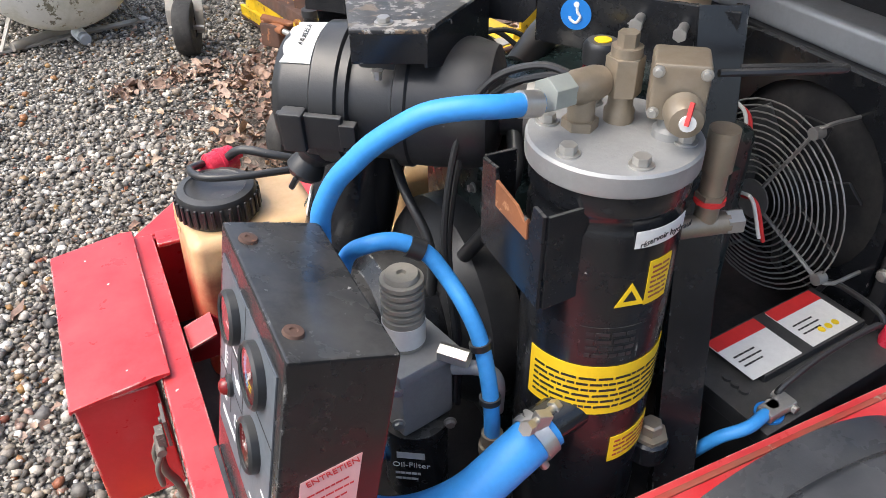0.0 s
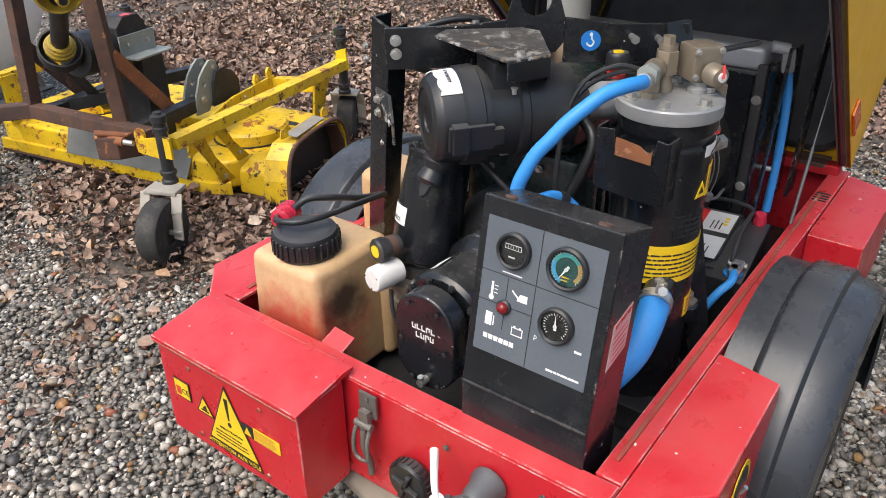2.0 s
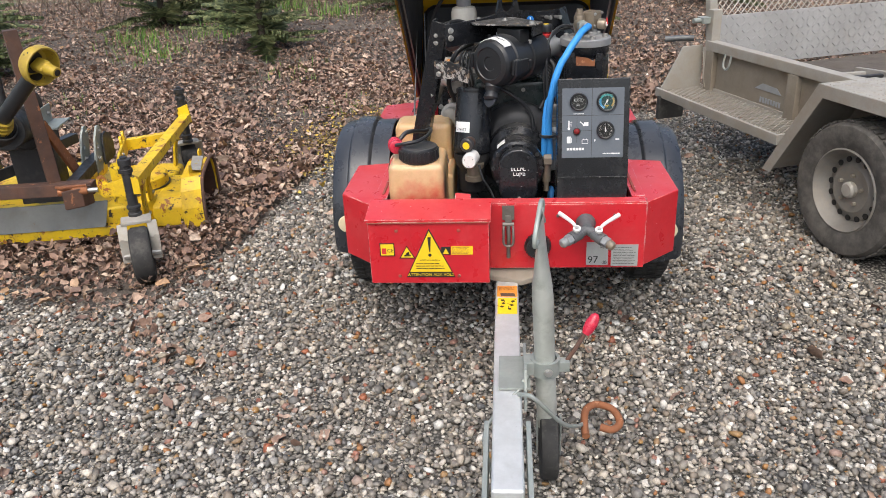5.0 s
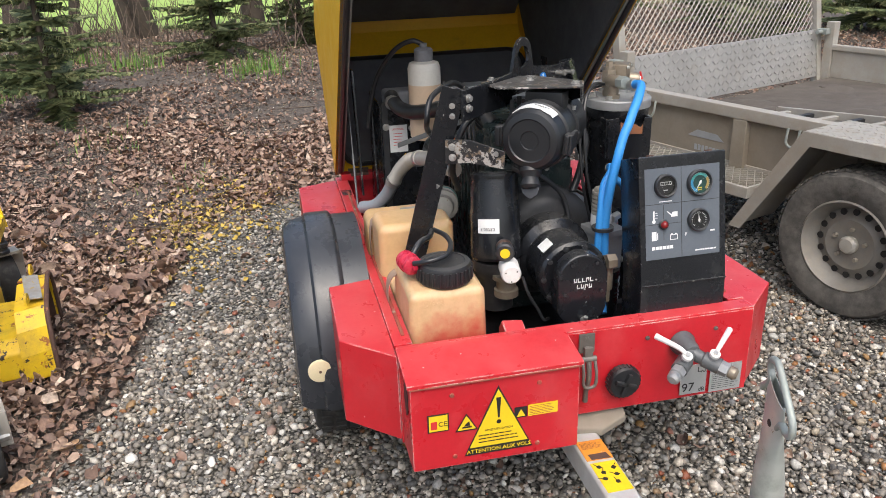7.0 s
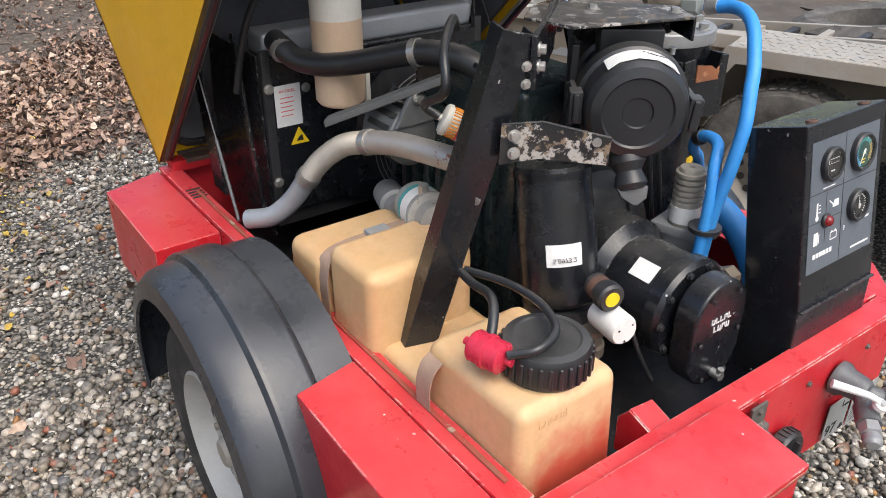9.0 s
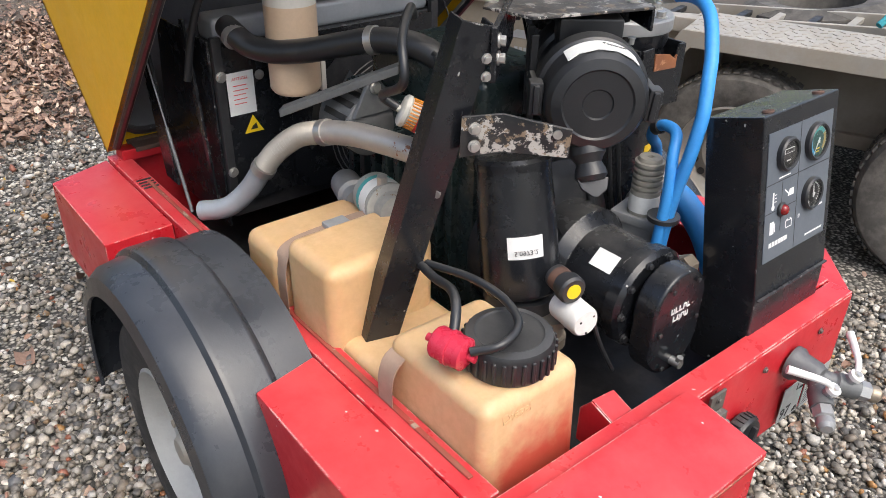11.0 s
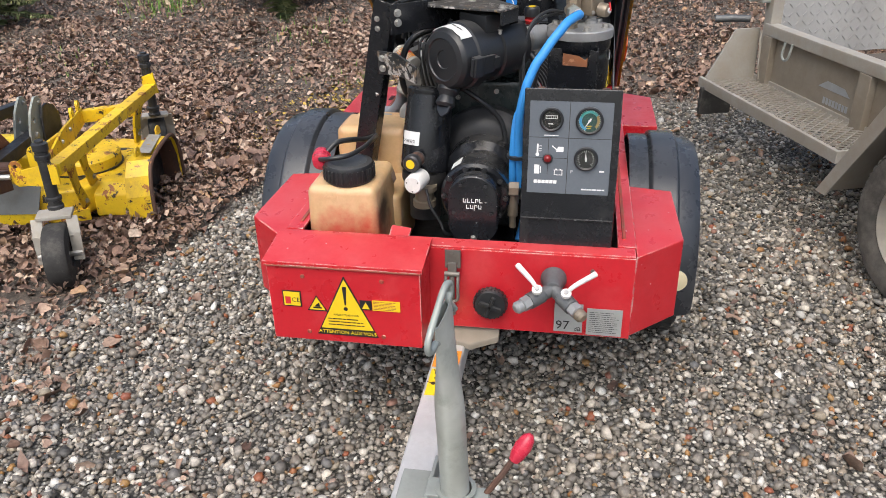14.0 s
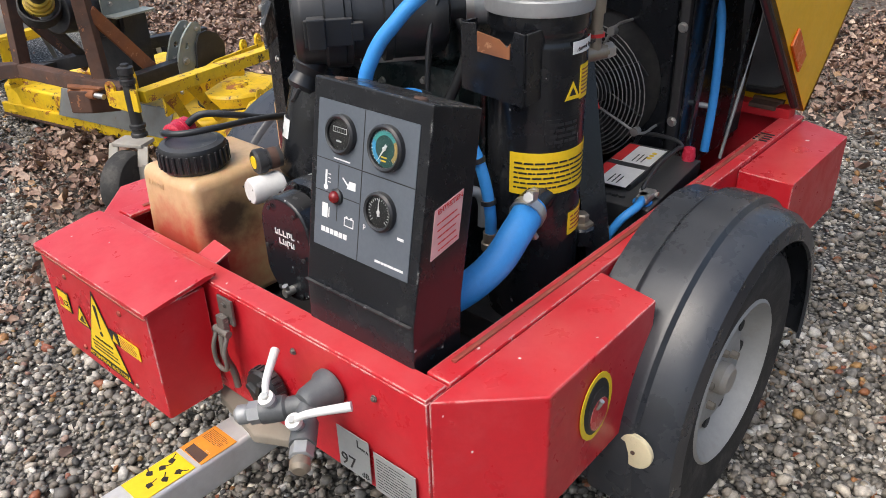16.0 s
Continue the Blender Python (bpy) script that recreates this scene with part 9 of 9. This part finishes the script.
def loading_track():
    """A ladder-like steel loading track lying in the trailer bed."""
    t = thing("loading_track", tuple(tp(0.2, -0.9, 0.52)), "worn steel loading track lying on the trailer floor", "track")
    for s in (-1, 1):
        a, c = tp(0.95, -0.72 + s * 0.11, 0.56), tp(-0.55, -0.55 + s * 0.11, 0.70)
        part("rail", boxm((a + c) / 2, (0.022, 0.045, (c - a).length), along(a, c), 0.003), ALUDUST, t)
    for k in range(11):
        f = (k + 0.5) / 11
        m = tp(0.95 - 1.5 * f, -0.72 + 0.17 * f, 0.56 + 0.14 * f)
        part("rung", boxm(m, (0.03, 0.22, 0.02), ta @ turn(0, 0, -6), 0.003), BLACKM if k % 2 else ALUDUST, t)


loading_track()

# an extra tyre lying in the bed
b = mesh()
c0 = tp(-0.05, -0.95, 0.60)
lathe(b, c0, c0 + V(0.1, 0.05, 1), [(0.17, -0.07), (0.25, -0.08), (0.30, -0.05), (0.31, 0), (0.30, 0.05), (0.25, 0.08), (0.17, 0.07), (0.17, -0.07)], 40)
solo("spare_tyre", b, RUBBER_DIRTY, "dusty black tyre lying in the trailer", "tyre", at=tuple(c0))
b = tube(mesh(), [tp(-0.30, -0.35, 0.73), tp(-0.36, -0.42, 0.80), tp(-0.42, -0.36, 0.78), tp(-0.46, -0.46, 0.82), tp(-0.40, -0.55, 0.78), tp(-0.33, -0.48, 0.76)], 0.012, 8, 5)
solo("lashing_strap", b, TEALP, "crumpled teal lashing strap on the loading track", "strap", at=tuple(tp(-0.38, -0.45, 0.72)))

# ---- white storage tanks ----
def storage_tank(a, axis, R, z, material, label):
    """A lying tank; a is the middle of its near end, over the ground."""
    a = V(a[0], a[1], z)
    d = V(axis[0], axis[1], 0).normalized()
    c = a + d
    side = V(-d.y, d.x, 0)
    wt = thing("storage_tank", (a.x + d.x * 0.7, a.y + d.y * 0.7, 0), label, "tank", "white tanks")
    shell = [(0, -0.015)] + [(R * f, 0.13 * (1 - math.sqrt(1 - f * f)) - 0.015) for f in (0.3, 0.5, 0.7, 0.82, 0.91, 0.96, 0.99)] + [(R, 0.115), (R, 1.35), (R * 0.8, 1.45), (0, 1.5)]
    part("tank_shell", lathe(mesh(), a, c, shell, 64), material, wt)
    part("seam_ring", lathe(mesh(), a, c, [(R - 0.002, 0.150), (R + 0.006, 0.154), (R + 0.006, 0.178), (R - 0.002, 0.182)], 64), material, wt)
    for f in (0.22, 1.15):
        for e in (-1, 1):
            h = a + d * f + side * e * R * 0.62 - Z * R * 0.74
            g = a + d * f + side * e * R * 0.86
            b = prism(mesh(), [h - d * 0.028, h + d * 0.028, V(g.x, g.y, 0.008) + d * 0.022, V(g.x, g.y, 0.008) - d * 0.022], side * 0.008, 0.001)
            part("tank_leg", b, ALUDUST, wt, "pale steel tank leg")
        u = a + d * f
        b = boxm((u.x, u.y, 0.012), (0.05, R * 1.9, 0.014), turn(0, 0, math.degrees(math.atan2(d.y, d.x))), 0.002)
        part("foot_bar", b, ALUDUST, wt)


storage_tank((0.04, 3.10), (-0.22, 1.0), 0.39, 0.465, MOSSWHITE, "moss-stained white horizontal tank on steel legs over gravel")
storage_tank((1.16, 3.70), (-0.25, 0.97), 0.45, 0.665, TANKW, "clean white horizontal tank on steel legs over gravel")
pipe = thing("drain_pipe", (0.016, 3.268, 0.03), "pale plastic pipe with a tee and grey cap lying on gravel", "pipe")
part("pipe_run", tube(mesh(), [(-0.284, 3.221, 0.03), (-0.148, 3.308, 0.03), (-0.009, 3.349, 0.03), (0.016, 3.268, 0.03)], 0.022, 14, 4), ALUDUST, pipe)
part("pipe_tee", lathe(mesh(), V(*(0.016, 3.268, 0.03)), V(*(0.045, 3.137, 0.03)), [(0, -0.03), (0.030, -0.03), (0.031, 0.03), (0.026, 0.035), (0.026, 0.07), (0, 0.07)], 20), TANKW, pipe, "white pipe tee")
part("pipe_cap", lathe(mesh(), V(*(0.016, 3.268, 0.03)), V(*(0.045, 3.137, 0.03)), [(0, 0.068), (0.029, 0.068), (0.029, 0.10), (0.024, 0.106), (0, 0.106)], 20), GREYP, pipe, "grey screw cap")


# ---- trees ----
def spruce(at, height, radius, seed, label):
    rnd = random.Random(seed)
    base = V(*at)
    t = thing("spruce_tree", at, label, "tree", "young spruces")
    part("trunk", tube(mesh(), [base - Z * 0.05, base + Z * height * 0.5 + V(0.01, 0, 0), base + Z * height], lambda f: 0.035 * (1 - f) + 0.004, 10, 4), BARK, t)
    vs, fs = [], []
    tiers = int(height / 0.085)
    tw = mesh()
    for k in range(tiers):
        z = 0.10 + (height - 0.12) * k / tiers
        reach = radius * (1 - z / height) ** 0.8 + 0.04
        for j in range(5 + rnd.randint(0, 2)):
            a = rnd.uniform(0, 6.283)
            l = reach * rnd.uniform(0.45, 1.15)
            drop = rnd.uniform(-0.22, 0.28)
            d = V(math.cos(a), math.sin(a), drop).normalized()
            o = base + Z * (z + rnd.uniform(-0.06, 0.06))
            cyl(tw, o, o + d * l, 0.005, 0.002, 5)
            sd = V(-d.y, d.x, 0).normalized()
            steps = max(4, int(l / 0.026))
            for i in range(steps):
                f = (i + 0.7) / steps
                c = o + d * l * f
                for s in (-1, 1):
                    sl = (0.05 + 0.16 * l) * (1.15 - f) * rnd.uniform(0.6, 1.2)
                    e = (sd * s * rnd.uniform(0.6, 1.1) + d * rnd.uniform(0.4, 0.9) + Z * rnd.uniform(-0.45, 0.25)).normalized()
                    up = Z * 0.011
                    q = c + e * sl
                    w = d * 0.013
                    n = len(vs)
                    vs += [c - w * 0.6 - up * 0.4, c + w + up, q + up * 0.5, q * 0.5 + c * 0.5 - w * 1.2 - up]
                    vs += [c + up * 1.2, q * 0.6 + c * 0.4 + w * 1.2 + up, q - up, c - up * 1.4]
                    fs += [(n, n + 1, n + 2), (n, n + 2, n + 3), (n + 4, n + 5, n + 6), (n + 4, n + 6, n + 7)]
    part("branches", tw, BARK, t, split=False, kind="stuff")
    me = bpy.data.meshes.new("crown")
    me.from_pydata([tuple(v - base) for v in vs], [], fs)
    me.materials.append(NEEDLE)
    ob = new("crown", me)
    ob.parent = t
    tagged(ob, "green needle crown", kind="stuff")


def gzf(x, y):
    return float(ground_z(np.array(float(x)), np.array(float(y))))


for x, y, h, r, s in ((4.95, 2.28, 1.75, 0.66, 1), (6.2, 3.75, 2.2, 0.85, 2), (7.0, 1.15, 1.6, 0.75, 3), (4.30, 4.60, 1.45, 0.74, 4), (6.4, 3.2, 1.3, 0.5, 9), (5.6, -0.55, 1.1, 0.62, 5), (7.6, 0.25, 1.5, 0.6, 6), (6.6, -2.4, 1.9, 0.8, 7), (5.6, 6.0, 2.0, 0.8, 8), (5.4, -4.3, 2.1, 0.85, 13), (6.6, -4.4, 2.4, 0.9, 14), (6.0, -5.8, 2.3, 0.9, 15), (7.6, -3.4, 2.2, 0.8, 16)):
    spruce((x, y, gzf(x, y)), h, r, s, "young dark green spruce among dead leaves")


def bare_tree(at, height, r0, seed):
    rnd = random.Random(seed)
    base = V(*at)
    t = thing("bare_tree", at, "mossy leafless tree trunk with thin bare limbs", "tree", "bare trees")
    lean = V(rnd.uniform(-0.3, 0.3), rnd.uniform(-0.42, 0.42), 0)
    top = base + Z * height + lean * height
    pts = [base - Z * 0.1, base + Z * 0.3 * height + lean * 0.2 * height, base + Z * 0.65 * height + lean * 0.6 * height, top]
    part("trunk", tube(mesh(), pts, lambda f: r0 * (1.15 - f), 12, 5), BARK, t)
    b = mesh()
    path = smooth_path(pts, 5)
    for k in range(22):
        o = path[rnd.randint(4, len(path) - 1)]
        a = rnd.uniform(0, 6.283)
        l = rnd.uniform(0.5, 1.4)
        d = V(math.cos(a), math.sin(a), rnd.uniform(0.2, 1.0)).normalized()
        m = o + d * l * 0.5 + V(rnd.uniform(-0.1, 0.1), rnd.uniform(-0.1, 0.1), 0.05)
        rr = r0 * rnd.uniform(0.12, 0.3)
        tube(b, [o, m, o + d * l + Z * 0.15 * l], lambda f, rr=rr: rr * (1.1 - f), 6, 4)
        for _ in range(4):
            o2 = o + d * l * rnd.uniform(0.35, 1)
            d2 = (d + V(rnd.uniform(-1, 1), rnd.uniform(-1, 1), rnd.uniform(-0.3, 0.6))).normalized()
            tube(b, [o2, o2 + d2 * 0.25, o2 + d2 * 0.45 + Z * 0.05], lambda f: 0.006 * (1.1 - f), 5, 3)
    part("limbs", b, BARK, t, split=False, kind="stuff")


for x, y, h, r, s in ((9.3, 2.05, 4.2, 0.115, 1), (9.35, 2.25, 4.0, 0.095, 2), (8.8, 0.75, 3.6, 0.13, 3), (9.2, 3.6, 4.0, 0.17, 4), (8.6, 4.6, 3.4, 0.09, 5), (9.9, -0.3, 4.0, 0.14, 6), (8.4, 2.8, 3.0, 0.06, 7), (9.0, 0.2, 3.0, 0.07, 8), (9.7, -2.0, 4.2, 0.15, 11), (10.5, -4.5, 4.2, 0.15, 12)):
    bare_tree((x, y, gzf(x, y)), h, r, s)

# brush at the wood's edge: a tangle of thin bare stems
b = mesh()
r3 = random.Random(12)
for _ in range(700):
    x, y = r3.uniform(6.6, 10.5), r3.uniform(-5.0, 6.5)
    z = gzf(x, y)
    l = r3.uniform(0.3, 1.3)
    d = V(r3.uniform(-0.5, 0.5), r3.uniform(-0.6, 0.6), 1).normalized()
    o = V(x, y, z - 0.03)
    m = o + d * l * 0.5 + V(r3.uniform(-0.08, 0.08), r3.uniform(-0.08, 0.08), 0)
    tube(b, [o, m, o + d * l + V(r3.uniform(-0.15, 0.15), r3.uniform(-0.15, 0.15), 0)], lambda f, w=r3.uniform(0.003, 0.008): w * (1.2 - f), 5, 3)
brush = part("brushwood", b, TWIG)
tagged(brush, "tangle of thin bare brushwood stems at the wood edge", "brushwood", kind="stuff")


# ---- loose stones, leaves and growth ----
def scatter(name, places, shapes, material, label, category, soft=True):
    """Joins many small pieces, each a shape under its own transform, into one mesh."""
    vs, fs, off = [], [], 0
    for m, k in places:
        v, f = shapes[k]
        vs.append(v @ m[:, :3].T + m[:, 3])
        fs.append(f + off)
        off += len(v)
    v, f = np.concatenate(vs), np.concatenate(fs)
    me = bpy.data.meshes.new(name)
    me.vertices.add(len(v))
    me.vertices.foreach_set("co", v.astype(np.float32).ravel())
    k = f.shape[1]
    me.loops.add(len(f) * k)
    me.loops.foreach_set("vertex_index", f.astype(np.int32).ravel())
    me.polygons.add(len(f))
    me.polygons.foreach_set("loop_start", np.arange(0, len(f) * k, k, dtype=np.int32))
    me.polygons.foreach_set("use_smooth", np.full(len(f), soft))
    me.update(calc_edges=True)
    me.materials.append(material)
    return tagged(new(name, me), label, category, kind="stuff")


def spin(rng, tilt, n):
    """Turns: any way round, leaning by about tilt radians."""
    yaw, a, b = rng.uniform(0, 2 * np.pi, n), rng.normal(0, tilt, n), rng.normal(0, tilt, n)
    cy, sy, ca, sa, cb, sb = np.cos(yaw), np.sin(yaw), np.cos(a), np.sin(a), np.cos(b), np.sin(b)
    one, nil = np.ones(n), np.zeros(n)
    rz = np.stack([cy, -sy, nil, sy, cy, nil, nil, nil, one], -1).reshape(-1, 3, 3)
    rx = np.stack([one, nil, nil, nil, ca, -sa, nil, sa, ca], -1).reshape(-1, 3, 3)
    ry = np.stack([cb, nil, sb, nil, one, nil, -sb, nil, cb], -1).reshape(-1, 3, 3)
    return rz @ rx @ ry


rng = np.random.default_rng(7)
ico = bmesh.new()
bmesh.ops.create_icosphere(ico, subdivisions=1, radius=1)
iv, jf = np.array([v.co[:] for v in ico.verts]), np.array([[v.index for v in f.verts] for f in ico.faces])
ico.free()
PEB = []
for _ in range(14):
    q = iv * rng.uniform(0.72, 1.28, (len(iv), 1)) * np.array([rng.uniform(0.9, 1.35), 1.0, rng.uniform(0.5, 0.8)])
    PEB.append((q, jf))
OCT = []
for _ in range(14):
    q = np.array([[1, 0, 0], [-1, 0, 0], [0, 1, 0], [0, -1, 0], [0, 0, 1], [0, 0, -1.0]]) * rng.uniform(0.8, 1.3, (6, 1)) * np.array([rng.uniform(0.9, 1.4), 1.0, rng.uniform(0.55, 0.85)])
    OCT.append((q, np.array([[0, 2, 4], [2, 1, 4], [1, 3, 4], [3, 0, 4], [2, 0, 5], [1, 2, 5], [3, 1, 5], [0, 3, 5]])))


def stones(name, N, mean, shapes, label):
    near, side = int(N * 0.62), int(N * 0.12)
    px = np.concatenate([rng.uniform(-1.9, 1.5, near), rng.uniform(-1.3, 1.0, side), rng.uniform(0.9, 3.4, N - near - side)])
    py = np.concatenate([rng.uniform(-1.5, 2.0, near), rng.uniform(1.9, 3.7, side), rng.uniform(-2.0, 2.2, N - near - side)])
    keep = (rng.uniform(0, 1, N) > soil_of(px, py) * 1.02 - 0.01)
    px, py = px[keep], py[keep]
    n = len(px)
    size = np.clip(rng.lognormal(np.log(mean), 0.30, n), 0.0034, 0.019)
    rot = spin(rng, 0.5, n) * size[:, None, None]
    pz = ground_z(px, py) + size * rng.uniform(-0.2, 1.0, n) - 0.003
    kinds = rng.integers(0, len(shapes), n)
    scatter(name, [(np.concatenate([rot[i], [[px[i]], [py[i]], [pz[i]]]], 1), kinds[i]) for i in range(n)], shapes, PEBBLE, label, "gravel", shapes is PEB)


stones("gravel", 82000, 0.0084, PEB, "rounded mixed grey, white and tan gravel stones")
stones("fine_gravel", 30000, 0.0058, OCT, "small angular chips among the grey gravel")

# a dead leaf: a lobed blade that curls up at the rim
LEAVES = []
for _ in range(18):
    m_, rim = 9, []
    fold, bend, wide = rng.uniform(0.1, 1.0), rng.uniform(-0.7, 0.8), rng.uniform(0.42, 0.8)
    for k in range(m_):
        a = 2 * np.pi * (k + rng.uniform(-0.25, 0.25)) / m_
        r = (0.7 + 0.3 * np.cos(a)) * rng.uniform(0.62, 1.12)
        x, y = r * np.cos(a), wide * r * np.sin(a)
        rim.append([x, y, fold * abs(y) + bend * x * x + rng.uniform(-0.15, 0.25)])
    v = np.array([[0.1, 0, rng.uniform(-0.1, 0.1)]] + rim)
    LEAVES.append((v, np.array([[0, 1 + k, 1 + (k + 1) % m_] for k in range(m_)])))
NL = 165000
lx, ly = np.concatenate([rng.uniform(0.1, 4.5, NL // 3), rng.uniform(1.8, 10.5, NL - NL // 3)]), np.concatenate([rng.uniform(-2.5, 4.5, NL // 3), rng.uniform(-6, 8, NL - NL // 3)])
dens = soil_of(lx, ly) * np.clip(0.72 + 0.04 * np.abs(lx - 3) + 0.45 * np.clip(2.2 - lx, 0, 1) + 1.1 * wobble(lx, ly, 0.9, 4.0) + 0.7 * wobble(lx, ly, 3.0, 9.0), 0.16, 1.0)
dens *= 1 - 0.62 * np.exp(-((lx - 4.15) / 0.75) ** 2 - ((ly - 3.35) / 0.95) ** 2) * np.clip(0.8 + wobble(lx, ly, 2.0, 3.0), 0, 1)
keep = rng.uniform(0, 1, NL) < np.clip(dens + 0.012, 0, 1)
ex, ey = rng.uniform(0.2, 1.6, 2200), rng.uniform(1.2, 2.7, 2200)
near = rng.uniform(0, 1, 2200) < np.clip((ey - 1.25) * 3, 0, 1) * np.clip((ex - 0.25) * 2.4 + 0.7 * wobble(ex, ey, 3.0, 6.0), 0.04, 1)
ex, ey = ex[near], ey[near]
fx, fy = rng.uniform(-1.9, 0.4, 60), rng.uniform(-1.6, 2.6, 60)
YL = rng.normal(0, 1, (2, 1300))
# small drifts of leaves blown onto the gravel
hx, hy = [], []
for qx, qy, cnt, spread in ((0.14, 1.43, 26, 0.05), (0.0, 1.34, 22, 0.045), (-0.32, 0.67, 9, 0.05), (-0.22, 1.14, 10, 0.08), (-0.44, 0.66, 8, 0.05), (-0.05, 1.26, 18, 0.10), (0.25, 1.2, 16, 0.12), (-0.7, -0.9, 5, 0.08), (0.1, -1.05, 6, 0.12)):
    hx.append(rng.normal(qx, spread, cnt))
    hy.append(rng.normal(qy, spread, cnt))
for p0, p1, cnt in (((0.075, 2.488), (0.574, 2.59), 150), ((0.092, 2.485), (0.549, 2.682), 90), ((0.525, 2.339), (0.97, 2.491), 170)):
    k = rng.uniform(0, 1, cnt)
    hx.append(p0[0] + (p1[0] - p0[0]) * k + rng.normal(0, 0.035, cnt))
    hy.append(p0[1] + (p1[1] - p0[1]) * k + rng.normal(0, 0.035, cnt))
lx, ly = np.concatenate([lx[keep], ex, fx, *hx]), np.concatenate([ly[keep], ey, fy, *hy])
n = len(lx)
size = np.clip(rng.lognormal(np.log(0.0255), 0.38, n), 0.011, 0.058) * np.clip(1.15 - 0.10 * (lx - 1.5), 0.62, 1.15) * np.where(lx < 1.7, 0.78, 1.0)
heap = np.clip(1.5 - np.hypot(lx - 1.2, ly - 2.0) / 1.3, 0, 1)
rot = spin(rng, 0.46, n) * size[:, None, None]
lz = ground_z(lx, ly) + 0.009 + rng.uniform(0, 1, n) * (0.018 + 0.042 * heap) * soil_of(lx, ly)
kinds = rng.integers(0, len(LEAVES), n)
scatter("leaf_litter", [(np.concatenate([rot[i], [[lx[i]], [ly[i]], [lz[i]]]], 1), kinds[i]) for i in range(n)], LEAVES, LEAF, "curled brown dead leaves lying on soil and gravel", "leaves")

# a drift of small yellow leaves where the gravel ends
yx, yy = 2.75 + 0.48 * YL[0], 1.12 + 0.24 * YL[1] - 0.16 * YL[0]
n = len(yx)
size = np.clip(rng.lognormal(np.log(0.017), 0.35, n), 0.008, 0.034)
rot = spin(rng, 0.3, n) * size[:, None, None]
yz = ground_z(yx, yy) + 0.012
scatter("yellow_leaves", [(np.concatenate([rot[i], [[yx[i]], [yy[i]], [yz[i]]]], 1), i % len(LEAVES)) for i in range(n)], LEAVES, YLEAF, "small yellow fallen leaves on the gravel edge", "leaves")

# crumbs of leaf, bark and needle between the leaves
NC = 190000
cx_, cy_ = np.concatenate([rng.uniform(0.2, 4.5, NC // 2), rng.uniform(1.8, 8.5, NC - NC // 2)]), np.concatenate([rng.uniform(-2.5, 4.5, NC // 2), rng.uniform(-5, 7, NC - NC // 2)])
keep = rng.uniform(0, 1, NC) < soil_of(cx_, cy_)
cx_, cy_ = cx_[keep], cy_[keep]
n = len(cx_)
size = np.clip(rng.lognormal(np.log(0.009), 0.45, n), 0.004, 0.022)
rot = spin(rng, 0.5, n) * size[:, None, None]
cz_ = ground_z(cx_, cy_) + rng.uniform(0.0, 0.012, n)
CRUMB = [(np.array([[1.0, 0, 0.1], [-0.3, 0.6, 0.0], [-0.9, 0.0, 0.2], [-0.2, -0.55, 0.05]]) * np.array([1, rng.uniform(0.3, 1), 1]), np.array([[0, 1, 2], [0, 2, 3]])) for _ in range(5)]
kinds = rng.integers(0, 5, n)
scatter("leaf_crumbs", [(np.concatenate([rot[i], [[cx_[i]], [cy_[i]], [cz_[i]]]], 1), kinds[i]) for i in range(n)], CRUMB, CRUMBS, "small crumbs of leaf and bark on dark soil", "leaf crumbs")

# fallen twigs
tw = []
stick = np.array([[0, 0.5, 0], [0, -0.25, 0.43], [0, -0.25, -0.43], [1, 0.3, 0], [1, -0.15, 0.26], [1, -0.15, -0.26]])
sf = np.array([[0, 1, 4], [0, 4, 3], [1, 2, 5], [1, 5, 4], [2, 0, 3], [2, 3, 5]])
for _ in range(1100):
    x, y = rng.uniform(1.8, 9), rng.uniform(-4, 6)
    if soil_of(np.array([x]), np.array([y]))[0] < 0.6:
        continue
    l, a, w = rng.uniform(0.08, 0.5), rng.uniform(0, 6.28), rng.uniform(0.003, 0.008)
    c, s = np.cos(a), np.sin(a)
    tw.append((np.array([[c * l, -s * w, 0, x], [s * l, c * w, 0, y], [0.03 * l, 0, w, float(ground_z(np.array(x), np.array(y))) + 0.025]]), 0))
scatter("fallen_twigs", tw, [(stick, sf)], TWIG, "thin dry twigs lying on the leafy soil", "twigs")

# grass tufts at the wood's edge
blade = np.array([[-0.5, 0, 0], [0.5, 0, 0], [0.35, 0.1, 0.55], [-0.25, 0.1, 0.55], [0.1, 0.35, 1.0]])
bf = np.array([[0, 1, 2], [0, 2, 3], [3, 2, 4]])
gb = []
for cx, cy, cnt, hh in [(5.9, 0.75, 160, 0.22), (4.9, 3.3, 140, 0.13), (5.4, 3.7, 160, 0.16), (6.6, 1.9, 120, 0.2), (3.5, 3.5, 40, 0.07), (6.2, -0.4, 100, 0.18), (7.2, 2.6, 200, 0.22), (5.6, 2.9, 120, 0.2), (4.2, 1.8, 50, 0.1), (3.4, 1.25, 40, 0.08)]:
    for _ in range(cnt):
        x, y = rng.normal(cx, 0.16), rng.normal(cy, 0.16)
        a, h, w = rng.uniform(0, 6.28), hh * rng.uniform(0.4, 1.1), rng.uniform(0.006, 0.011)
        c, s = np.cos(a), np.sin(a)
        gb.append((np.array([[c * w, -s * h, 0, x], [s * w, c * h, 0, y], [0, 0, h, float(ground_z(np.array(x), np.array(y)))]]), 0))
scatter("grass_tufts", gb, [(blade, bf)], GRASS, "fresh green grass tufts among dead leaves", "grass")
